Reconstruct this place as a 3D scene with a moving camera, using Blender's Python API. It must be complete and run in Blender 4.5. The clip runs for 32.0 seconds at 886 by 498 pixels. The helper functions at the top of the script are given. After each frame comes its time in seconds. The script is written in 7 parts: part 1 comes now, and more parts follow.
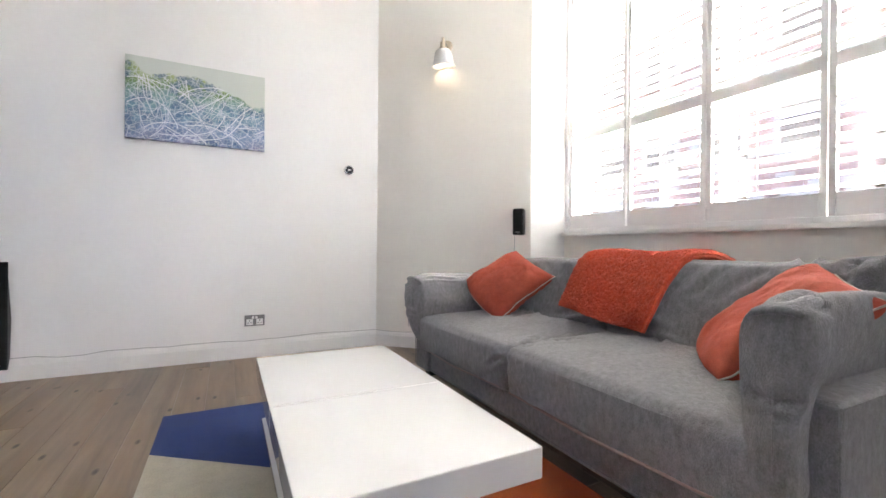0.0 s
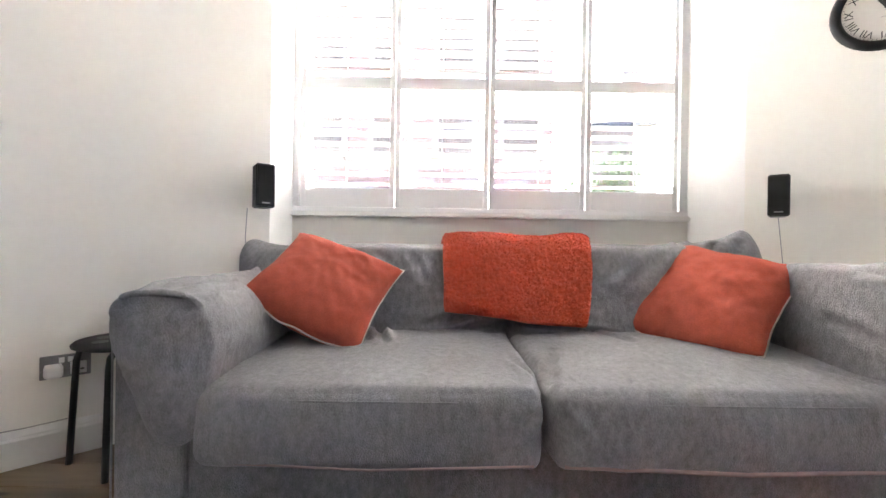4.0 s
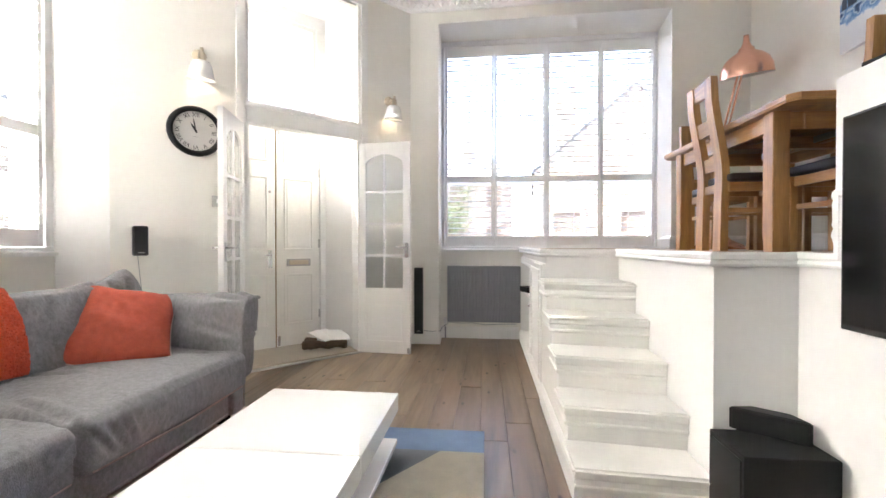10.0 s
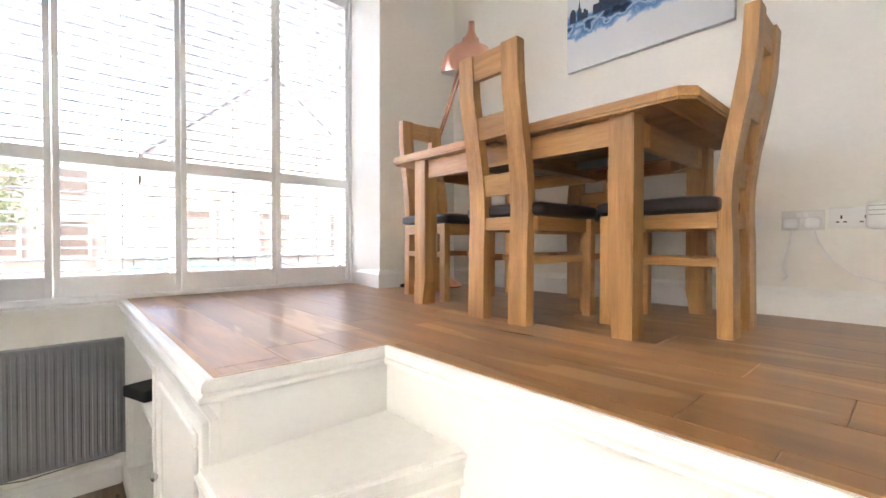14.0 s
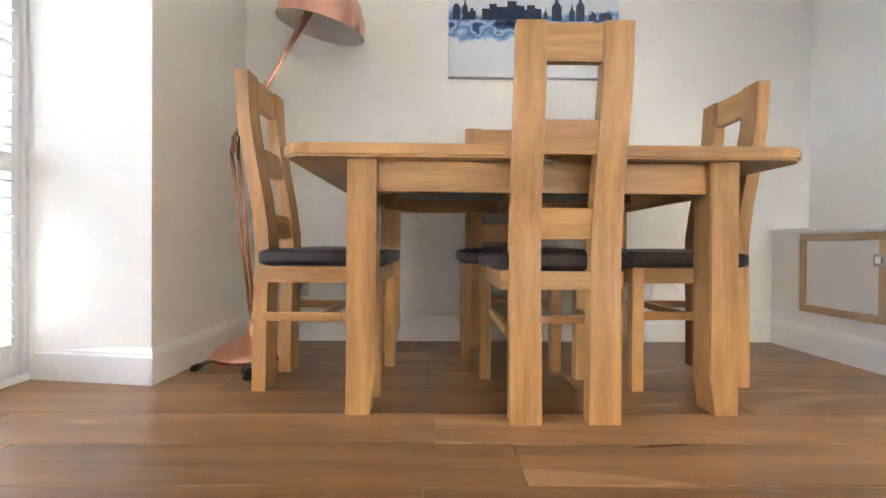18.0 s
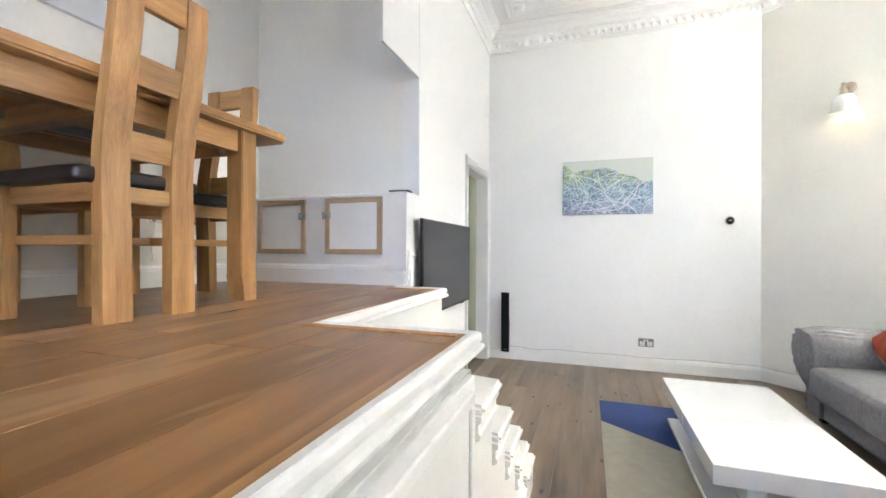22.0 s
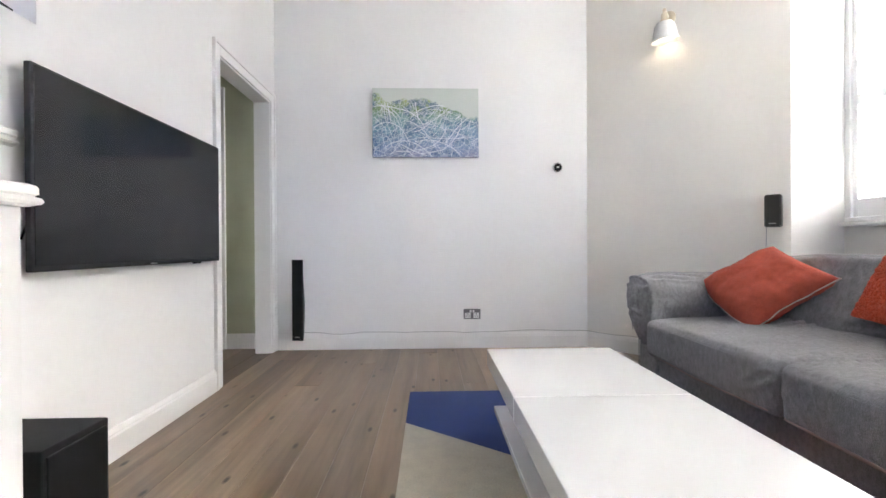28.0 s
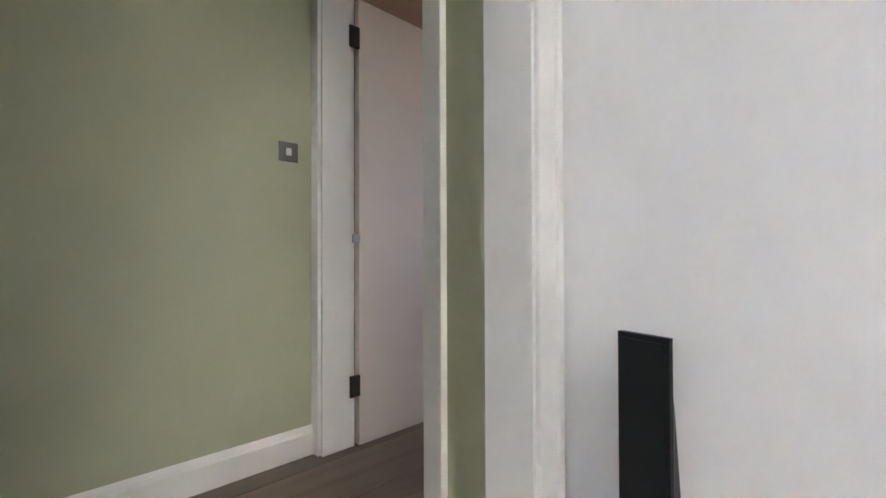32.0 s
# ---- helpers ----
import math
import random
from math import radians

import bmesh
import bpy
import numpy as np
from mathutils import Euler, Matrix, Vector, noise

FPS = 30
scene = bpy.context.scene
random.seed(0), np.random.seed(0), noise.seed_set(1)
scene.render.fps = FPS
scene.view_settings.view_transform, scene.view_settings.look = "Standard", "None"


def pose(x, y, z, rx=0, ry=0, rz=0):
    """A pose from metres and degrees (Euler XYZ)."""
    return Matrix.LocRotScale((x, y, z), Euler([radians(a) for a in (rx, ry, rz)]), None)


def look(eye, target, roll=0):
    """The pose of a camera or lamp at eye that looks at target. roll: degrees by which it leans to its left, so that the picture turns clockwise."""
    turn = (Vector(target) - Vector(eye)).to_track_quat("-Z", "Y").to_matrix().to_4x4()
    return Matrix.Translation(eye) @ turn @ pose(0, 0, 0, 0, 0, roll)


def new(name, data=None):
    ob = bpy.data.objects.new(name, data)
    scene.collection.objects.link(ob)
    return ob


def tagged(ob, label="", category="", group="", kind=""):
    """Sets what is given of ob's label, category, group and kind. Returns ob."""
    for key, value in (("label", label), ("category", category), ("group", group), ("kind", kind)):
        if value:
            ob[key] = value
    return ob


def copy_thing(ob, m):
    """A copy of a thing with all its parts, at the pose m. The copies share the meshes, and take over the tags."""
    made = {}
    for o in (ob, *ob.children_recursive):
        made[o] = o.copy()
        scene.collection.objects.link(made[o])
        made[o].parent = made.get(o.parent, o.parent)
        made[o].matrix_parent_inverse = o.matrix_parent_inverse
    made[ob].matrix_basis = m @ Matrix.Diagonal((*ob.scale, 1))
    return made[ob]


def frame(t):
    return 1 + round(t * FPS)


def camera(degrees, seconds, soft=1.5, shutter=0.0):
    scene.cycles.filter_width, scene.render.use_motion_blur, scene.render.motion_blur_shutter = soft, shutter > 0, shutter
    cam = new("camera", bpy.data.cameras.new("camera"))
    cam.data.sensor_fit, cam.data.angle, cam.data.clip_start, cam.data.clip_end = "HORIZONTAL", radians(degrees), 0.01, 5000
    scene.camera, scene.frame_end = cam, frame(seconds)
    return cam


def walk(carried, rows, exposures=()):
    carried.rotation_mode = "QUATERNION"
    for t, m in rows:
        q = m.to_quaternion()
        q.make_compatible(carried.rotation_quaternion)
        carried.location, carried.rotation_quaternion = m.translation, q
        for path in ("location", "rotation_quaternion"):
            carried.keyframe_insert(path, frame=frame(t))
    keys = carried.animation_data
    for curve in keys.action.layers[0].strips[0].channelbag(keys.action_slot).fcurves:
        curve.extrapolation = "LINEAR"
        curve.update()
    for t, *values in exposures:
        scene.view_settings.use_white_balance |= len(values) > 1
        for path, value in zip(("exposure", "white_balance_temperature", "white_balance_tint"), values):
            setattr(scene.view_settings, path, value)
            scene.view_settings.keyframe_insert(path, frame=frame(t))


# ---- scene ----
cam = camera(92.8, 32.0)
PATH = [
    (0, (0.67, 0.472, 0.878), (1.582, 2.252, 0.873), 0.5),
    (0.5, (0.631, 0.667, 0.886), (1.736, 2.334, 0.872), 0.4),
    (1, (0.597, 0.912, 0.863), (1.929, 2.404, 0.847), 0.7),
    (1.5, (0.577, 1.156, 0.829), (2.14, 2.404, 0.817), 1.0),
    (2, (0.599, 1.405, 0.812), (2.345, 2.381, 0.798), 0.9),
    (2.5, (0.614, 1.636, 0.803), (2.482, 2.351, 0.8), 1.0),
    (4.5, (0.728, 2.507, 0.805), (2.699, 2.169, 0.804), 0.7),
    (5, (0.748, 2.712, 0.835), (2.613, 1.992, 0.839), 0.5),
    (5.5, (0.711, 2.899, 0.916), (2.434, 1.883, 0.915), 0.4),
    (6, (0.671, 3.102, 1.015), (2.229, 1.848, 1.007), 0.3),
    (6.5, (0.64, 3.294, 1.101), (1.981, 1.81, 1.084), 0.5),
    (7, (0.6, 3.394, 1.131), (1.717, 1.736, 1.125), 0.1),
    (7.5, (0.519, 3.452, 1.178), (1.5, 1.709, 1.163), -0.1),
    (8, (0.48, 3.496, 1.184), (1.374, 1.707, 1.167), -0.1),
    (8.5, (0.441, 3.499, 1.17), (1.246, 1.668, 1.152), -0.2),
    (9, (0.422, 3.486, 1.157), (1.101, 1.605, 1.137), 0.0),
    (9.5, (0.387, 3.424, 1.107), (0.893, 1.489, 1.089), -0.1),
    (10, (0.378, 3.326, 1.06), (0.584, 1.337, 1.04), 0.0),
    (10.5, (0.369, 3.148, 1.007), (0.231, 1.153, 0.979), -0.0),
    (11, (0.283, 2.933, 0.997), (-0.096, 0.969, 0.962), -0.0),
    (12.5, (0.272, 2.182, 1.064), (-0.598, 0.381, 1.035), 0.1),
    (13, (0.259, 1.932, 1.174), (-0.747, 0.204, 1.146), -0.0),
    (13.5, (0.264, 1.708, 1.275), (-0.902, 0.083, 1.245), 0.1),
    (14, (0.245, 1.491, 1.348), (-1.09, 0.002, 1.318), 0.1),
    (14.5, (0.2, 1.269, 1.416), (-1.276, -0.081, 1.39), 0.1),
    (15, (0.171, 1.077, 1.505), (-1.422, -0.132, 1.471), -0.1),
    (15.5, (0.165, 0.89, 1.556), (-1.555, -0.13, 1.521), -0.1),
    (17.5, (0.121, 0.121, 1.542), (-1.869, -0.074, 1.529), 0.4),
    (18, (0.092, -0.041, 1.523), (-1.908, -0.015, 1.512), 0.4),
    (18.5, (0.032, -0.189, 1.513), (-1.95, 0.081, 1.505), 0.3),
    (19, (-0.004, -0.31, 1.509), (-1.937, 0.2, 1.498), 0.3),
    (19.5, (-0.011, -0.463, 1.491), (-1.848, 0.327, 1.494), 0.1),
    (20, (0.048, -0.552, 1.475), (-1.644, 0.515, 1.466), -0.0),
    (20.5, (0.119, -0.633, 1.419), (-1.357, 0.716, 1.415), -0.1),
    (21, (0.209, -0.672, 1.392), (-1.024, 0.903, 1.376), 0.3),
    (21.5, (0.254, -0.673, 1.325), (-0.686, 1.092, 1.319), 0.1),
    (22, (0.294, -0.707, 1.255), (-0.355, 1.185, 1.256), 0.2),
    (22.5, (0.318, -0.734, 1.215), (-0.058, 1.23, 1.209), 0.4),
    (23, (0.352, -0.752, 1.177), (0.206, 1.242, 1.167), 0.5),
    (23.5, (0.397, -0.76, 1.113), (0.432, 1.239, 1.117), 0.3),
    (24, (0.407, -0.767, 1.086), (0.597, 1.224, 1.085), 0.3),
    (24.5, (0.413, -0.773, 1.062), (0.712, 1.204, 1.06), 0.3),
    (26.5, (0.485, -0.446, 0.895), (0.856, 1.519, 0.885), -0.1),
    (27, (0.495, -0.196, 0.866), (0.796, 1.779, 0.853), -0.1),
    (27.5, (0.497, 0.166, 0.877), (0.683, 2.158, 0.863), -0.4),
    (28, (0.513, 0.515, 0.87), (0.574, 2.514, 0.859), -0.3),
    (28.5, (0.463, 0.872, 0.88), (0.432, 2.872, 0.872), -0.4),
    (29, (0.457, 1.245, 0.894), (0.27, 3.237, 0.885), -0.5),
    (29.5, (0.409, 1.634, 0.894), (0.059, 3.603, 0.888), -0.4),
    (30, (0.362, 2.029, 0.913), (-0.206, 3.947, 0.911), -0.3),
    (30.5, (0.294, 2.39, 0.918), (-0.525, 4.215, 0.931), -0.4),
    (31, (0.139, 2.722, 0.921), (-0.913, 4.423, 0.932), -0.4),
    (31.5, (-0.056, 3.033, 0.911), (-1.343, 4.564, 0.932), -0.3),
    (32, (-0.295, 3.294, 0.908), (-1.749, 4.667, 0.93), -0.2),
]
walk(cam, [(t, look(eye, target, roll)) for t, eye, target, roll in PATH],
     exposures=[(0.0, 4.76, 6440, 11), (5.0, 5.08, 6500, 12), (9.0, 5.00, 6480, 11), (12.0, 4.94, 6680, 9), (13.5, 5.08, 6760, 10), (15.0, 5.14, 6820, 9), (18.0, 5.14, 6660, 7), (20.0, 5.17, 6600, 5), (21.0, 5.12, 6480, 5),
                (22.0, 5.07, 6300, 6), (24.0, 4.97, 6260, 7), (26.0, 4.70, 6250, 10), (28.0, 4.71, 6200, 11), (30.0, 4.81, 6260, 12), (31.0, 4.78, 6400, 10), (32.0, 4.86, 6560, 9)])

# ---- world and light ----
SUN_AZ, SUN_EL = 8.0, 48.0      # degrees from +x, degrees above the horizon
world = bpy.data.worlds.new("sky")
scene.world = world
world.use_nodes = True
sky = world.node_tree.nodes.new("ShaderNodeTexSky")
sky.sky_type = "NISHITA"
sky.sun_disc = False
sky.sun_elevation = radians(SUN_EL)
sky.sun_rotation = radians(90.0 - SUN_AZ)
sky.air_density, sky.dust_density, sky.ozone_density = 0.5, 3.4, 0.1
background = world.node_tree.nodes["Background"]
background.inputs["Strength"].default_value = 0.15
world.node_tree.links.new(sky.outputs[0], background.inputs["Color"])
sun_data = bpy.data.lights.new("sun", "SUN")
sun_data.energy, sun_data.angle, sun_data.color = 2.0, radians(0.8), (1.0, 0.95, 0.87)
sun = new("sun", sun_data)
sun_from = Vector((math.cos(radians(SUN_AZ)) * math.cos(radians(SUN_EL)), math.sin(radians(SUN_AZ)) * math.cos(radians(SUN_EL)), math.sin(radians(SUN_EL))))
sun.matrix_world = look(tuple(sun_from * 30), (0, 0, 0))


# ---- materials ----
def material(name, color, rough=0.5, metal=0.0, spread=0.06, scale=6.0, fine=60.0, bump=0.05, bump_scale=None,
             stretch=(1, 1, 1), coat=0.0, sheen=0.0, stain=0.0, space="Object", per_object=0.0, spec=0.5):
    """A painted, woven or cast surface: base colour with variation at two scales, and fine relief."""
    m = bpy.data.materials.new(name)
    m.use_nodes = True
    t = m.node_tree
    b = t.nodes["Principled BSDF"]
    b.inputs["Roughness"].default_value = rough
    b.inputs["Metallic"].default_value = metal
    b.inputs["Coat Weight"].default_value = coat
    b.inputs["Sheen Weight"].default_value = sheen
    b.inputs["Specular IOR Level"].default_value = spec
    co = t.nodes.new("ShaderNodeTexCoord")
    mp = t.nodes.new("ShaderNodeMapping")
    mp.inputs["Scale"].default_value = stretch
    if space == "World":
        geo = t.nodes.new("ShaderNodeNewGeometry")
        t.links.new(geo.outputs["Position"], mp.inputs["Vector"])
    else:
        t.links.new(co.outputs["Object"], mp.inputs["Vector"])
    n1 = t.nodes.new("ShaderNodeTexNoise")
    n1.inputs["Scale"].default_value = scale
    n1.inputs["Detail"].default_value = 4
    n2 = t.nodes.new("ShaderNodeTexNoise")
    n2.inputs["Scale"].default_value = fine
    n2.inputs["Detail"].default_value = 3
    for n in (n1, n2):
        t.links.new(mp.outputs[0], n.inputs["Vector"])
    mix = t.nodes.new("ShaderNodeMath")
    mix.operation = "ADD"
    t.links.new(n1.outputs["Fac"], mix.inputs[0])
    t.links.new(n2.outputs["Fac"], mix.inputs[1])
    ramp = t.nodes.new("ShaderNodeMapRange")
    ramp.inputs["From Min"].default_value, ramp.inputs["From Max"].default_value = 0.6, 1.4
    ramp.inputs["To Min"].default_value, ramp.inputs["To Max"].default_value = 1 - spread, 1 + spread
    t.links.new(mix.outputs[0], ramp.inputs["Value"])
    last = ramp.outputs[0]
    if per_object:
        info = t.nodes.new("ShaderNodeObjectInfo")
        r2 = t.nodes.new("ShaderNodeMapRange")
        r2.inputs["To Min"].default_value, r2.inputs["To Max"].default_value = 1 - per_object, 1 + per_object
        t.links.new(info.outputs["Random"], r2.inputs["Value"])
        mul = t.nodes.new("ShaderNodeMath")
        mul.operation = "MULTIPLY"
        t.links.new(last, mul.inputs[0])
        t.links.new(r2.outputs[0], mul.inputs[1])
        last = mul.outputs[0]
    if stain:
        # brushed or rubbed patches with ragged edges
        n3 = t.nodes.new("ShaderNodeTexNoise")
        n3.inputs["Scale"].default_value = scale * 0.7
        n3.inputs["Detail"].default_value, n3.inputs["Roughness"].default_value = 8, 0.72
        t.links.new(mp.outputs[0], n3.inputs["Vector"])
        r3 = t.nodes.new("ShaderNodeMapRange")
        r3.inputs["From Min"].default_value, r3.inputs["From Max"].default_value = 0.40, 0.56
        r3.inputs["To Min"].default_value, r3.inputs["To Max"].default_value = 1 - stain, 1 + 0.25 * stain
        t.links.new(n3.outputs["Fac"], r3.inputs["Value"])
        mul3 = t.nodes.new("ShaderNodeMath")
        mul3.operation = "MULTIPLY"
        t.links.new(last, mul3.inputs[0])
        t.links.new(r3.outputs[0], mul3.inputs[1])
        last = mul3.outputs[0]
    tint = t.nodes.new("ShaderNodeVectorMath")
    tint.operation = "SCALE"
    tint.inputs[0].default_value = color[:3]
    t.links.new(last, tint.inputs["Scale"])
    t.links.new(tint.outputs[0], b.inputs["Base Color"])
    rr = t.nodes.new("ShaderNodeMapRange")
    rr.inputs["To Min"].default_value, rr.inputs["To Max"].default_value = max(0.02, rough - 0.06), min(1.0, rough + 0.06)
    t.links.new(n1.outputs["Fac"], rr.inputs["Value"])
    t.links.new(rr.outputs[0], b.inputs["Roughness"])
    if bump:
        bp = t.nodes.new("ShaderNodeBump")
        bp.inputs["Strength"].default_value = bump
        bp.inputs["Distance"].default_value = 0.004
        src = n2
        if bump_scale:
            src = t.nodes.new("ShaderNodeTexNoise")
            src.inputs["Scale"].default_value = bump_scale
            src.inputs["Detail"].default_value = 4
            t.links.new(mp.outputs[0], src.inputs["Vector"])
        t.links.new(src.outputs["Fac"], bp.inputs["Height"])
        t.links.new(bp.outputs[0], b.inputs["Normal"])
    return m


def wood(name, dark, light, rough=0.45, along="z", grain=14.0, per_object=0.12, knots=0.0, bump=0.06, coat=0.0, space="Object", sap=None, sap_edge=(0.60, 0.645, 0.7), ratio=0.07, warp=0.6, low=0.45, knot=(0.03, 0.085), weave=0.45):
    """Timber with long grain, broad figure, a few knots, and boards that differ from one another."""
    m = bpy.data.materials.new(name)
    m.use_nodes = True
    t = m.node_tree
    b = t.nodes["Principled BSDF"]
    b.inputs["Coat Weight"].default_value = coat
    b.inputs["Coat Roughness"].default_value = 0.2
    info = t.nodes.new("ShaderNodeObjectInfo")
    co = t.nodes.new("ShaderNodeTexCoord")
    src = co.outputs["Object"]
    if space == "World":
        src = t.nodes.new("ShaderNodeNewGeometry").outputs["Position"]
    shift = t.nodes.new("ShaderNodeVectorMath")
    shift.operation = "MULTIPLY_ADD"
    t.links.new(info.outputs["Random"], shift.inputs[0])
    shift.inputs[1].default_value = (17.0, 31.0, 23.0)
    t.links.new(src, shift.inputs[2])
    mp = t.nodes.new("ShaderNodeMapping")
    mp.inputs["Scale"].default_value = {"x": (ratio, 1, 1), "y": (1, ratio, 1), "z": (1, 1, ratio)}[along]
    t.links.new(shift.outputs[0], mp.inputs["Vector"])
    figure = t.nodes.new("ShaderNodeTexNoise")
    figure.inputs["Scale"].default_value = grain
    figure.inputs["Detail"].default_value = 5 if weave > 0.3 else 2
    figure.inputs["Distortion"].default_value = warp
    t.links.new(mp.outputs[0], figure.inputs["Vector"])
    fine = t.nodes.new("ShaderNodeTexNoise")
    fine.inputs["Scale"].default_value = grain * 9
    fine.inputs["Detail"].default_value = 3
    t.links.new(mp.outputs[0], fine.inputs["Vector"])
    add = t.nodes.new("ShaderNodeMath")
    add.operation = "MULTIPLY_ADD"
    t.links.new(fine.outputs["Fac"], add.inputs[0])
    add.inputs[1].default_value = weave
    t.links.new(figure.outputs["Fac"], add.inputs[2])
    rng = t.nodes.new("ShaderNodeMapRange")
    rng.inputs["From Min"].default_value, rng.inputs["From Max"].default_value = low, 0.95
    t.links.new(add.outputs[0], rng.inputs["Value"])
    mix = t.nodes.new("ShaderNodeMix")
    mix.data_type = "RGBA"
    mix.inputs["A"].default_value = (*dark, 1)
    mix.inputs["B"].default_value = (*light, 1)
    t.links.new(rng.outputs[0], mix.inputs["Factor"])
    last = mix.outputs["Result"]
    if knots:
        mk = t.nodes.new("ShaderNodeMapping")
        mk.inputs["Scale"].default_value = {"x": (0.4, 1, 1), "y": (1, 0.4, 0 if space == "World" else 1), "z": (1, 1, 0.4)}[along]
        t.links.new(shift.outputs[0], mk.inputs["Vector"])
        vor = t.nodes.new("ShaderNodeTexVoronoi")
        vor.voronoi_dimensions = "2D" if space == "World" else "3D"
        vor.inputs["Scale"].default_value = 4.4 if space == "World" else 3.2
        t.links.new(mk.outputs[0], vor.inputs["Vector"])
        kr = t.nodes.new("ShaderNodeMapRange")
        kr.inputs["From Min"].default_value, kr.inputs["From Max"].default_value = knot[0], knot[1]
        kr.inputs["To Min"].default_value, kr.inputs["To Max"].default_value = knots, 0.0
        t.links.new(vor.outputs["Distance"], kr.inputs["Value"])
        km = t.nodes.new("ShaderNodeMix")
        km.data_type = "RGBA"
        t.links.new(kr.outputs[0], km.inputs["Factor"])
        t.links.new(last, km.inputs["A"])
        km.inputs["B"].default_value = (dark[0] * 0.4, dark[1] * 0.36, dark[2] * 0.32, 1)
        last = km.outputs["Result"]
    if sap:
        ms = t.nodes.new("ShaderNodeMapping")
        ms.inputs["Scale"].default_value = {"x": (0.16, 1, 0), "y": (1, 0.16, 0), "z": (1, 1, 0.16)}[along]
        t.links.new(shift.outputs[0], ms.inputs["Vector"])
        sn = t.nodes.new("ShaderNodeTexNoise")
        sn.inputs["Scale"].default_value = 6.0
        sn.inputs["Detail"].default_value = 2
        sn.inputs["Distortion"].default_value = 0.8
        t.links.new(ms.outputs[0], sn.inputs["Vector"])
        sr = t.nodes.new("ShaderNodeMapRange")
        sr.inputs["From Min"].default_value, sr.inputs["From Max"].default_value = sap_edge[0], sap_edge[1]
        sr.inputs["To Max"].default_value = sap_edge[2]
        t.links.new(sn.outputs["Fac"], sr.inputs["Value"])
        sm_ = t.nodes.new("ShaderNodeMix")
        sm_.data_type = "RGBA"
        t.links.new(sr.outputs[0], sm_.inputs["Factor"])
        t.links.new(last, sm_.inputs["A"])
        sm_.inputs["B"].default_value = (*sap, 1)
        last = sm_.outputs["Result"]
    r2 = t.nodes.new("ShaderNodeMapRange")
    r2.inputs["To Min"].default_value, r2.inputs["To Max"].default_value = 1 - per_object, 1 + per_object
    t.links.new(info.outputs["Random"], r2.inputs["Value"])
    tint = t.nodes.new("ShaderNodeVectorMath")
    tint.operation = "SCALE"
    t.links.new(last, tint.inputs[0])
    t.links.new(r2.outputs[0], tint.inputs["Scale"])
    t.links.new(tint.outputs[0], b.inputs["Base Color"])
    rr = t.nodes.new("ShaderNodeMapRange")
    rr.inputs["To Min"].default_value, rr.inputs["To Max"].default_value = rough - 0.18 * weave, rough + 0.18 * weave
    t.links.new(figure.outputs["Fac"], rr.inputs["Value"])
    t.links.new(rr.outputs[0], b.inputs["Roughness"])
    bp = t.nodes.new("ShaderNodeBump")
    bp.inputs["Strength"].default_value = bump
    bp.inputs["Distance"].default_value = 0.003
    t.links.new(add.outputs[0], bp.inputs["Height"])
    t.links.new(bp.outputs[0], b.inputs["Normal"])
    return m


def glass_material(name, rough=0.0, tint=(1, 1, 1)):
    m = bpy.data.materials.new(name)
    m.use_nodes = True
    b = m.node_tree.nodes["Principled BSDF"]
    b.inputs["Base Color"].default_value = (*tint, 1)
    b.inputs["Roughness"].default_value = rough
    b.inputs["Transmission Weight"].default_value = 1.0
    b.inputs["IOR"].default_value = 1.45
    return m


def glow(name, color, strength):
    m = bpy.data.materials.new(name)
    m.use_nodes = True
    b = m.node_tree.nodes["Principled BSDF"]
    b.inputs["Base Color"].default_value = (*color, 1)
    b.inputs["Emission Color"].default_value = (*color, 1)
    b.inputs["Emission Strength"].default_value = strength
    return m


WALL = material("wall_paint_cream", (0.85, 0.83, 0.77), 0.75, spread=0.02, scale=1.5, fine=30, bump=0.10, bump_scale=90, space="World")
WALL_WHITE = material("wall_paint_white", (0.85, 0.845, 0.825), 0.7, spread=0.02, scale=1.3, fine=30, bump=0.10, bump_scale=90, space="World")
CEILING = material("ceiling_paint", (0.87, 0.865, 0.85), 0.8, spread=0.02, scale=1.0, bump=0.06, space="World")
GREEN = material("wall_paint_sage", (0.47, 0.49, 0.35), 0.75, spread=0.03, scale=1.5, bump=0.08, space="World")
GLOSS = material("gloss_paint_white", (0.83, 0.825, 0.80), 0.36, spread=0.02, scale=3, fine=40, bump=0.03, bump_scale=70, space="World")
STAIR = material("stair_paint_cream", (0.84, 0.83, 0.79), 0.38, spread=0.03, scale=5, fine=40, bump=0.04, bump_scale=60, space="World")
SHUTTER = material("shutter_paint", (0.86, 0.86, 0.86), 0.4, spread=0.02, scale=4, bump=0.0)
PINE = wood("floor_pine_grey", (0.095, 0.066, 0.042), (0.325, 0.236, 0.155), 0.36, "y", 4.6, 0.15, sap=(0.255, 0.160, 0.098), sap_edge=(0.52, 0.70, 0.6), knots=1.0, knot=(0.022, 0.060), bump=0.15, space="World", ratio=0.085, warp=1.6, low=0.36, weave=0.36)
# brown hall pine, with part of the hall's weak light put into its colour
PINE_DIMMED = wood("hall_pine_dimmed", (0.070, 0.046, 0.029), (0.19, 0.132, 0.085), 0.36, "y", 4.6, 0.13, knots=1.0, knot=(0.022, 0.060), bump=0.15, space="World", ratio=0.085, warp=1.6, low=0.36, weave=0.36)
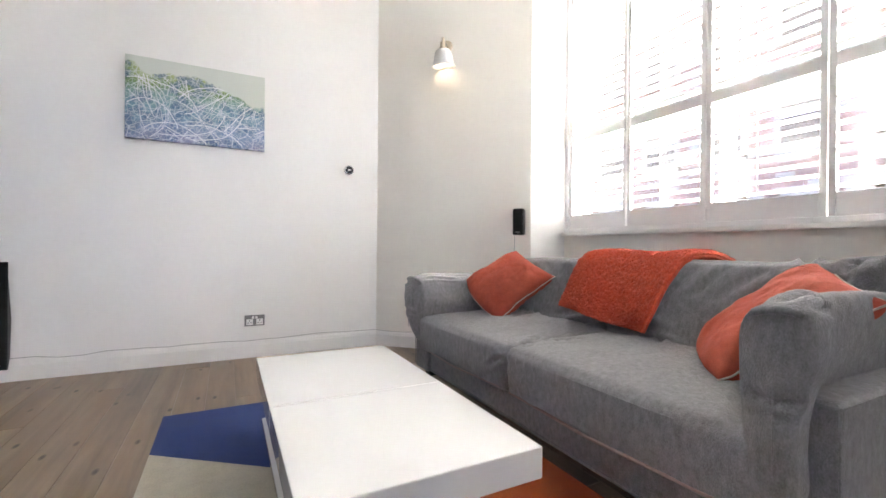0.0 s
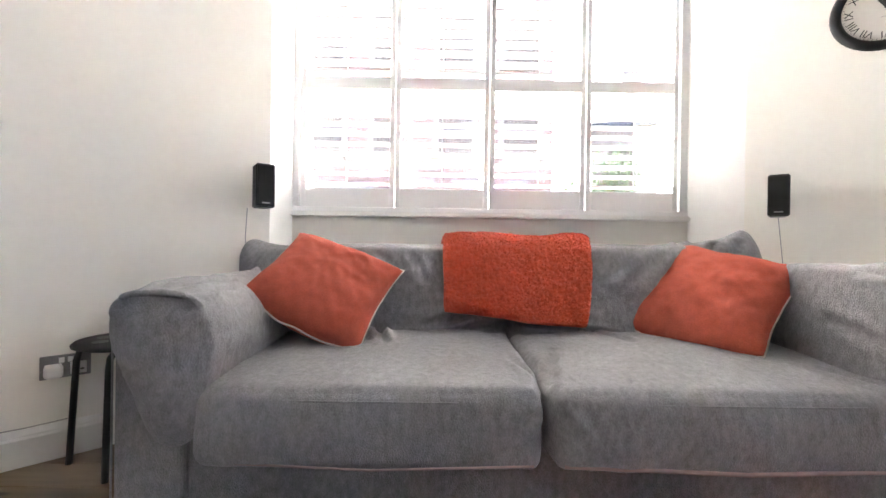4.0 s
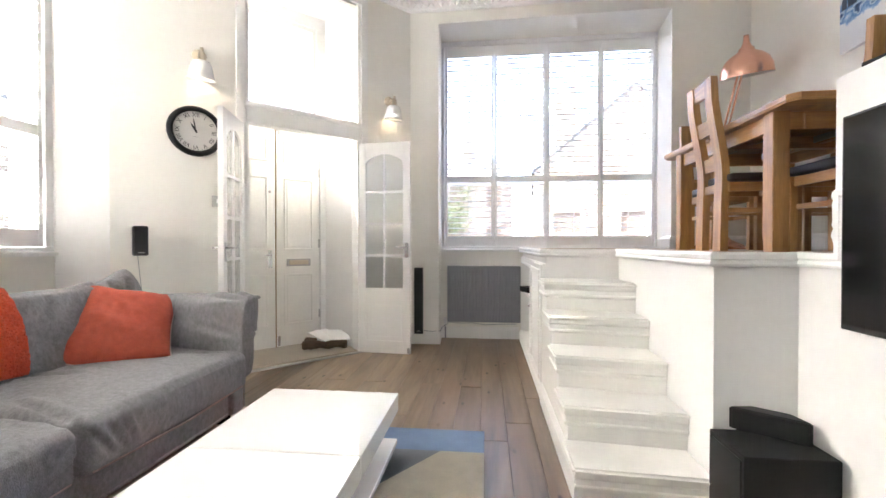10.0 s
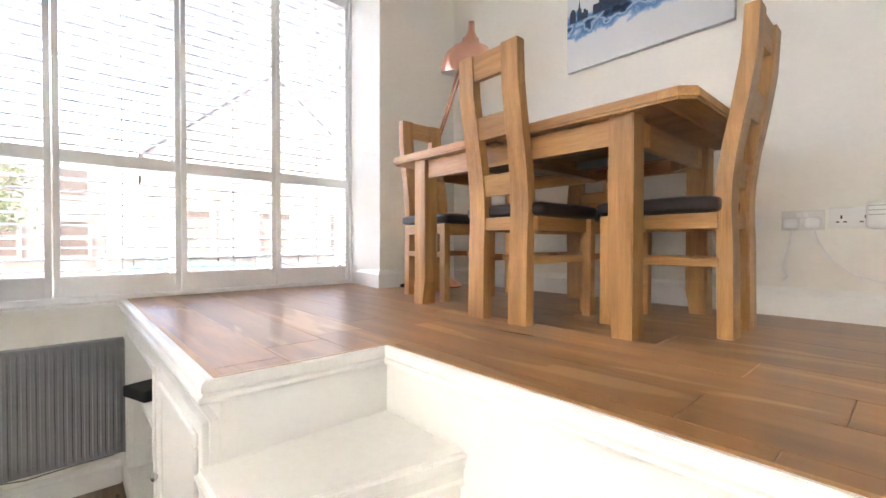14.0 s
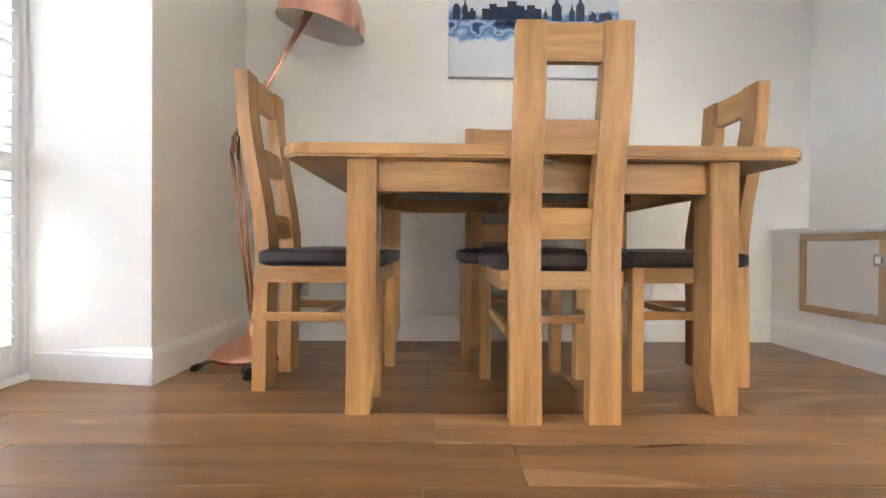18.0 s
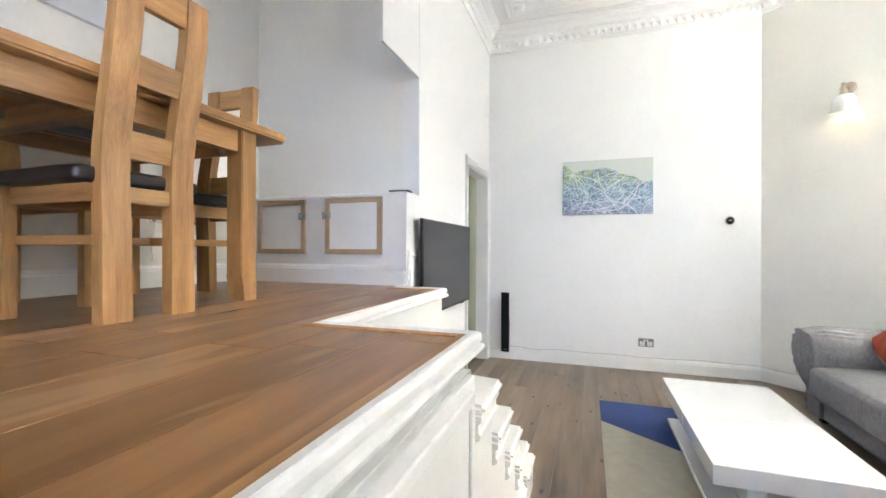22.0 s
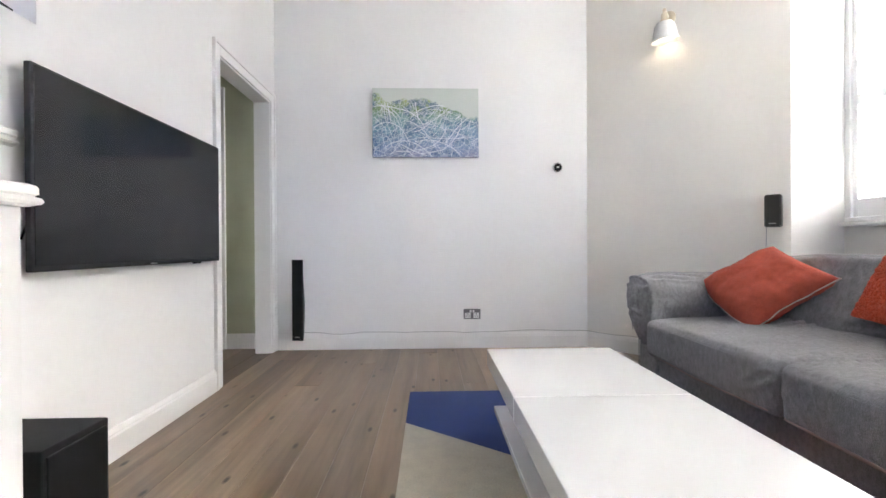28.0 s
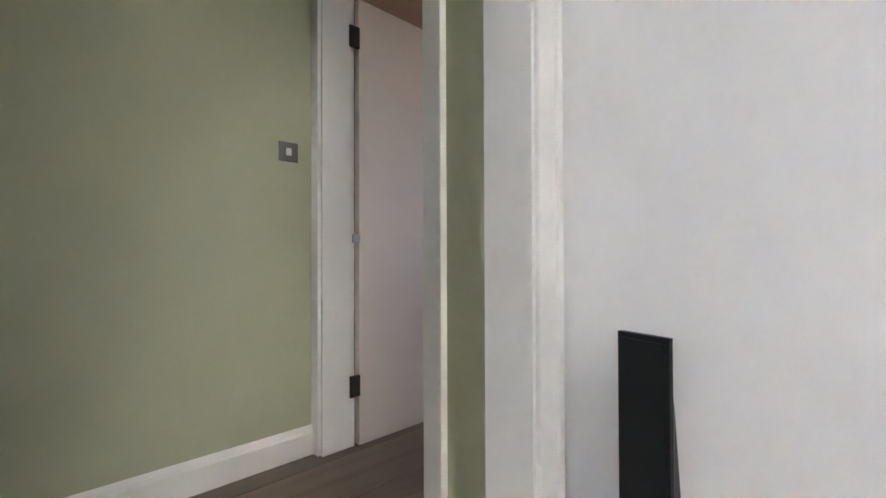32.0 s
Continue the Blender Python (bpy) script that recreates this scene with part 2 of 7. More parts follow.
LAMINATE = wood("floor_laminate_walnut", (0.150, 0.068, 0.026), (0.460, 0.236, 0.096), 0.30, "y", 9, 0.17, knots=0.0, bump=0.015, space="World", sap=(0.48, 0.285, 0.135), ratio=0.09, warp=1.1, low=0.26, weave=0.24)
OAK = wood("oak", (0.270, 0.126, 0.040), (0.560, 0.306, 0.113), 0.38, "z", 24, 0.10, knots=0.35, bump=0.08, low=0.38, warp=0.5, knot=(0.02, 0.065), weave=0.46)
OAK_LONG = wood("oak_long_grain", (0.270, 0.126, 0.040), (0.560, 0.306, 0.113), 0.38, "y", 24, 0.10, knots=0.35, bump=0.08, low=0.38, warp=0.5, knot=(0.02, 0.065), weave=0.46)
OAK_CROSS = wood("oak_cross_grain", (0.270, 0.126, 0.040), (0.560, 0.306, 0.113), 0.38, "x", 24, 0.10, knots=0.25, bump=0.08, low=0.38, warp=0.5, knot=(0.02, 0.065), weave=0.46)
PALE_OAK = wood("pale_oak", (0.40, 0.27, 0.155), (0.58, 0.42, 0.27), 0.5, "x", 16, 0.06)
LEATHER = material("seat_leather", (0.022, 0.014, 0.013), 0.36, spread=0.2, scale=12, fine=160, bump=0.25, bump_scale=220)
FABRIC = material("sofa_chenille", (0.240, 0.239, 0.244), 0.88, spread=0.30, scale=60, fine=260, bump=0.8, bump_scale=260, sheen=0.15, stretch=(1, 1, 0.6), stain=0.11, spec=0.15)
CORAL = material("cushion_linen", (0.43, 0.090, 0.057), 0.92, spread=0.20, scale=30, fine=230, bump=0.8, bump_scale=330, sheen=0.0, spec=0.2)
PIPING = material("piping", (0.58, 0.48, 0.43), 0.8, spread=0.05)
PINKISH = material("worn_piping", (0.34, 0.25, 0.235), 0.85, spread=0.1)
FLEECE = material("throw_fleece", (0.60, 0.083, 0.034), 0.95, spread=0.18, scale=25, fine=140, bump=1.0, bump_scale=110, sheen=0.1)
LACQUER = material("table_lacquer", (0.82, 0.82, 0.81), 0.07, spread=0.01, scale=2, bump=0.0, coat=0.5)
BLACK = material("black_satin", (0.009, 0.009, 0.010), 0.38, spread=0.1, bump=0.02, spec=0.3)
BLACK_MATT = material("black_vinyl", (0.013, 0.013, 0.013), 0.6, spread=0.12, scale=10, fine=120, bump=0.15, bump_scale=160, spec=0.25)
SCREEN = material("tv_screen", (0.009, 0.009, 0.010), 0.12, spread=0.03, bump=0.0, spec=0.36)
CHROME = material("chrome", (0.62, 0.62, 0.63), 0.18, 1.0, spread=0.03, bump=0.0)
BRASS = material("brushed_nickel_brass", (0.55, 0.47, 0.36), 0.3, 1.0, spread=0.05, bump=0.02)
STEEL = material("brushed_steel", (0.42, 0.41, 0.40), 0.35, 1.0, spread=0.05, bump=0.02)
COPPER = material("copper", (0.90, 0.50, 0.36), 0.24, 1.0, spread=0.04, bump=0.01)
PLASTIC = material("white_plastic", (0.80, 0.80, 0.79), 0.35, spread=0.02, bump=0.0)
GREY_PAINT = material("radiator_grey", (0.235, 0.245, 0.262), 0.4, spread=0.04, bump=0.02)
ENAMEL = material("lamp_enamel", (0.82, 0.81, 0.79), 0.25, spread=0.02, bump=0.0)
GLASS = glass_material("pane_glass")
DARK_STEEL = material("dark_steel_plate", (0.24, 0.24, 0.245), 0.38, 0.85, spread=0.05, bump=0.02)
IRON = material("dark_iron", (0.07, 0.062, 0.055), 0.45, 0.6, spread=0.15, bump=0.03)
BULB = glow("warm_bulb", (1.0, 0.80, 0.55), 0.42)


# ---- mesh helpers ----
def part(name, bm, mat, parent=None, label="", smooth=False, m=None):
    me = bpy.data.meshes.new(name)
    bmesh.ops.recalc_face_normals(bm, faces=bm.faces[:])
    bm.to_mesh(me)
    bm.free()
    if mat:
        me.materials.append(mat)
    if smooth:
        me.shade_smooth()
    ob = new(name, me)
    if parent:
        ob.parent = parent
    if m is not None:
        ob.matrix_basis = m
    if label:
        ob["label"] = label
    return ob


def thing(name, m, label, category, group="", kind=""):
    ob = new(name)
    ob.empty_display_size = 0.1
    ob.matrix_basis = m
    return tagged(ob, label, category, group, kind)


def structure(name, bm, mat, label="", category="", smooth=False):
    return tagged(part(name, bm, mat, None, "", smooth), label, category, "", "structure")


def box(bm, x0, x1, y0, y1, z0, z1, bevel=0.0, segments=2):
    vs = [bm.verts.new((x, y, z)) for z in (z0, z1) for x, y in ((x0, y0), (x1, y0), (x1, y1), (x0, y1))]
    fs = [bm.faces.new([vs[i] for i in f]) for f in ((3, 2, 1, 0), (4, 5, 6, 7), (0, 1, 5, 4), (1, 2, 6, 5), (2, 3, 7, 6), (3, 0, 4, 7))]
    if bevel:
        edges = {e for f in fs for e in f.edges}
        bmesh.ops.bevel(bm, geom=list(edges), offset=bevel, segments=segments, affect="EDGES", profile=0.5)
    return bm


def solid(*args, **kw):
    return box(bmesh.new(), *args, **kw)


def prism(bm, pts, z0, z1):
    """A column with the plan pts."""
    lo = [bm.verts.new((x, y, z0)) for x, y in pts]
    hi = [bm.verts.new((x, y, z1)) for x, y in pts]
    n = len(pts)
    bm.faces.new(lo[::-1])
    bm.faces.new(hi)
    for i in range(n):
        bm.faces.new((lo[i], lo[(i + 1) % n], hi[(i + 1) % n], hi[i]))
    return bm


def plate(bm, pts, y0, y1):
    """A plate with the elevation pts (x, z), from y0 to y1."""
    a = [bm.verts.new((x, y0, z)) for x, z in pts]
    b = [bm.verts.new((x, y1, z)) for x, z in pts]
    n = len(pts)
    bm.faces.new(a)
    bm.faces.new(b[::-1])
    for i in range(n):
        bm.faces.new((a[i], a[(i + 1) % n], b[(i + 1) % n], b[i]))
    return bm


def lathe(bm, profile, steps=24, m=None):
    """Turns a profile of (radius, z) about z."""
    m = m or Matrix()
    rings = []
    for r, z in profile:
        if r < 1e-5:
            rings.append([bm.verts.new(m @ Vector((0, 0, z)))])
        else:
            rings.append([bm.verts.new(m @ Vector((r * math.cos(2 * math.pi * i / steps), r * math.sin(2 * math.pi * i / steps), z))) for i in range(steps)])
    for a, b in zip(rings, rings[1:]):
        for i in range(steps):
            j = (i + 1) % steps
            q = [a[i % len(a)], a[j % len(a)], b[j % len(b)], b[i % len(b)]]
            q = [v for k, v in enumerate(q) if v not in q[:k]]
            if len(q) > 2:
                bm.faces.new(q)
    return bm


def tube(bm, pts, r, steps=8, closed=False):
    """A round bar or cable along points."""
    pts = [Vector(p) for p in pts]
    rings = []
    side = None
    for i, p in enumerate(pts):
        a = pts[i - 1] if i or closed else p
        b = pts[(i + 1) % len(pts)] if i + 1 < len(pts) or closed else p
        d = (b - a).normalized()
        if side is None:
            side = d.orthogonal().normalized()
        side = (side - d * side.dot(d)).normalized()
        up = d.cross(side)
        rr = r[i] if isinstance(r, (list, tuple)) else r
        rings.append([bm.verts.new(p + rr * (math.cos(2 * math.pi * k / steps) * side + math.sin(2 * math.pi * k / steps) * up)) for k in range(steps)])
    pairs = list(zip(rings, rings[1:])) + ([(rings[-1], rings[0])] if closed else [])
    for a, b in pairs:
        for k in range(steps):
            bm.faces.new((a[k], a[(k + 1) % steps], b[(k + 1) % steps], b[k]))
    if not closed:
        bm.faces.new(rings[0][::-1])
        bm.faces.new(rings[-1])
    return bm


def sweep(bm, path, profile, closed=False):
    """Sweeps a profile of (out, z) along a plan path; out is to the right of the way. Corners are mitred."""
    path = [Vector(p) for p in path]
    n = len(path)
    rings = []
    for i, p in enumerate(path):
        d0 = (p - path[i - 1]).normalized() if i or closed else None
        d1 = (path[(i + 1) % n] - p).normalized() if i + 1 < n or closed else None
        d0, d1 = d0 or d1, d1 or d0
        n0, n1 = Vector((d0.y, -d0.x)), Vector((d1.y, -d1.x))
        mid = (n0 + n1).normalized()
        k = 1 / max(0.3, mid.dot(n0))
        rings.append([bm.verts.new((p.x + mid.x * k * o, p.y + mid.y * k * o, z)) for o, z in profile])
    pairs = list(zip(rings, rings[1:])) + ([(rings[-1], rings[0])] if closed else [])
    c = len(profile)
    for a, b in pairs:
        for j in range(c):
            bm.faces.new((a[j], a[(j + 1) % c], b[(j + 1) % c], b[j]))
    if not closed:
        bm.faces.new(rings[0])
        bm.faces.new(rings[-1][::-1])
    return bm


def soft_box(sx, sy, sz, r, cuts=10, puff=(0, 0, 0), crease=0.0, seed=0.0, freq=5.0):
    """A stuffed block, centred: rounded edges, swollen faces and wrinkles."""
    bm = bmesh.new()
    bmesh.ops.create_cube(bm, size=2)
    bmesh.ops.subdivide_edges(bm, edges=bm.edges[:], cuts=cuts, use_grid_fill=True)
    half = Vector((sx / 2, sy / 2, sz / 2))
    for v in bm.verts:
        u = v.co.copy()
        p = Vector((u.x * half.x, u.y * half.y, u.z * half.z))
        rr = min(r, *half)
        q = Vector([max(-(h - rr), min(h - rr, c)) for h, c in zip(half, p)])
        d = p - q
        if d.length > 1e-9:
            p = q + d.normalized() * rr
        p.x += math.copysign(puff[0], u.x) * abs(u.x) ** 3 * (1 - u.y ** 2) * (1 - u.z ** 2)
        p.y += math.copysign(puff[1], u.y) * abs(u.y) ** 3 * (1 - u.x ** 2) * (1 - u.z ** 2)
        p.z += math.copysign(puff[2], u.z) * abs(u.z) ** 3 * (1 - u.x ** 2) * (1 - u.y ** 2)
        if crease:
            s = p * freq + Vector((seed, seed * 1.7, seed * 0.6))
            p += crease * Vector((noise.noise(s), noise.noise(s + Vector((9, 4, 1))), noise.noise(s + Vector((3, 8, 5)))))
        v.co = p
    return bm


def text_curve(body, size, m, mat, name, parent, depth=0.001):
    cu = bpy.data.curves.new(name, "FONT")
    cu.body, cu.size, cu.extrude = body, size, depth
    cu.align_x, cu.align_y = "CENTER", "CENTER"
    cu.materials.append(mat)
    ob = new(name, cu)
    ob.parent = parent
    ob.matrix_basis = m
    return ob


def wall_run(name, p0, p1, out, z0, z1, holes, mat, label=""):
    """A wall whose room face runs from p0 to p1, out metres thick to the right of that way, with holes (u0, u1, za, zb)."""
    p0, p1 = Vector(p0), Vector(p1)
    d = (p1 - p0).normalized()
    nrm = Vector((d.y, -d.x))
    length = (p1 - p0).length
    us = sorted({0.0, length, *[h for hole in holes for h in hole[:2]]})
    bm = bmesh.new()

    def block(u0, u1, a, b):
        q = [p0 + d * u0, p0 + d * u1, p0 + d * u1 + nrm * out, p0 + d * u0 + nrm * out]
        prism(bm, [(v.x, v.y) for v in q], a, b)
    for u0, u1 in zip(us, us[1:]):
        mid = (u0 + u1) / 2
        spans = sorted((h[2], h[3]) for h in holes if h[0] < mid < h[1])
        at = z0
        for a, b in spans:
            if a > at + 1e-4:
                block(u0, u1, at, a)
            at = max(at, b)
        if at < z1 - 1e-4:
            block(u0, u1, at, z1)
    return structure(name, bm, mat, label, "wall")


# ---- plan ----
Z_CEIL, Z_DECK = 3.78, 1.02
A0, A1 = (1.875, 4.135), (2.842, 3.168)          # splayed wall with a lamp
B0, B1 = (2.98, 0.65), (1.19, -1.14)             # splayed wall with the entrance
TV_X, PIC_Y, BACK_X = -0.80, 4.135, -2.17
PIER_Y, PIER_X = -1.14, 0.888
PIER2_X, PIER2_Y = -1.44, -1.07
W1_X, W1_Y0, W1_Y1 = 3.20, 0.835, 3.185
W2_Y, W2_X0, W2_X1 = -1.585, -1.51, 0.90
SILL_Z, HEAD_Z = 1.0, 3.40

# ---- setting: floors, ceiling ----
structure("floor", solid(-2.6, 3.6, -2.0, 6.8, -0.25, -0.012), PINE, "dark subfloor beneath the grey-brown boards", "floor")
structure("ceiling", prism(bmesh.new(), [(-2.6, -1.86), (1.46, -1.86), (3.53, 0.19), (3.53, 4.4), (-2.6, 4.4)], Z_CEIL, Z_CEIL + 0.2), CEILING, "plain white plaster ceiling", "ceiling")

# ---- setting: walls ----
wall_run("wall_north", (TV_X - 0.0, PIC_Y), A0, -0.22, 0, Z_CEIL, [], WALL_WHITE, "white painted plaster wall with a map canvas on it")
wall_run("wall_splay_1", A0, A1, -0.22, 0, Z_CEIL, [], WALL, "cream painted splayed wall with a lamp")
wall_run("wall_east_sill", (W1_X + 0.01, W1_Y1 + 0.25), (W1_X + 0.01, W1_Y0 - 0.25), -0.3, 0, SILL_Z, [], WALL, "cream wall below the window sill")
bm = bmesh.new()
prism(bm, [A1, (W1_X + 0.31, W1_Y1 + 0.01), (W1_X + 0.31, W1_Y1 + 0.4), (A1[0] + 0.16, A1[1] + 0.16)], 0, Z_CEIL)
structure("wall_east_reveal_1", bm, WALL_WHITE, "white window reveal", "wall")
bm = bmesh.new()
prism(bm, [B0, (B0[0] + 0.16, B0[1] - 0.16), (W1_X + 0.31, W1_Y0 - 0.4), (W1_X + 0.31, W1_Y0 - 0.01), (W1_X, W1_Y0 - 0.01)], 0, Z_CEIL)
structure("wall_east_reveal_2", bm, WALL_WHITE, "white window reveal", "wall")
bm = bmesh.new()
prism(bm, [A1, B0, (W1_X, W1_Y0 - 0.01), (W1_X + 0.31, W1_Y0 - 0.01), (W1_X + 0.31, W1_Y1 + 0.01)], HEAD_Z + 0.02, Z_CEIL)
structure("wall_east_lintel", bm, WALL, "cream lintel above the window", "wall")
UB0, UB1 = 0.885, 1.935
wall_run("wall_splay_2", B0, B1, -0.14, 0, Z_CEIL, [(UB0, UB1, 0, 3.43)], WALL, "cream splayed wall round the entrance doorway")
bm = bmesh.new()
prism(bm, [B1, (PIER_X, PIER_Y), (W2_X1 + 0.01, W2_Y - 0.25), (W2_X1 + 0.5, W2_Y - 0.25), (B1[0] + 0.12, B1[1] - 0.12)], 0, Z_CEIL)
structure("wall_south_pier_1", bm, WALL, "cream pier beside the window", "wall")
bm = solid(W2_X0 - 0.3, W2_X1 + 0.3, -1.76, -1.47, 0, SILL_Z - 0.01)
structure("wall_south_sill", bm, WALL, "cream wall below the window sill", "wall")
bm = bmesh.new()
prism(bm, [(PIER2_X, PIER2_Y), (BACK_X, PIER2_Y), (BACK_X, W2_Y - 0.25), (W2_X0 - 0.01, W2_Y - 0.25)], 0, Z_CEIL)
structure("wall_south_pier_2", bm, WALL, "cream pier beside the window", "wall")
bm = bmesh.new()
prism(bm, [(PIER_X, PIER_Y), (PIER2_X, PIER2_Y), (W2_X0 - 0.01, W2_Y - 0.25), (W2_X1 + 0.01, W2_Y - 0.25)], HEAD_Z, Z_CEIL)
structure("wall_south_lintel", bm, WALL, "cream lintel above the window", "wall")
structure("wall_west", solid(BACK_X - 0.2, BACK_X, -1.9, 2.1, 0, Z_CEIL), WALL, "cream wall behind the dining table", "wall")
structure("wall_alcove_end", solid(BACK_X, TV_X - 0.12, 1.972, 2.09, 1.0, Z_CEIL), WALL, "cream wall above the boxed-in cupboard", "wall")
structure("wall_bulkhead", solid(TV_X - 0.018, TV_X - 0.001, 1.43, 1.97, 2.43, Z_CEIL), WALL_WHITE, "white downstand of wall above the opening", "wall")
# wall that carries the television: cupboard part, full height part, door opening
structure("wall_television", plate(bmesh.new(), [(1.60, 0), (3.19, 0), (3.19, Z_CEIL), (1.972, Z_CEIL), (1.972, 1.0), (1.60, 1.0)], 0.0, 0.12), WALL_WHITE, "white painted wall that carries the television", "wall").matrix_world = pose(TV_X, 0, 0, 0, 0, 90)
structure("wall_above_door", solid(TV_X - 0.12, TV_X, 3.19, 4.03, 2.07, Z_CEIL), WALL_WHITE, "white wall above the hall doorway", "wall")
structure("wall_door_nib", solid(TV_X - 0.12, TV_X, 4.03, PIC_Y, 0, Z_CEIL), WALL_WHITE, "narrow white wall beside the hall doorway", "wall")
# hall
HALL_Y, HALL_X = 4.205, -2.12
structure("wall_hall_west", solid(HALL_X - 0.15, HALL_X, 2.1, HALL_Y + 0.06, 0, 2.75), GREEN, "sage green hall wall", "wall")
bm = bmesh.new()
box(bm, HALL_X, -2.06, HALL_Y, HALL_Y + 0.12, 0, 2.75)
box(bm, -2.06, -1.335, HALL_Y, HALL_Y + 0.12, 2.15, 2.75)
box(bm, -1.335, TV_X - 0.12, HALL_Y, HALL_Y + 0.12, 0, 2.75)
structure("wall_hall_end", bm, GREEN, "sage green wall round the far doorway", "wall")
structure("wall_hall_south", solid(HALL_X, TV_X - 0.12, 2.1, 2.2, 0, 2.75), GREEN, "sage green end of the hall", "wall")
structure("ceiling_hall", solid(HALL_X - 0.2, TV_X - 0.1, 2.1, HALL_Y + 0.12, 2.75, 2.85), CEILING, "plain hall ceiling", "ceiling")
structure("wall_far_room", solid(-1.25, -1.1, HALL_Y + 0.12, 6.6, 0, 2.75), WALL, "dim wall of the room beyond the hall", "wall")
# the hole is an unseen opening, added to brighten the hall door
wall_run("wall_far_room_end", (HALL_X, 6.5), (-1.1, 6.5), -0.1, 0, 2.75, [(0.20, 0.80, 1.0, 2.1)], WALL, "end of the room beyond the hall with an added daylight opening")
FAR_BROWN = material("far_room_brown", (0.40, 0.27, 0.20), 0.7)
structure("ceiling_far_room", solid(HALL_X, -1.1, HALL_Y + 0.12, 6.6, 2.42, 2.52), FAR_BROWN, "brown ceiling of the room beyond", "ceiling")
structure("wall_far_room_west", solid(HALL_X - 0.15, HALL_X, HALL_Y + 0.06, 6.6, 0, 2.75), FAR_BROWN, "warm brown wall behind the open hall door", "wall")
# vestibule behind the entrance opening, in wall coordinates: u along the wall, v outwards
VM = Matrix.Translation((B0[0], B0[1], 0)) @ Matrix.Rotation(radians(-135), 4, "Z")     # +x along the wall, +y outwards


def vest(u, v):
    p = VM @ Vector((u, v, 0))
    return (p.x, p.y)


VD = 0.60
bm = bmesh.new()
prism(bm, [vest(UB1, 0.14), vest(UB1 - 0.10, VD), vest(UB1 - 0.10, VD + 0.1), vest(UB1 + 0.3, VD + 0.1), vest(UB1 + 0.3, 0.14)], 0, Z_CEIL)
structure("wall_vestibule_1", bm, WALL_WHITE, "white side wall of the entrance lobby", "wall")
bm = bmesh.new()
prism(bm, [vest(UB0, 0.14), vest(UB0 - 0.3, 0.14), vest(UB0 - 0.3, VD + 0.1), vest(UB0 + 0.05, VD + 0.1), vest(UB0 + 0.05, VD)], 0, Z_CEIL)
structure("wall_vestibule_2", bm, WALL_WHITE, "white side wall of the entrance lobby", "wall")
wall_run("wall_vestibule_outer", vest(UB0 - 0.3, VD), vest(UB1 + 0.3, VD), -0.11, 0, Z_CEIL, [(0.30, 1.195, 0, 2.325), (0.40, 1.155, 2.42, 3.34)], WALL_WHITE, "white outer wall of the entrance lobby")
bm = bmesh.new()
prism(bm, [vest(UB0 - 0.3, 0.14), vest(UB1 + 0.3, 0.14), vest(UB1 + 0.3, VD + 0.11), vest(UB0 - 0.3, VD + 0.11)], 3.46, Z_CEIL)
structure("ceiling_vestibule", bm, CEILING, "white lobby ceiling", "ceiling")
bm = bmesh.new()
prism(bm, [vest(UB0 - 0.2, 0.02), vest(UB1 + 0.2, 0.02), vest(UB1 + 0.2, VD + 1.5), vest(UB0 - 0.2, VD + 1.5)], -0.05, 0.022)
structure("floor_vestibule", bm, material("lobby_boards", (0.44, 0.39, 0.31), 0.5, spread=0.12, stretch=(1, 6, 1), space="World"), "pale worn boards of the entrance lobby", "floor")


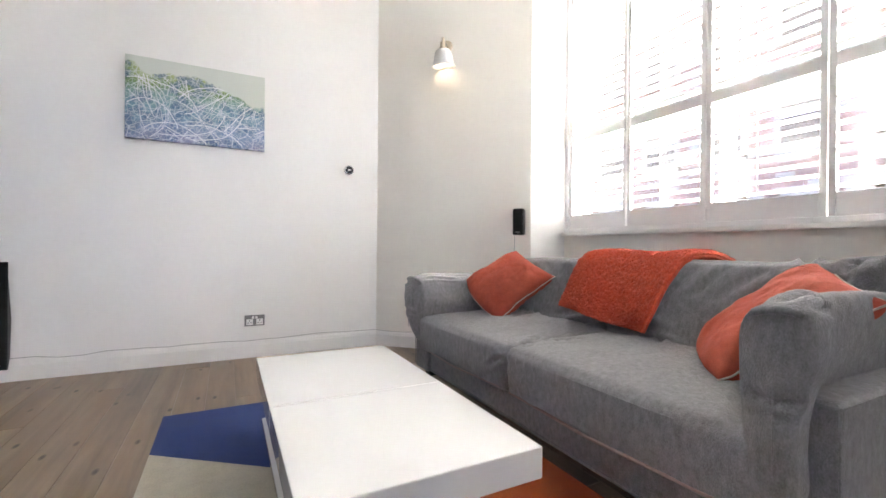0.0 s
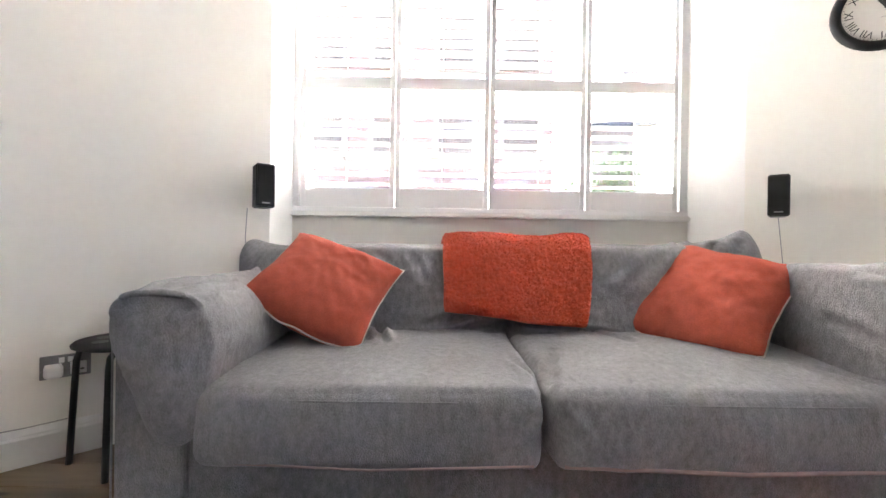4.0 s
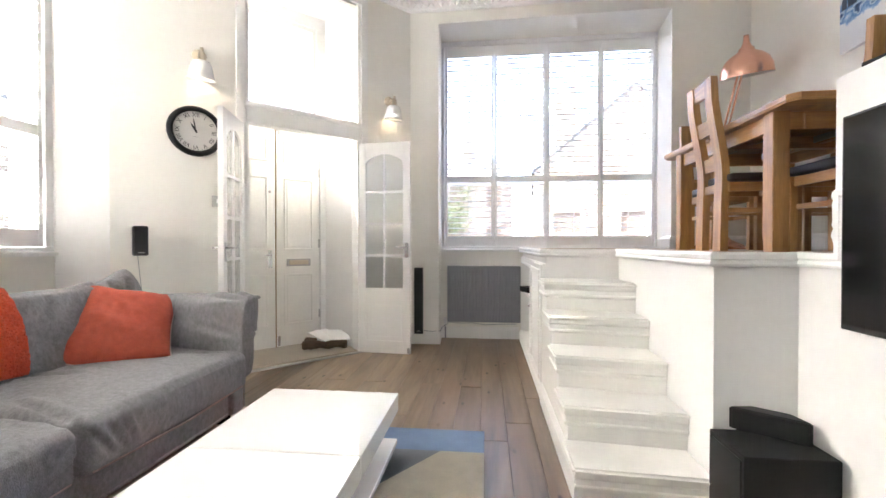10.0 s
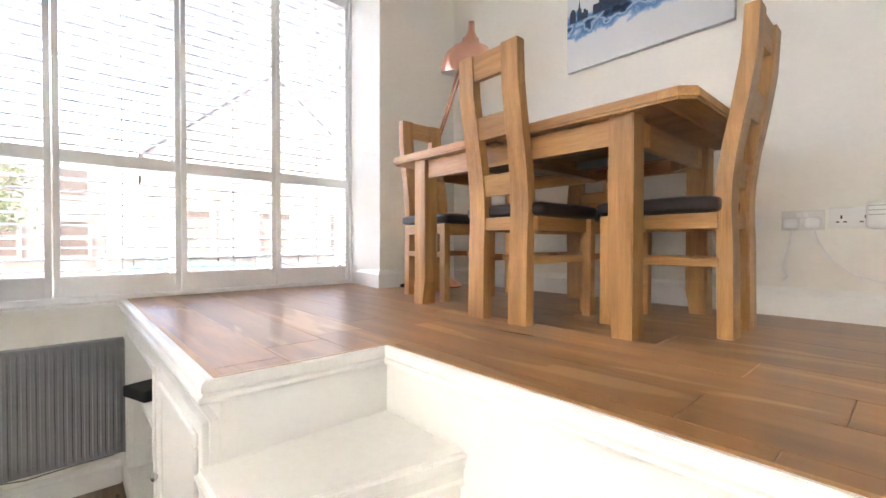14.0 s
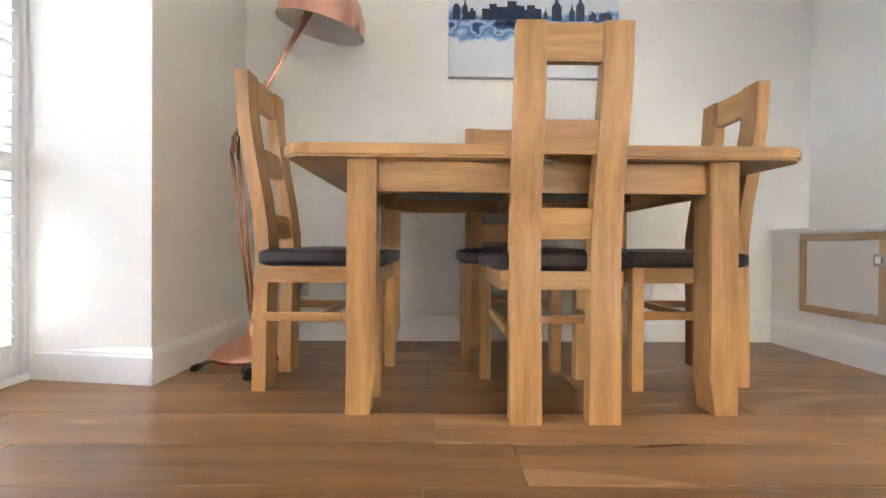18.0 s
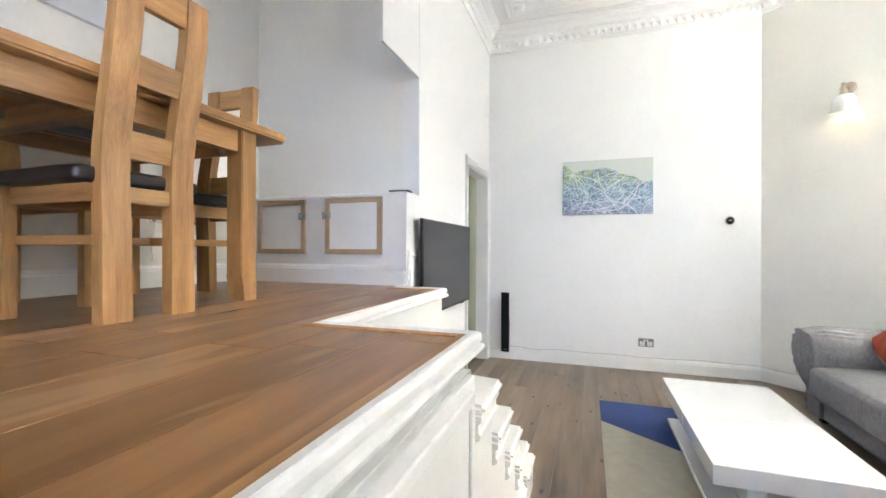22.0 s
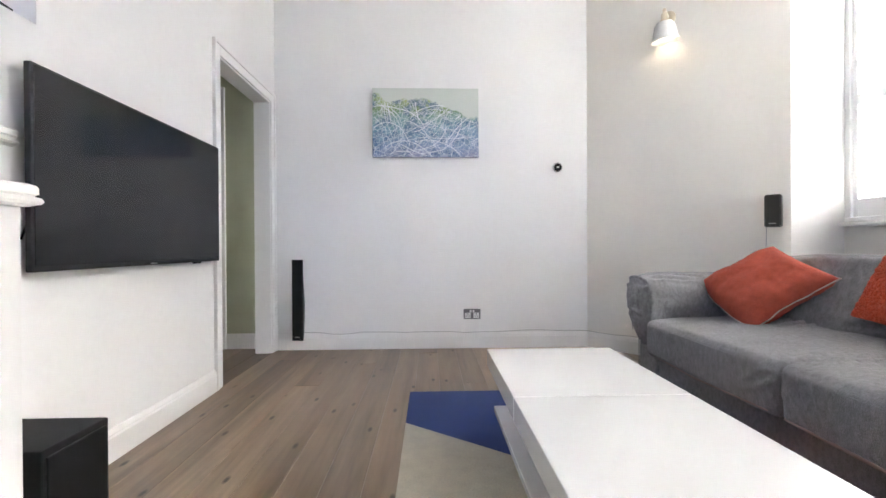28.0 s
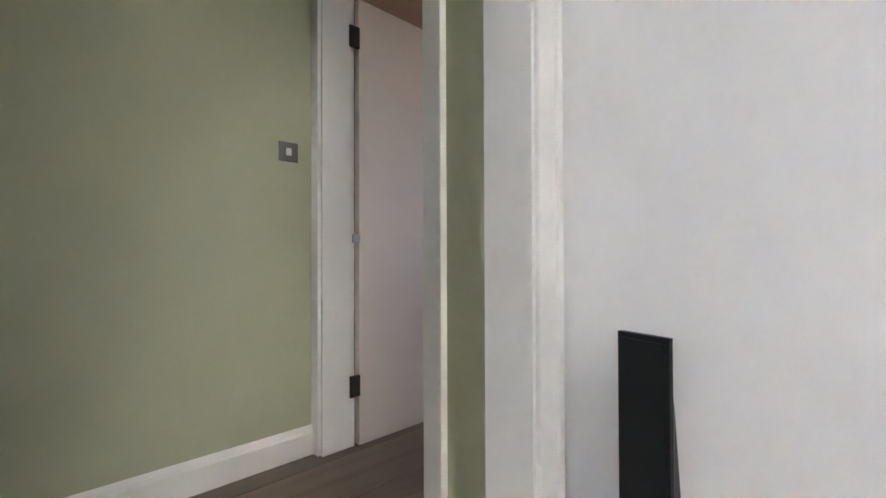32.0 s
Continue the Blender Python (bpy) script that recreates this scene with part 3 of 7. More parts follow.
# ---- windows with shutters ----
SLAT = material("slat_paint", (0.82, 0.82, 0.815), 0.45, spread=0.03, scale=4, bump=0.0)
def shutters(name, m, panels, z0, z_mid, z1, group, tilt):
    """A run of louvred shutters in a frame. Local: x along, y towards the room, z up. panels: (x0, x1)."""
    first, last = panels[0][0], panels[-1][1]
    root = thing(name, m, "white louvred window shutters in two tiers, slats open", "shutters", group)
    for nm, b in (("frame", (first - 0.055, first - 0.004)), ("frame", (last + 0.004, last + 0.055))):
        part(nm, solid(b[0], b[1], -0.03, 0.03, z0, z1, bevel=0.004), SHUTTER, root)
    part("frame", solid(first - 0.055, last + 0.055, -0.03, 0.035, z1, z1 + 0.05, bevel=0.004), SHUTTER, root)
    part("frame", solid(first - 0.055, last + 0.055, -0.03, 0.035, z0 - 0.03, z0, bevel=0.004), SHUTTER, root)
    slat_mesh = {}
    for x0, x1 in panels:
        leaf = part("shutter_panel", solid(x0, x0 + 0.03, -0.014, 0.014, z0 + 0.002, z1 - 0.002, bevel=0.002), SHUTTER, root)
        part("stile", solid(x1 - 0.03, x1, -0.014, 0.014, z0 + 0.002, z1 - 0.002, bevel=0.002), SHUTTER, leaf)
        tiers = ((z0 + 0.115, z_mid - 0.035), (z_mid + 0.035, z1 - 0.125))
        for a, b in ((z0 + 0.002, z0 + 0.115), (z_mid - 0.035, z_mid + 0.035), (z1 - 0.125, z1 - 0.002)):
            part("rail", solid(x0 + 0.03, x1 - 0.03, -0.0135, 0.0135, a, b, bevel=0.002), SHUTTER, leaf)
        w = x1 - x0 - 0.062
        key = round(w, 3)
        if key not in slat_mesh:
            bm = bmesh.new()
            prof = [(-0.032, 0.0), (-0.018, 0.0045), (0.0, 0.0055), (0.018, 0.0045), (0.032, 0.0), (0.018, -0.0045), (0.0, -0.0055), (-0.018, -0.0045)]
            a = [bm.verts.new((-w / 2, y, z)) for y, z in prof]
            b = [bm.verts.new((w / 2, y, z)) for y, z in prof]
            for i in range(8):
                bm.faces.new((a[i], a[(i + 1) % 8], b[(i + 1) % 8], b[i]))
            bm.faces.new(a)
            bm.faces.new(b[::-1])
            me = bpy.data.meshes.new("slat")
            bmesh.ops.recalc_face_normals(bm, faces=bm.faces[:])
            bm.to_mesh(me)
            bm.free()
            me.materials.append(SLAT)
            slat_mesh[key] = me
        for a, b in tiers:
            count = int(round((b - a) / 0.0605))
            for i in range(count):
                ob = new("slat", slat_mesh[key])
                ob.parent = leaf
                ob.matrix_basis = pose((x0 + x1) / 2, 0, a + (i + 0.5) * (b - a) / count, tilt)
            part("tilt_rod", solid((x0 + x1) / 2 - 0.003, (x0 + x1) / 2 + 0.003, 0.034, 0.040, a + 0.02, b - 0.03, bevel=0.001), SHUTTER, leaf)
    return root


# local x runs to the right as seen from the room
W1M = Matrix.Translation((W1_X + 0.045, 0, 0)) @ Matrix.Rotation(radians(90), 4, "Z")      # x -> +y, y -> -x (the room)
shutters("window_shutters", W1M, [(0.875, 1.432), (1.436, 2.012), (2.016, 2.578), (2.582, 3.145)], 1.045, 1.79, 3.36, "window shutters", 9)
W2M = Matrix.Translation((0, W2_Y, 0))
shutters("window_shutters", W2M, [(-1.472, -0.893), (-0.889, -0.302), (-0.298, 0.292), (0.296, 0.862)], 1.045, 1.815, 3.35, "window shutters", -3)


def sill(name, pts, z, label):
    bm = bmesh.new()
    prism(bm, pts, z - 0.028, z)
    bmesh.ops.bevel(bm, geom=bm.edges[:], offset=0.006, segments=2, affect="EDGES")
    return structure(name, bm, GLOSS, label, "window sill")


sill("window_sill_1", [(W1_X - 0.03, W1_Y0 - 0.008), (W1_X + 0.30, W1_Y0 - 0.008), (W1_X + 0.30, W1_Y1 + 0.008), (W1_X - 0.03, W1_Y1 + 0.008)], SILL_Z + 0.014, "white painted window sill")
sill("window_sill_2", [(0.03, -1.445), (W2_X1 + 0.005, -1.445), (W2_X1 + 0.005, -1.76), (0.03, -1.76)], SILL_Z + 0.010, "white painted window sill")
structure("window_board", solid(W2_X0, 0.03, -1.76, -1.55, SILL_Z, Z_DECK + 0.004), GLOSS, "white board between platform and window", "window sill")


def sash(name, m, x0, x1, z0, z1, mid):
    """A timber window behind the shutters, with two lights side by side and a meeting rail."""
    root = tagged(thing(name, m, "white timber sash window behind shutters", "window"), kind="structure")
    xs = [x0, (x0 + x1) / 2, x1]
    for x in xs:
        part("window_frame", solid(x - 0.035, x + 0.035, -0.03, 0.03, z0, z1), GLOSS, root)
    for z in (z0 + 0.04, mid, z1 - 0.04):
        part("window_frame", solid(x0, x1, -0.028, 0.028, z - 0.03, z + 0.03), GLOSS, root)
    for a, b in zip(xs, xs[1:]):
        for za, zb in ((z0 + 0.07, mid - 0.03), (mid + 0.03, z1 - 0.07)):
            pane = part("pane", solid(a + 0.035, b - 0.035, -0.003, 0.003, za, zb), GLASS, root)
            pane.visible_shadow = False
    return root


sash("window_1", Matrix.Translation((W1_X + 0.26, 0, 0)) @ Matrix.Rotation(radians(90), 4, "Z"), W1_Y0, W1_Y1, SILL_Z, HEAD_Z, 1.79)
sash("window_2", Matrix.Translation((0, W2_Y - 0.20, 0)), W2_X0, W2_X1, SILL_Z, HEAD_Z, 1.815)

# ---- platform and stairs ----
structure("platform", prism(bmesh.new(), [(BACK_X, -1.56), (-0.025, -1.46), (-0.025, -1.33), (-0.33, -1.33), (-0.33, -0.42), (-0.025, -0.42), (-0.025, 0.399), (-0.50, 0.399), (-0.50, 1.59), (TV_X - 0.005, 1.59), (TV_X - 0.005, 1.97), (BACK_X, 1.97)], 0.0, Z_DECK - 0.012), GLOSS, "white painted body of the raised dining platform", "platform")
NOSING = [(0.0, 1.030), (0.012, 1.031), (0.019, 1.028), (0.022, 1.021), (0.022, 1.006), (0.017, 1.003), (0.017, 1.000), (0.026, 0.997), (0.029, 0.988), (0.025, 0.981), (0.014, 0.978), (0.010, 0.975), (0.0, 0.975)]
edge = [(-0.002, -1.45), (-0.002, 0.402), (-0.497, 0.402), (-0.497, 1.592), (TV_X + 0.002, 1.592)]
structure("trim_platform", sweep(bmesh.new(), edge, NOSING), GLOSS, "white moulded edge of the platform", "moulding")
structure("trim_platform_cap", sweep(bmesh.new(), edge, [(-0.012, 1.0), (-0.012, 1.0265), (0.010, 1.0325), (0.010, 1.0)]), GLOSS, "white flat strip along the platform edge", "moulding")
# the treads are cut slightly askew: (front at the open side, front at the platform side, height)
TREADS = [(0.662, 0.765, 0.832), (0.892, 0.970, 0.660), (1.128, 1.200, 0.495), (1.366, 1.420, 0.328), (1.600, 1.635, 0.163)]
stairs = thing("staircase", pose(-0.23, 0.43, 0), "narrow cream painted wooden stairs up to the platform", "stairs", kind="structure")
SX0, SX1, SXT = -0.498, 0.004, 0.033
for i, (yl, yr, z) in enumerate(TREADS):
    bl, br = (0.401, 0.401) if i == 0 else (TREADS[i - 1][0] - 0.034, TREADS[i - 1][1] - 0.034)

    def at(x, y):
        return (x + 0.23, y - 0.43)
    bm = prism(bmesh.new(), [at(SX0, br), at(SXT, bl), at(SXT, yl), at(SX0, yr)], z - 0.03, z)
    bmesh.ops.bevel(bm, geom=bm.edges[:], offset=0.011, segments=3, affect="EDGES")
    part("tread", bm, STAIR, stairs)
    bm = sweep(bmesh.new(), [at(SX1, bl + 0.002), at(SX1, yl - 0.034), at(SX0, yr - 0.034)],
               [(-0.004, z - 0.031), (0.020, z - 0.031), (0.020, z - 0.046), (0.012, z - 0.053), (0.012, z - 0.076), (0.018, z - 0.082), (0.018, z - 0.092), (0.006, z - 0.100), (-0.004, z - 0.100)])
    part("scotia", bm, STAIR, stairs)
    part("riser", prism(bmesh.new(), [at(SX0, br), at(SX1, bl), at(SX1, yl - 0.034), at(SX0, yr - 0.034)], 0.0, z - 0.0305), STAIR, stairs)


# ---- mouldings ----
room_path = [(TV_X, 1.43), (TV_X, PIC_Y), A0, A1, B0, B1, (PIER_X, PIER_Y), (PIER2_X, PIER2_Y), (BACK_X, PIER2_Y), (BACK_X, 1.43)]
CORNICE = [(0.0, 3.525), (0.010, 3.525), (0.014, 3.535), (0.014, 3.548), (0.022, 3.556), (0.022, 3.655), (0.034, 3.662), (0.034, 3.676), (0.055, 3.684),
           (0.075, 3.70), (0.088, 3.722), (0.10, 3.722), (0.10, 3.735), (0.13, 3.748), (0.15, 3.77), (0.15, Z_CEIL + 0.002), (0.0, Z_CEIL + 0.002)]
structure("cornice", sweep(bmesh.new(), room_path, CORNICE, True), CEILING, "white plaster cornice with leaf ornament", "cornice")
RIB = [(0.26, Z_CEIL + 0.002), (0.26, 3.766), (0.275, 3.756), (0.295, 3.756), (0.31, 3.766), (0.33, 3.762), (0.345, 3.77), (0.345, Z_CEIL + 0.002)]
structure("trim_ceiling", sweep(bmesh.new(), room_path, RIB, True), CEILING, "white plaster rib on the ceiling", "moulding")
verts, faces = [], []
loop = [Vector(p) for p in room_path]
for a, b in zip(loop, loop[1:] + loop[:1]):
    d = (b - a).normalized()
    nr = Vector((d.y, -d.x))
    count = max(1, int((b - a).length / 0.075))
    for i in range(count):
        c = a + (b - a) * ((i + 0.5) / count)
        base = len(verts)
        w = 0.030
        tall = 0.040 + 0.006 * (i % 2)
        for sc, out in ((1.0, 0.021), (0.72, 0.036), (0.34, 0.043)):
            for k in range(8):
                an = math.pi * 2 * k / 8
                lobe = 1.0 + 0.18 * math.cos(4 * an)
                uu, zz = math.cos(an) * w * sc * lobe, math.sin(an) * tall * sc * lobe
                p = c + d * uu + nr * out
                verts.append((p.x, p.y, 3.605 + zz))
        p = c + nr * 0.046
        verts.append((p.x, p.y, 3.605))
        for r in range(2):
            for k in range(8):
                faces.append((base + r * 8 + k, base + r * 8 + (k + 1) % 8, base + (r + 1) * 8 + (k + 1) % 8, base + (r + 1) * 8 + k))
        for k in range(8):
            faces.append((base + 16 + k, base + 16 + (k + 1) % 8, base + 24))
me = bpy.data.meshes.new("cornice_leaves")
me.from_pydata(verts, [], faces)
me.materials.append(CEILING)
tagged(new("cornice_leaves", me), "rows of small plaster leaves along the cornice", "ornament", "", "stuff")

SKIRT = [(0.0, 0.0), (0.018, 0.0), (0.018, 0.098), (0.014, 0.106), (0.014, 0.112), (0.009, 0.122), (0.005, 0.13), (0.0, 0.13)]


def skirting(path, z=0.0, name="baseboard", label="white painted skirting board", scale=1.0):
    structure(name, sweep(bmesh.new(), path, [(o, z + h * scale) for o, h in SKIRT]), GLOSS, label, "skirting")


def along_b(u):
    p = VM @ Vector((u, 0, 0))
    return (p.x, p.y)


skirting([(TV_X, 1.60), (TV_X, 3.12)])
skirting([(TV_X, 4.108), (TV_X, PIC_Y), A0, A1, (W1_X + 0.01, W1_Y1 + 0.01), (W1_X + 0.01, W1_Y0 - 0.01), B0, along_b(UB0 - 0.085)])
skirting([along_b(UB1 + 0.085), B1, (PIER_X, PIER_Y), (W2_X1 + 0.007, -1.47), (0.02, -1.47)])
skirting([(W2_X0 + 0.005, -1.53), (PIER2_X, PIER2_Y), (BACK_X, PIER2_Y), (BACK_X, 1.77)], Z_DECK)
skirting([(BACK_X, 1.77), (-0.812, 1.77)], Z_DECK)
skirting([(HALL_X, 2.2), (HALL_X, HALL_Y)])
skirting([(-1.24, HALL_Y), (TV_X - 0.12, HALL_Y)])
skirting([(0.004, 0.44), (0.004, 1.566)])
skirting([(-0.004, -1.45), (-0.004, 0.42)], scale=0.85)
skirting([(-0.498, 1.60), (TV_X, 1.60)], scale=0.01)


def architrave(name, m, w, h, band=0.072, thick=0.02, label="white moulded door architrave"):
    """Local: x across the opening from 0 to w, y out of the wall (towards the viewer is -y), z up."""
    bm = bmesh.new()
    box(bm, -band, 0, -thick, 0, 0, h + band, bevel=0.004)
    box(bm, w, w + band, -thick, 0, 0, h + band, bevel=0.004)
    box(bm, 0, w, -thick, 0, h, h + band, bevel=0.004)
    box(bm, -band - 0.006, -band + 0.014, -thick - 0.008, 0, 0, h + band + 0.006, bevel=0.003)
    box(bm, w + band - 0.014, w + band + 0.006, -thick - 0.008, 0, 0, h + band + 0.006, bevel=0.003)
    box(bm, -band + 0.014, w + band - 0.014, -thick - 0.008, 0, h + band - 0.014, h + band + 0.006, bevel=0.003)
    ob = structure(name, bm, GLOSS, label, "architrave")
    ob.matrix_basis = m
    return ob


TVM = Matrix.Translation((TV_X, 3.19, 0)) @ Matrix.Rotation(radians(90), 4, "Z")
architrave("architrave_1", TVM, 0.84, 2.07, thick=0.015)
bm = bmesh.new()
box(bm, TV_X - 0.125, TV_X + 0.004, 3.192, 3.204, 0, 2.07)
box(bm, TV_X - 0.125, TV_X + 0.004, 4.018, 4.028, 0, 2.07)
box(bm, TV_X - 0.125, TV_X + 0.004, 3.204, 4.018, 2.058, 2.068)
structure("door_lining", bm, GLOSS, "white door lining", "door frame")
architrave("architrave_2", Matrix.Translation((-2.06, HALL_Y, 0)), 0.725, 2.15, 0.088)
bm = bmesh.new()
box(bm, -2.058, -2.045, HALL_Y - 0.004, HALL_Y + 0.16, 0, 2.15)
box(bm, -1.35, -1.337, HALL_Y - 0.004, HALL_Y + 0.16, 0, 2.15)
box(bm, -2.045, -1.35, HALL_Y - 0.004, HALL_Y + 0.16, 2.136, 2.148)
structure("door_lining_2", bm, GLOSS, "white door lining", "door frame")
hall_door = tagged(thing("door_1", pose(-2.035, HALL_Y + 0.165, 0), "plain white flush door standing open in the hall", "door"), kind="structure")
part("leaf", solid(-0.02, 0.02, 0.004, 0.70, 0.008, 2.12, bevel=0.003), material("door_paint_warm_white", (0.76, 0.68, 0.60), 0.45, spread=0.02, bump=0.02), hall_door)
for z in (1.93, 0.29):
    part("hinge", solid(0.012, 0.026, -0.045, 0.006, z - 0.05, z + 0.05, bevel=0.002), IRON, hall_door, "dark worn butt hinge")
part("knob", lathe(bmesh.new(), [(0.0, 0.0), (0.024, 0.0), (0.024, 0.006), (0.010, 0.010), (0.010, 0.03), (0.024, 0.04), (0.024, 0.055), (0.0, 0.062)], 18, Matrix.Translation((0.018, 0.64, 1.02)) @ Matrix.Rotation(radians(90), 4, "Y")), STEEL, hall_door, "dark metal door knob", True)
part("latch_plate", solid(0.012, 0.024, -0.03, 0.008, 0.96, 1.0, bevel=0.002), STEEL, hall_door)

# entrance surround: beam, jambs and the fixed light above
bm = bmesh.new()
box(bm, UB0 - 0.0, UB1, 0.0 - 0.012, 0.10, 2.075, 2.235, bevel=0.004)
box(bm, UB0 - 0.03, UB1 + 0.03, -0.022, 0.0, 2.205, 2.24, bevel=0.004)
for u in (UB0 - 0.075, UB1 + 0.005):
    box(bm, u, u + 0.07, -0.02, 0.0, 0, 3.44, bevel=0.004)
box(bm, UB0 - 0.075, UB1 + 0.075, -0.02, -0.001, 3.40, 3.47, bevel=0.004)
for u in (UB0 + 0.001, UB1 - 0.026):
    box(bm, u, u + 0.025, 0.0, 0.13, 0, 2.075)
    box(bm, u, u + 0.025, 0.0, 0.13, 2.236, 3.43)
box(bm, UB0 + 0.026, UB1 - 0.026, 0.03, 0.09, 2.236, 2.262)
box(bm, UB0 + 0.026, UB1 - 0.026, 0.03, 0.09, 3.40, 3.429)
entrance = structure("door_frame", bm, GLOSS, "white entrance frame with a light above", "door frame")
entrance.matrix_basis = VM
pane = tagged(part("window_3", solid(UB0 + 0.027, UB1 - 0.027, 0.055, 0.061, 2.263, 3.399), GLASS, None, m=VM), "large clear fanlight pane over the lobby", "window", "", "structure")
pane.visible_shadow = False
bm = bmesh.new()
fu0, fu1 = UB0 - 0.3 + 0.40, UB0 - 0.3 + 1.155
for a, b in ((fu0 + 0.001, fu0 + 0.04), (fu1 - 0.04, fu1 - 0.001)):
    box(bm, a, b, VD + 0.02, VD + 0.09, 2.421, 3.339)
for a, b in ((2.421, 2.46), (3.30, 3.339)):
    box(bm, fu0 + 0.04, fu1 - 0.04, VD + 0.02, VD + 0.09, a, b)
ob = structure("window_frame_4", bm, GLOSS, "white frame of the outer fanlight", "window")
ob.matrix_basis = VM
pane = tagged(part("window_4", solid(fu0 + 0.041, fu1 - 0.041, VD + 0.05, VD + 0.056, 2.461, 3.299), GLASS, None, m=VM), "clear outer fanlight above the front doors", "window", "", "structure")
pane.visible_shadow = False
box_bm = solid(UB0 - 0.02, UB1 + 0.02, -0.025, 0.03, -0.004, 0.012, bevel=0.003)
ob = structure("threshold", box_bm, STEEL, "worn metal threshold strip", "threshold")
ob.matrix_basis = VM


def storm_leaf(u0, u1, letterbox):
    """One leaf of the outer front doors: four raised panels."""
    w = u1 - u0
    root = thing("front_door", VM @ Matrix.Translation((u0, VD + 0.03, 0.025)), "cream panelled front door leaf, closed", "door", "front doors")
    part("leaf", solid(0.002, w - 0.002, 0, 0.045, 0.0, 2.29, bevel=0.003), STAIR, root)
    for z0, z1 in ((0.215, 0.735), (0.98, 1.715), (1.865, 2.13)):
        bm = bmesh.new()
        for a in ((0.075, w - 0.075, z0, z0 + 0.018), (0.075, w - 0.075, z1 - 0.018, z1), (0.075, 0.093, z0 + 0.018, z1 - 0.018), (w - 0.093, w - 0.075, z0 + 0.018, z1 - 0.018)):
            box(bm, a[0], a[1], -0.010, 0.001, a[2], a[3], bevel=0.004)
        part("panel_moulding", bm, STAIR, root)
        part("panel", solid(0.105, w - 0.105, -0.005, 0.001, z0 + 0.03, z1 - 0.03, bevel=0.003), STAIR, root)
    if letterbox:
        lb = part("letterbox", solid(w / 2 - 0.125, w / 2 + 0.125, -0.008, 0.002, 0.815, 0.890, bevel=0.003), STEEL, root, "worn steel letterbox plate")
        part("flap", solid(w / 2 - 0.10, w / 2 + 0.10, -0.014, -0.006, 0.830, 0.876, bevel=0.002), BRASS, lb)
        for z in (0.06, 2.20):
            part("bolt", solid(0.01, 0.035, -0.014, 0.001, z - 0.05, z + 0.05, bevel=0.003), CHROME, root)
        for z in (0.30, 1.05, 1.80):
            part("hinge", solid(w - 0.012, w - 0.0, -0.006, 0.004, z - 0.045, z + 0.045), STEEL, root)
    else:
        hp = part("handle_plate", solid(w - 0.075, w - 0.035, -0.008, 0.002, 0.80, 0.98, bevel=0.004), CHROME, root, "chrome lock plate")
        part("lever", tube(bmesh.new(), [(w - 0.055, -0.005, 0.93), (w - 0.055, -0.045, 0.93), (w - 0.12, -0.05, 0.93)], 0.008), CHROME, hp, smooth=True)
        part("spyhole", lathe(bmesh.new(), [(0.0, 0.0), (0.014, 0.0), (0.014, 0.006), (0.0, 0.008)], 16, Matrix.Translation((w - 0.055, 0.0, 1.565)) @ Matrix.Rotation(radians(90), 4, "X")), STEEL, root)
    return root


storm_leaf(0.887, 1.318, False)
storm_leaf(1.326, 1.778, True)
ob = structure("door_gap_strip", solid(1.3185, 1.3255, VD + 0.028, VD + 0.06, 0.02, 2.31), material("aged_brass", (0.26, 0.17, 0.06), 0.5, 0.4, spread=0.2, scale=20), "brass weather strip between the door leaves", "weather strip")
ob.matrix_basis = VM


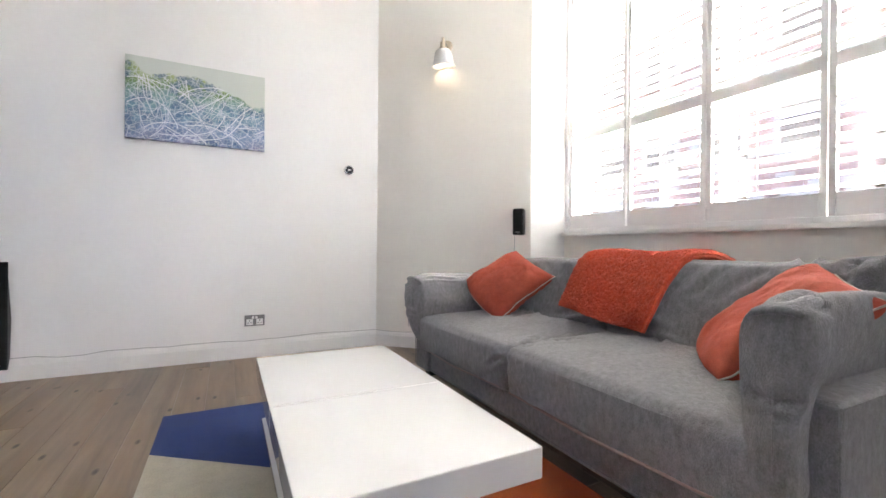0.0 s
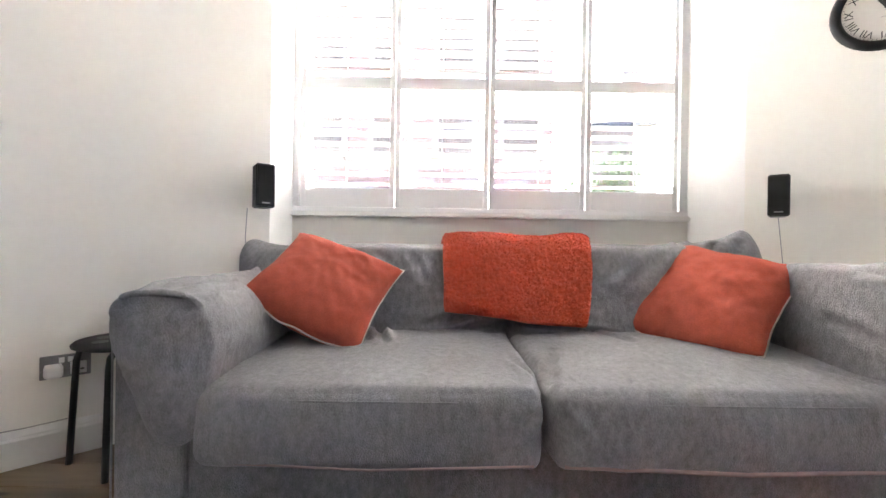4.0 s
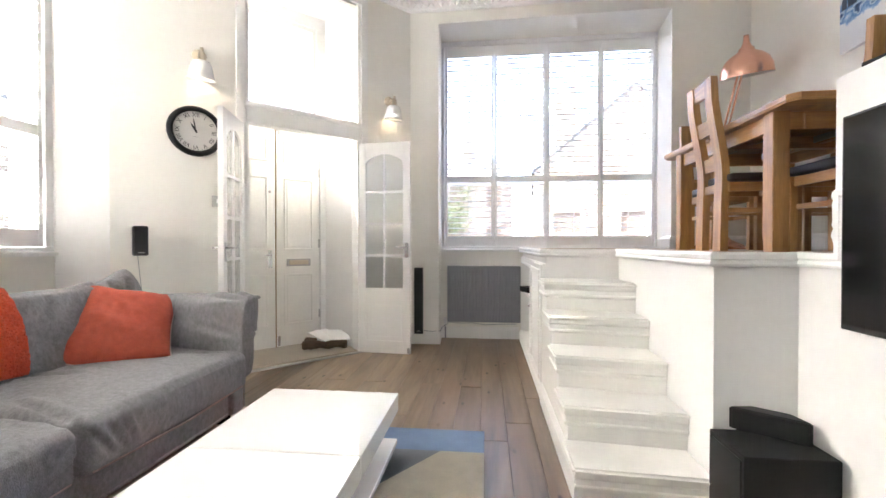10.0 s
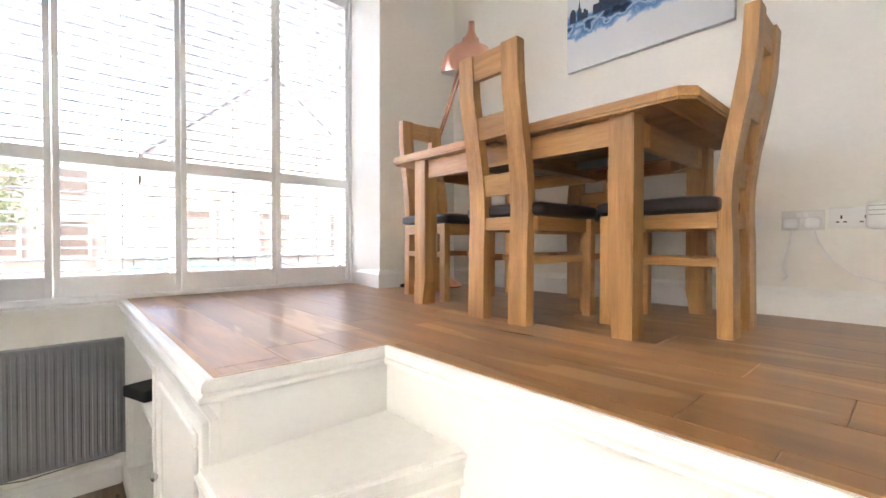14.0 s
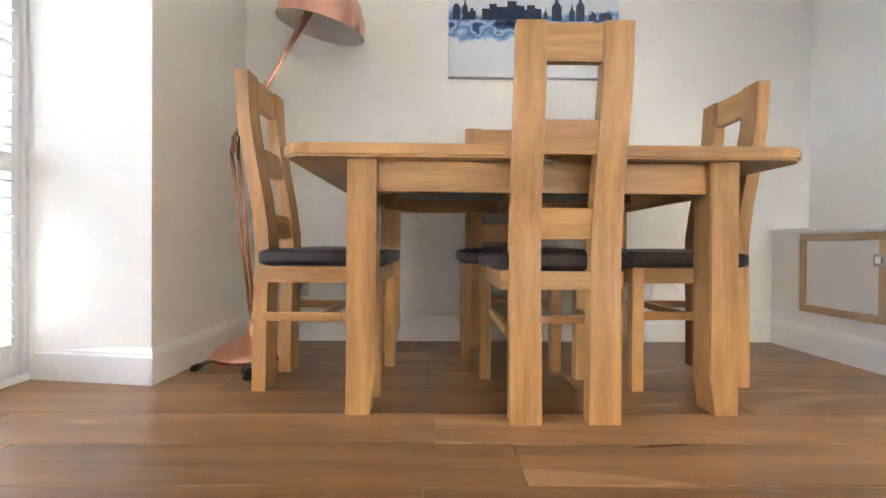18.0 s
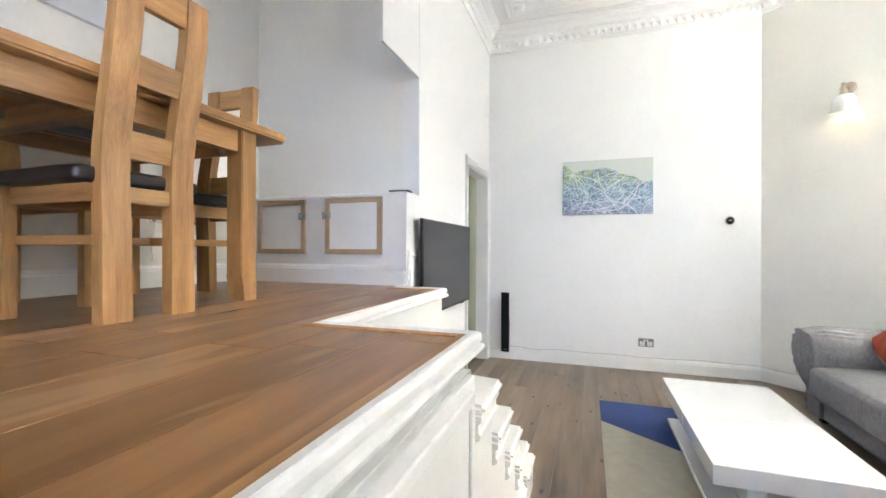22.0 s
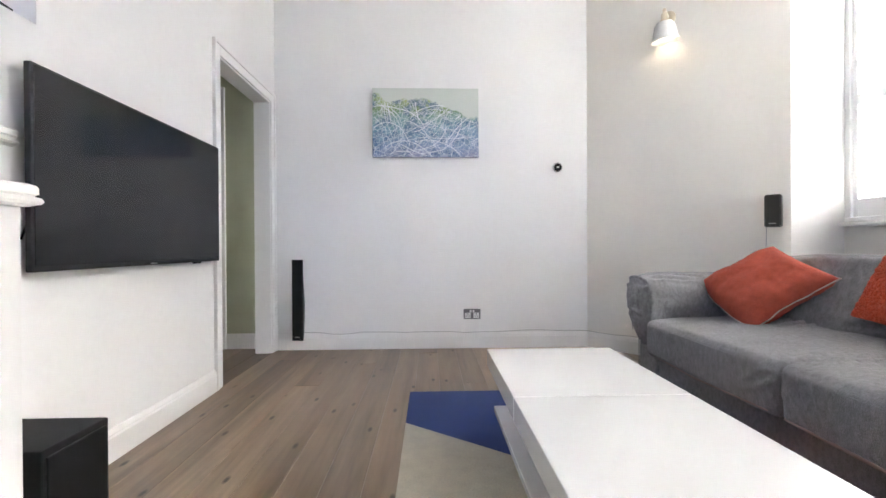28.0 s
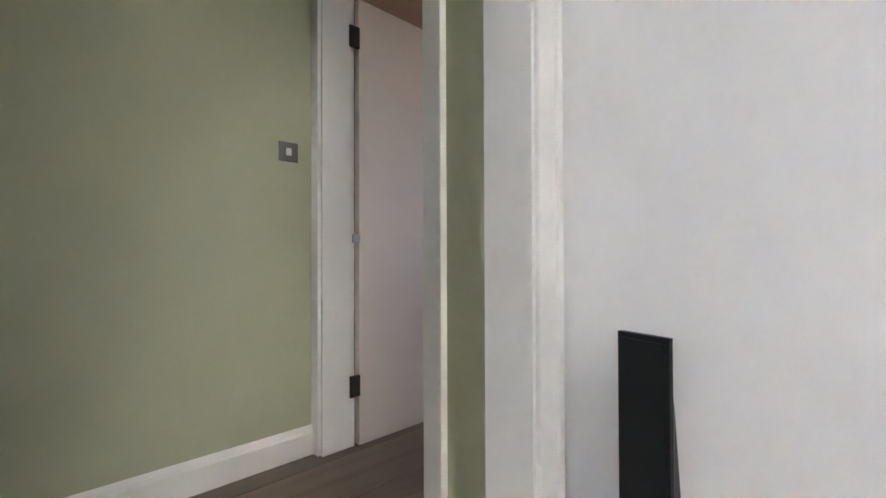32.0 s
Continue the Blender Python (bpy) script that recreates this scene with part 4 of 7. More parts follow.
def french_door(hinge, free, flip, label):
    """A glazed leaf with an arched head, two by four panes over a panel. Local: x from the hinge to the free edge."""
    a, b = Vector(hinge), Vector(free)
    d = (b - a).normalized()
    w = (b - a).length
    m = Matrix.Translation((a.x, a.y, 0.008)) @ Matrix.Rotation(math.atan2(d.y, d.x), 4, "Z")
    root = thing("french_door", m, label, "door", "glazed lobby doors")
    t = 0.019
    st = 0.072
    part("stile", solid(0.0, st, -t, t, 0, 2.04, bevel=0.003), GLOSS, root)
    part("stile", solid(w - st, w, -t, t, 0, 2.04, bevel=0.003), GLOSS, root)
    part("bottom_rail", solid(st, w - st, -t, t, 0, 0.12), GLOSS, root)
    part("lock_rail", solid(st, w - st, -t, t, 0.50, 0.63), GLOSS, root)
    arch = [(st, 2.04), (st, 1.845)] + [(st + (w - 2 * st) * i / 14, 1.845 + 0.085 * math.sin(math.pi * i / 14) ** 0.7) for i in range(1, 14)] + [(w - st, 1.845), (w - st, 2.04)]
    part("top_rail", plate(bmesh.new(), arch, -t, t), GLOSS, root)
    part("panel", solid(st, w - st, -0.008, 0.008, 0.12, 0.50), GLOSS, root)
    for s in (-1, 1):
        bm = bmesh.new()
        for q in ((st + 0.02, w - st - 0.02, 0.15, 0.162), (st + 0.02, w - st - 0.02, 0.455, 0.467), (st + 0.02, st + 0.032, 0.162, 0.455), (w - st - 0.032, w - st - 0.02, 0.162, 0.455)):
            box(bm, q[0], q[1], min(s * 0.007, s * 0.013), max(s * 0.007, s * 0.013), q[2], q[3])
        part("panel_moulding", bm, GLOSS, root)
    part("glazing_bar", solid(w / 2 - 0.011, w / 2 + 0.011, -t + 0.004, t - 0.004, 0.63, 1.93), GLOSS, root)
    zs = [0.63, 0.945, 1.255, 1.565, 1.93]
    for z in zs[1:-1]:
        part("glazing_bar", solid(st, w - st, -t + 0.005, t - 0.005, z - 0.011, z + 0.011), GLOSS, root)
    for z0, z1 in zip(zs, zs[1:]):
        for x0, x1 in ((st, w / 2 - 0.01), (w / 2 + 0.01, w - st)):
            p = part("pane", solid(x0, x1, -0.002, 0.002, z0, z1), WAVY, root)
            p.visible_shadow = False
    for s in (-1, 1):
        pl = part("handle_plate", solid(w - 0.056, w - 0.018, min(s * t, s * (t + 0.006)), max(s * t, s * (t + 0.006)), 0.93, 1.07, bevel=0.003), CHROME, root, "chrome lever handle")
        part("lever", tube(bmesh.new(), [(w - 0.037, s * t, 1.03), (w - 0.037, s * (t + 0.045), 1.03), (w - 0.13, s * (t + 0.05), 1.032)], 0.008), CHROME, pl, smooth=True)
    part("bolt", solid(w - 0.028, w - 0.004, flip * t, flip * (t + 0.01), 0.01, 0.06) if flip > 0 else solid(w - 0.028, w - 0.004, -t - 0.01, -t, 0.01, 0.06), STEEL, root)
    return root


WAVY = glass_material("old_pane_glass", 0.03, (0.95, 0.97, 0.95))
t_ = WAVY.node_tree
nz = t_.nodes.new("ShaderNodeTexNoise")
nz.inputs["Scale"].default_value = 9.0
bp = t_.nodes.new("ShaderNodeBump")
bp.inputs["Strength"].default_value, bp.inputs["Distance"].default_value = 0.25, 0.01
t_.links.new(nz.outputs["Fac"], bp.inputs["Height"])
t_.links.new(bp.outputs[0], t_.nodes["Principled BSDF"].inputs["Normal"])
french_door((1.625, -0.725), (1.105, -0.675), -1, "white glazed lobby door with an arched head, folded open")
french_door((2.375, 0.045), (2.262, 0.50), 1, "white glazed lobby door with an arched head, swung into the room")

# ---- platform details ----
bm = bmesh.new()
box(bm, -0.33, -0.024, -1.33, -0.42, 0.02, 0.12)
box(bm, -0.33, -0.024, -1.33, -0.42, 0.88, 1.005)
box(bm, -0.33, -0.024, -1.33, -0.42, 0.555, 0.575)
structure("niche", bm, GLOSS, "white open shelf niche in the platform side", "shelf")
bm = bmesh.new()
box(bm, -0.024, -0.004, -1.455, -1.33, 0, 0.93)
box(bm, -0.024, -0.004, -0.42, -0.20, 0, 0.93)
box(bm, -0.024, -0.004, -1.33, -0.42, 0.865, 0.93)
box(bm, -0.024, -0.004, -1.33, -0.42, 0, 0.125)
box(bm, -0.024, -0.004, -0.20, 0.399, 0, 0.11)
box(bm, -0.024, -0.004, -0.20, 0.399, 0.925, 0.93)
box(bm, -0.024, -0.004, 0.385, 0.399, 0.11, 0.925)
for q in ((-1.36, -0.39, 0.865, 0.885), (-1.36, -0.39, 0.105, 0.125)):
    box(bm, -0.004, 0.006, q[0], q[1], q[2], q[3], bevel=0.003)
for y in (-1.36, -0.41):
    box(bm, -0.004, 0.006, y, y + 0.02, 0.125, 0.865, bevel=0.003)
structure("cupboard_front", bm, GLOSS, "white face frame on the platform side", "panelling")
cup = thing("cupboard_door", pose(-0.004, 0.09, 0.11), "white cupboard door with a raised moulding under the platform", "cupboard door")
part("leaf", solid(-0.02, 0.014, -0.288, 0.293, 0.002, 0.812, bevel=0.003), GLOSS, cup)
bm = bmesh.new()
for a in ((-0.262, 0.262, 0.02, 0.055), (-0.262, 0.262, 0.745, 0.78), (-0.262, -0.227, 0.055, 0.745), (0.227, 0.262, 0.055, 0.745)):
    box(bm, 0.013, 0.026, a[0], a[1], a[2], a[3], bevel=0.006)
part("moulding", bm, GLOSS, cup)
part("panel", solid(0.012, 0.017, -0.227, 0.227, 0.055, 0.745), GLOSS, cup)
part("knob", lathe(bmesh.new(), [(0.006, 0.0), (0.006, 0.012), (0.013, 0.018), (0.014, 0.026), (0.008, 0.032), (0.0, 0.033)], 16, Matrix.Translation((0.012, -0.278, 0.455)) @ Matrix.Rotation(radians(90), 4, "Y")), CHROME, cup, "small chrome knob", smooth=True)
gadget = thing("set_top_box", pose(-0.10, -1.08, 0.576, 0, 0, 20), "small black box on the open shelf", "media box")
part("case", solid(-0.12, 0.11, -0.10, 0.10, 0, 0.055, bevel=0.008), BLACK_MATT, gadget)
# boxed-in cupboard at the alcove end
bm = bmesh.new()
box(bm, BACK_X + 0.001, -0.812, 1.772, 1.971, Z_DECK - 0.01, 1.605)
box(bm, BACK_X + 0.001, -0.806, 1.762, 1.971, 1.605, 1.625, bevel=0.003)
structure("cupboard_boxing", bm, WALL_WHITE, "white boxed-in ledge below the alcove wall", "boxing")


def access_panel(x0, x1, hinge_right):
    root = thing("access_panel", pose((x0 + x1) / 2, 1.771, 1.22), "white access hatch framed in pale oak with a metal catch", "hatch", "access hatches")
    w = (x1 - x0) / 2
    h = 0.377
    part("panel", solid(-w + 0.03, w - 0.03, -0.012, 0.0, 0.03, h - 0.03), WALL_WHITE, root)
    for q in ((-w, w, 0.0, 0.034), (-w, w, h - 0.034, h)):
        part("frame", solid(q[0], q[1], -0.02, 0.0, q[2], q[3], bevel=0.002), PALE_OAK, root)
    for q in ((-w, -w + 0.034), (w - 0.034, w)):
        part("frame", solid(q[0], q[1], -0.0195, 0.0, 0.034, h - 0.034, bevel=0.002), OAK_PALE_UP, root)
    s = 1 if hinge_right else -1
    c = part("catch", solid(s * (w - 0.015) - 0.032, s * (w - 0.015) + 0.032, -0.03, -0.018, 0.235, 0.285, bevel=0.003), STEEL, root, "steel toggle catch")
    part("toggle", solid(s * (w - 0.015) - 0.014, s * (w - 0.015) + 0.014, -0.042, -0.028, 0.245, 0.275, bevel=0.004), CHROME, c)


OAK_PALE_UP = wood("pale_oak_upright", (0.40, 0.27, 0.155), (0.58, 0.42, 0.27), 0.5, "z", 16, 0.06)
access_panel(-1.975, -1.565, True)
access_panel(-1.402, -0.973, False)
box_thing = thing("cable_box", pose(-0.93, 1.86, 1.626, 0, 0, 8), "small black device lying on the white ledge", "media box")
part("case", solid(-0.03, 0.11, -0.04, 0.05, 0, 0.018, bevel=0.004), BLACK, box_thing)
# moulding turned up the cut end beside the television, mitred at each turn
UPRIGHT = Matrix(((0, 0, 1, TV_X), (1, 0, 0, 0), (0, 1, 0, 0), (0, 0, 0, 1)))       # local x -> y, y -> z, z -> x
bm = sweep(bmesh.new(), [(1.602, 1.032), (1.775, 1.032), (1.775, 1.246), (1.885, 1.246)],
           [(0.0, -0.001), (0.0, 0.013), (0.004, 0.018), (0.022, 0.018), (0.026, 0.011), (0.031, 0.011), (0.035, 0.020), (0.042, 0.024), (0.048, 0.020), (0.052, 0.009), (0.055, 0.008), (0.055, -0.001)])
structure("trim_television", bm, GLOSS, "white moulding turned up beside the television", "moulding").matrix_basis = UPRIGHT
random.seed(8)
torn = [(1.749 + 0.010 * random.random() + (0.010 if k < 3 else 0.0), 1.034 + 0.0135 * k) for k in range(16)]
structure("plaster_edge", prism(bmesh.new(), [(1.774, 1.245), (1.760, 1.245)] + torn[::-1] + [(1.774, 1.034)], -0.010, 0.004), WALL_WHITE, "ragged broken plaster edge beside the moulding", "plaster").matrix_basis = UPRIGHT
structure("wall_cut_end", solid(TV_X - 0.012, TV_X, 1.762, 1.973, 1.0, 1.62), WALL_WHITE, "white plastered side of the boxed ledge", "wall")


# ---- sofa ----
def rounded(profile, times=3):
    """Cuts the corners of a closed outline again and again."""
    pts = [Vector(p) for p in profile]
    for _ in range(times):
        pts = [q for a, b in zip(pts, pts[1:] + pts[:1]) for q in (a.lerp(b, 0.25), a.lerp(b, 0.75))]
    return pts


def creases(bm, lines):
    """Presses folds into a stuffed surface: (start, end, depth, width), each a groove between two soft ridges."""
    bm.normal_update()
    moves = []
    for v in bm.verts:
        move = 0.0
        for a, b, depth, width in lines:
            a, b = Vector(a), Vector(b)
            d = b - a
            s = (v.co - a).dot(d) / d.length_squared
            if -0.2 < s < 1.2:
                wave = Vector((noise.noise(v.co * 9), noise.noise(v.co * 9 + Vector((4, 1, 7))), 0.0)) * width * 0.8
                off = v.co + wave - a - d * max(0.0, min(1.0, s))
                away = off.dot(v.normal)
                if abs(away) > 0.06:
                    continue
                r = (off - v.normal * away).length / (0.8 * width)
                if r < 5:
                    fade = max(0.0, min(1.0, (s + 0.2) / 0.3)) * max(0.0, min(1.0, (1.2 - s) / 0.5))
                    move += 2.3 * depth * fade * (0.55 * math.exp(-(r - 2.0) ** 2) - math.exp(-r * r))
        moves.append(move)
    for v, move in zip(bm.verts, moves):
        v.co += v.normal * move


def arm_cushion(profile, length, parent, seed, rise, plump, lines, slump=0.0):
    """A long feather cushion over a sofa arm. Outline (y, z) of its front, which hangs before the arm; length back along x."""
    outline = rounded(profile)
    n = len(outline)
    mid = sum(outline, Vector((0, 0))) / n
    bm = bmesh.new()
    rows = []
    # the front bulges between its seams, then the body runs back
    front = [(-plump * (1 - q ** 2.3), q * 0.955) for q in (0.12, 0.3, 0.5, 0.66, 0.8, 0.9, 0.97)]
    back = [(0.0, 0.955), (0.006, 0.972), (0.014, 0.984)] + [(0.025 + (length - 0.025) * (k / 44), min(1.0, 0.99 + 0.003 * k)) for k in range(45)]
    for k, (x, scale) in enumerate(front + back):
        s = max(0.0, x) / length
        row = []
        for p in outline:
            q = mid + (p - mid) * scale * (1 - 0.10 * s ** 3)
            up = max(0.0, (p.y - 0.45) / 0.25)
            side = 1 if mid.x > 0 else -1
            if side * q.x > 1.0:
                # behind the hanging front the cushion draws in onto the arm
                q.x = side * (1.0 + (side * q.x - 1.0) * (1 - 0.45 * max(0.0, min(1.0, (x - 0.05) / 0.10))))
            v = Vector((x, q.x, q.y + rise * s * up))
            body = min(1.0, s * 9)
            # stuffing swells behind the front seam and the corners stay pointed
            v.z += 0.010 * up * math.sin(math.pi * min(1.0, s * 1.2)) * body
            v.x -= 0.012 * max(0.0, 1 - s * 14) * up ** 2
            # a loose cushion leaning here has pressed the inner shoulder down
            v.z -= slump * up * max(0.0, min(1.0, (s - 0.08) / 0.32)) * max(0.0, min(1.0, (1.02 - abs(v.y)) / 0.16))
            w = Vector((x * 5 + seed, v.y * 6, v.z * 6))
            v += 0.005 * Vector((0.4 * noise.noise(w + Vector((5, 0, 0))), noise.noise(w), noise.noise(w + Vector((0, 7, 3)))))
            v.z -= 0.005 * abs(noise.noise(Vector((x * 13 + seed, v.y * 3, 2)))) * body * up
            v.y -= 0.006 * abs(noise.noise(Vector((x * 11 + v.z * 8, v.z * 4 + seed, 5)))) * body
            row.append(bm.verts.new(v))
        rows.append(row)
    for a, b in zip(rows, rows[1:]):
        for j in range(n):
            bm.faces.new((a[j], a[(j + 1) % n], b[(j + 1) % n], b[j]))
    bm.faces.new(rows[0])
    bm.faces.new(rows[-1])
    bmesh.ops.recalc_face_normals(bm, faces=bm.faces[:])
    creases(bm, lines)
    top = max(p.y for p in outline)
    low = min(p.y for p in outline)
    rim = [v.co + Vector((-0.012, 0, -0.004)) for v, p in zip(rows[len(front)], outline) if p.y > top - 0.016]
    ob = part("arm_cushion", bm, FABRIC, parent, "", True, pose(0.012, 0.0, 0.0))
    rim.sort(key=lambda c: c.y)
    part("fold", tube(bmesh.new(), rim, [0.003] + [0.0095] * (len(rim) - 2) + [0.003], 8), FABRIC, ob, smooth=True)
    part("seam", tube(bmesh.new(), [(-0.3 * plump, mid.x, top - 0.03), (-0.88 * plump, mid.x + 0.004, top - 0.10), (-1.03 * plump, mid.x - 0.003, mid.y), (-0.8 * plump, mid.x, low + 0.09)], 0.0022, 6), FABRIC, ob, smooth=True)
    return ob


def wrinkle(bm, size, seed, freq):
    """Fine creases pulled across a stuffed surface."""
    bm.normal_update()
    f = Vector(freq)
    for v in bm.verts:
        q = Vector((v.co.x * f.x + seed, v.co.y * f.y, v.co.z * f.z))
        v.co += v.normal * size * (abs(noise.noise(q)) * -1.6 + 0.4 * noise.noise(q * 2.3) + 0.25)


def seam(parent, pts, r=0.0035, mat=None, name="seam"):
    return part(name, tube(bmesh.new(), pts, r, 6), mat or FABRIC, parent, smooth=True)


SFX, SFY = 1.76, 2.04
sofa = thing("sofa", pose(SFX, SFY, 0), "grey chenille sofa with loose sagging cushions, two seats", "sofa")
base = part("base", solid(0.115, 1.02, -1.03, 0.955, 0.055, 0.30, bevel=0.012), FABRIC, sofa)
seam(base, [(0.112, -1.02, 0.075), (0.112, 0.94, 0.075)], 0.003)
part("back", solid(0.74, 1.03, -1.03, 0.955, 0.06, 0.62, bevel=0.04), FABRIC, sofa)
ARM_L = [(0.90, 0.28), (0.862, 0.34), (0.842, 0.45), (0.826, 0.55), (0.838, 0.632), (0.885, 0.683), (0.965, 0.693), (1.050, 0.690), (1.100, 0.64), (1.100, 0.55), (1.05, 0.45), (1.015, 0.35), (0.97, 0.28)]
ARM_R = [(-1.000, 0.32), (-0.995, 0.45), (-0.985, 0.60), (-0.995, 0.735), (-1.05, 0.762), (-1.118, 0.768), (-1.150, 0.735), (-1.146, 0.64), (-1.118, 0.555), (-1.108, 0.45), (-1.112, 0.335), (-1.085, 0.285), (-1.03, 0.28)]
for s, inner, seat_y, seat_w, back_y0, back_w, rise in ((1, 0.955, 0.425, 0.93, 0.555, 1.16, -0.012), (-1, 1.035, -0.53, 1.02, -0.595, 1.15, 0.010)):
    arm = part("arm", solid(0.095, 1.03, min(s * inner, s * 1.15), max(s * inner, s * 1.15), 0.055, 0.545, bevel=0.016, segments=3), FABRIC, sofa)
    seam(arm, [(0.095, s * (inner + 0.01), 0.535), (0.095, s * 1.140, 0.535), (0.105, s * 1.151, 0.535), (1.0, s * 1.151, 0.535)], 0.003)
    seam(arm, [(0.096, s * 1.151, 0.07), (0.094, s * 1.150, 0.53)], 0.003)
    for x in (0.18, 0.95):
        part("foot", solid(x - 0.03, x + 0.03, s * 1.07 - 0.03, s * 1.07 + 0.03, 0.0, 0.056, bevel=0.004), BLACK_MATT, sofa)
    bm = soft_box(0.78, seat_w, 0.215, 0.040, 54, (0.016, 0.010, 0.024), 0.010, s * 3.0, 3.5)
    for v in bm.verts:
        # the two seats part where they meet, most at the front
        k = max(0.0, -s * v.co.y / (seat_w / 2)) ** 6
        v.co.y += s * k * (0.012 + 0.020 * max(0.0, -v.co.x / 0.38) ** 3)
    wrinkle(bm, 0.005, s * 2.0, (3.0, 7.0, 2.5))
    if s > 0:
        lines = [((0.34, 0.10 + 0.07 * k, 0.11), (0.02 + 0.03 * (k % 2), 0.02 + 0.075 * k, 0.118), 0.009, 0.016) for k in range(4)]
        lines += [((-0.39, -0.43, 0.05), (-0.34, -0.30, -0.02), 0.007, 0.014), ((-0.28, -0.455, 0.09), (-0.10, -0.40, 0.11), 0.007, 0.016)]
    else:
        lines = [((-0.385, 0.47 - 0.055 * k, 0.07), (-0.40, 0.40 - 0.05 * k, -0.05), 0.0035, 0.014) for k in range(4)]
        lines += [((-0.30, 0.48, 0.10), (-0.02, 0.40, 0.118), 0.010, 0.018), ((0.30, 0.20, 0.11), (0.04, 0.10, 0.118), 0.007, 0.018), ((-0.36, -0.44, 0.09), (-0.12, -0.34, 0.115), 0.008, 0.018)]
    creases(bm, lines)
    seat = part("seat_cushion", bm, FABRIC, sofa, smooth=True, m=pose(0.390, seat_y, 0.350, 0, -2.0, 0))
    e = seat_w / 2 - 0.05
    seam(seat, [(-0.384, -e, -0.085), (-0.406, 0.0, -0.088), (-0.384, e, -0.085)], 0.003 if s > 0 else 0.0055, PINKISH, "piping")
    seam(seat, [(-0.372, -e, 0.076), (-0.395, -0.2, 0.080), (-0.395, 0.2, 0.080), (-0.372, e, 0.076)], 0.0026)
    bm = soft_box(0.21, back_w, 0.52, 0.070, 54, (0.026, 0.0, 0.006), 0.014, s * 5.0, 3.5)
    for v in bm.verts:
        # stuffed corners rise to points at the outer end
        k = max(0.0, s * v.co.y / (back_w / 2)) ** (3 if s < 0 else 5) * max(0.0, v.co.z / 0.26) ** 3
        v.co.z += (0.118 if s < 0 else 0.060) * k
        v.co.x *= 1 - 0.35 * k
    wrinkle(bm, 0.008, s * 9.0, (2.0, 4.2, 5.5))
    y0 = -s * back_w / 2
    lines = [((-0.13, y0 + s * 0.03, -0.02), (-0.13, y0 + s * 0.34, -0.12), 0.012, 0.024), ((-0.13, y0 + s * 0.06, -0.10), (-0.13, y0 + s * 0.46, -0.185), 0.012, 0.022), ((-0.13, y0 + s * 0.02, 0.08), (-0.13, y0 + s * 0.26, 0.02), 0.009, 0.022)]
    lines += [((-0.11, -s * 0.30 + s * 0.13 * k, 0.20), (-0.13, -s * 0.34 + s * 0.10 * k, 0.07), 0.006, 0.017) for k in range(6)]
    if s < 0:
        lines += [((-0.10, -0.34, 0.27), (-0.13, -0.26, 0.02), 0.012, 0.022), ((-0.10, -0.45, 0.28), (-0.13, -0.36, 0.06), 0.010, 0.020), ((-0.03, -0.20, 0.262), (-0.10, -0.24, 0.20), 0.010, 0.018)]
    creases(bm, lines)
    bc = part("back_cushion", bm, FABRIC, sofa, smooth=True, m=pose(0.775, back_y0, 0.565 + rise, s * -1.0, 20, 0))
    seam(bc, [(-0.045, -0.44, 0.240), (-0.05, 0.0, 0.246), (-0.045, 0.44, 0.240)], 0.0028)
    if s > 0:
        lines = [((-0.03, 0.865, 0.652), (-0.03, 1.085, 0.650), 0.014, 0.013), ((-0.03, 0.90, 0.46), (-0.03, 1.03, 0.50), 0.006, 0.014)] + [((0.05, 0.88 + 0.06 * k, 0.70), (0.30 + 0.05 * (k % 2), 0.87 + 0.07 * k, 0.71), 0.008, 0.013) for k in range(4)] + [((0.60, 0.86, 0.66), (0.80, 0.95, 0.72), 0.012, 0.022), ((0.66, 0.98, 0.72), (0.85, 1.08, 0.70), 0.010, 0.02)]
        arm_cushion(ARM_L, 0.92, sofa, 7.0, 0.030, 0.065, lines, 0.060)
    else:
        lines = [((0.03, -1.02 - 0.05 * k, 0.75), (0.20, -1.03 - 0.045 * k, 0.74), 0.007, 0.014) for k in range(3)] + [((0.08, -1.0, 0.55), (0.30, -0.995, 0.60), 0.005, 0.020), ((0.62, -1.0, 0.60), (0.82, -1.0, 0.70), 0.010, 0.02), ((-0.02, -1.02, 0.545), (-0.02, -1.15, 0.55), 0.007, 0.012)]
        arm_cushion(ARM_R, 0.90, sofa, -7.0, -0.005, 0.022, lines)


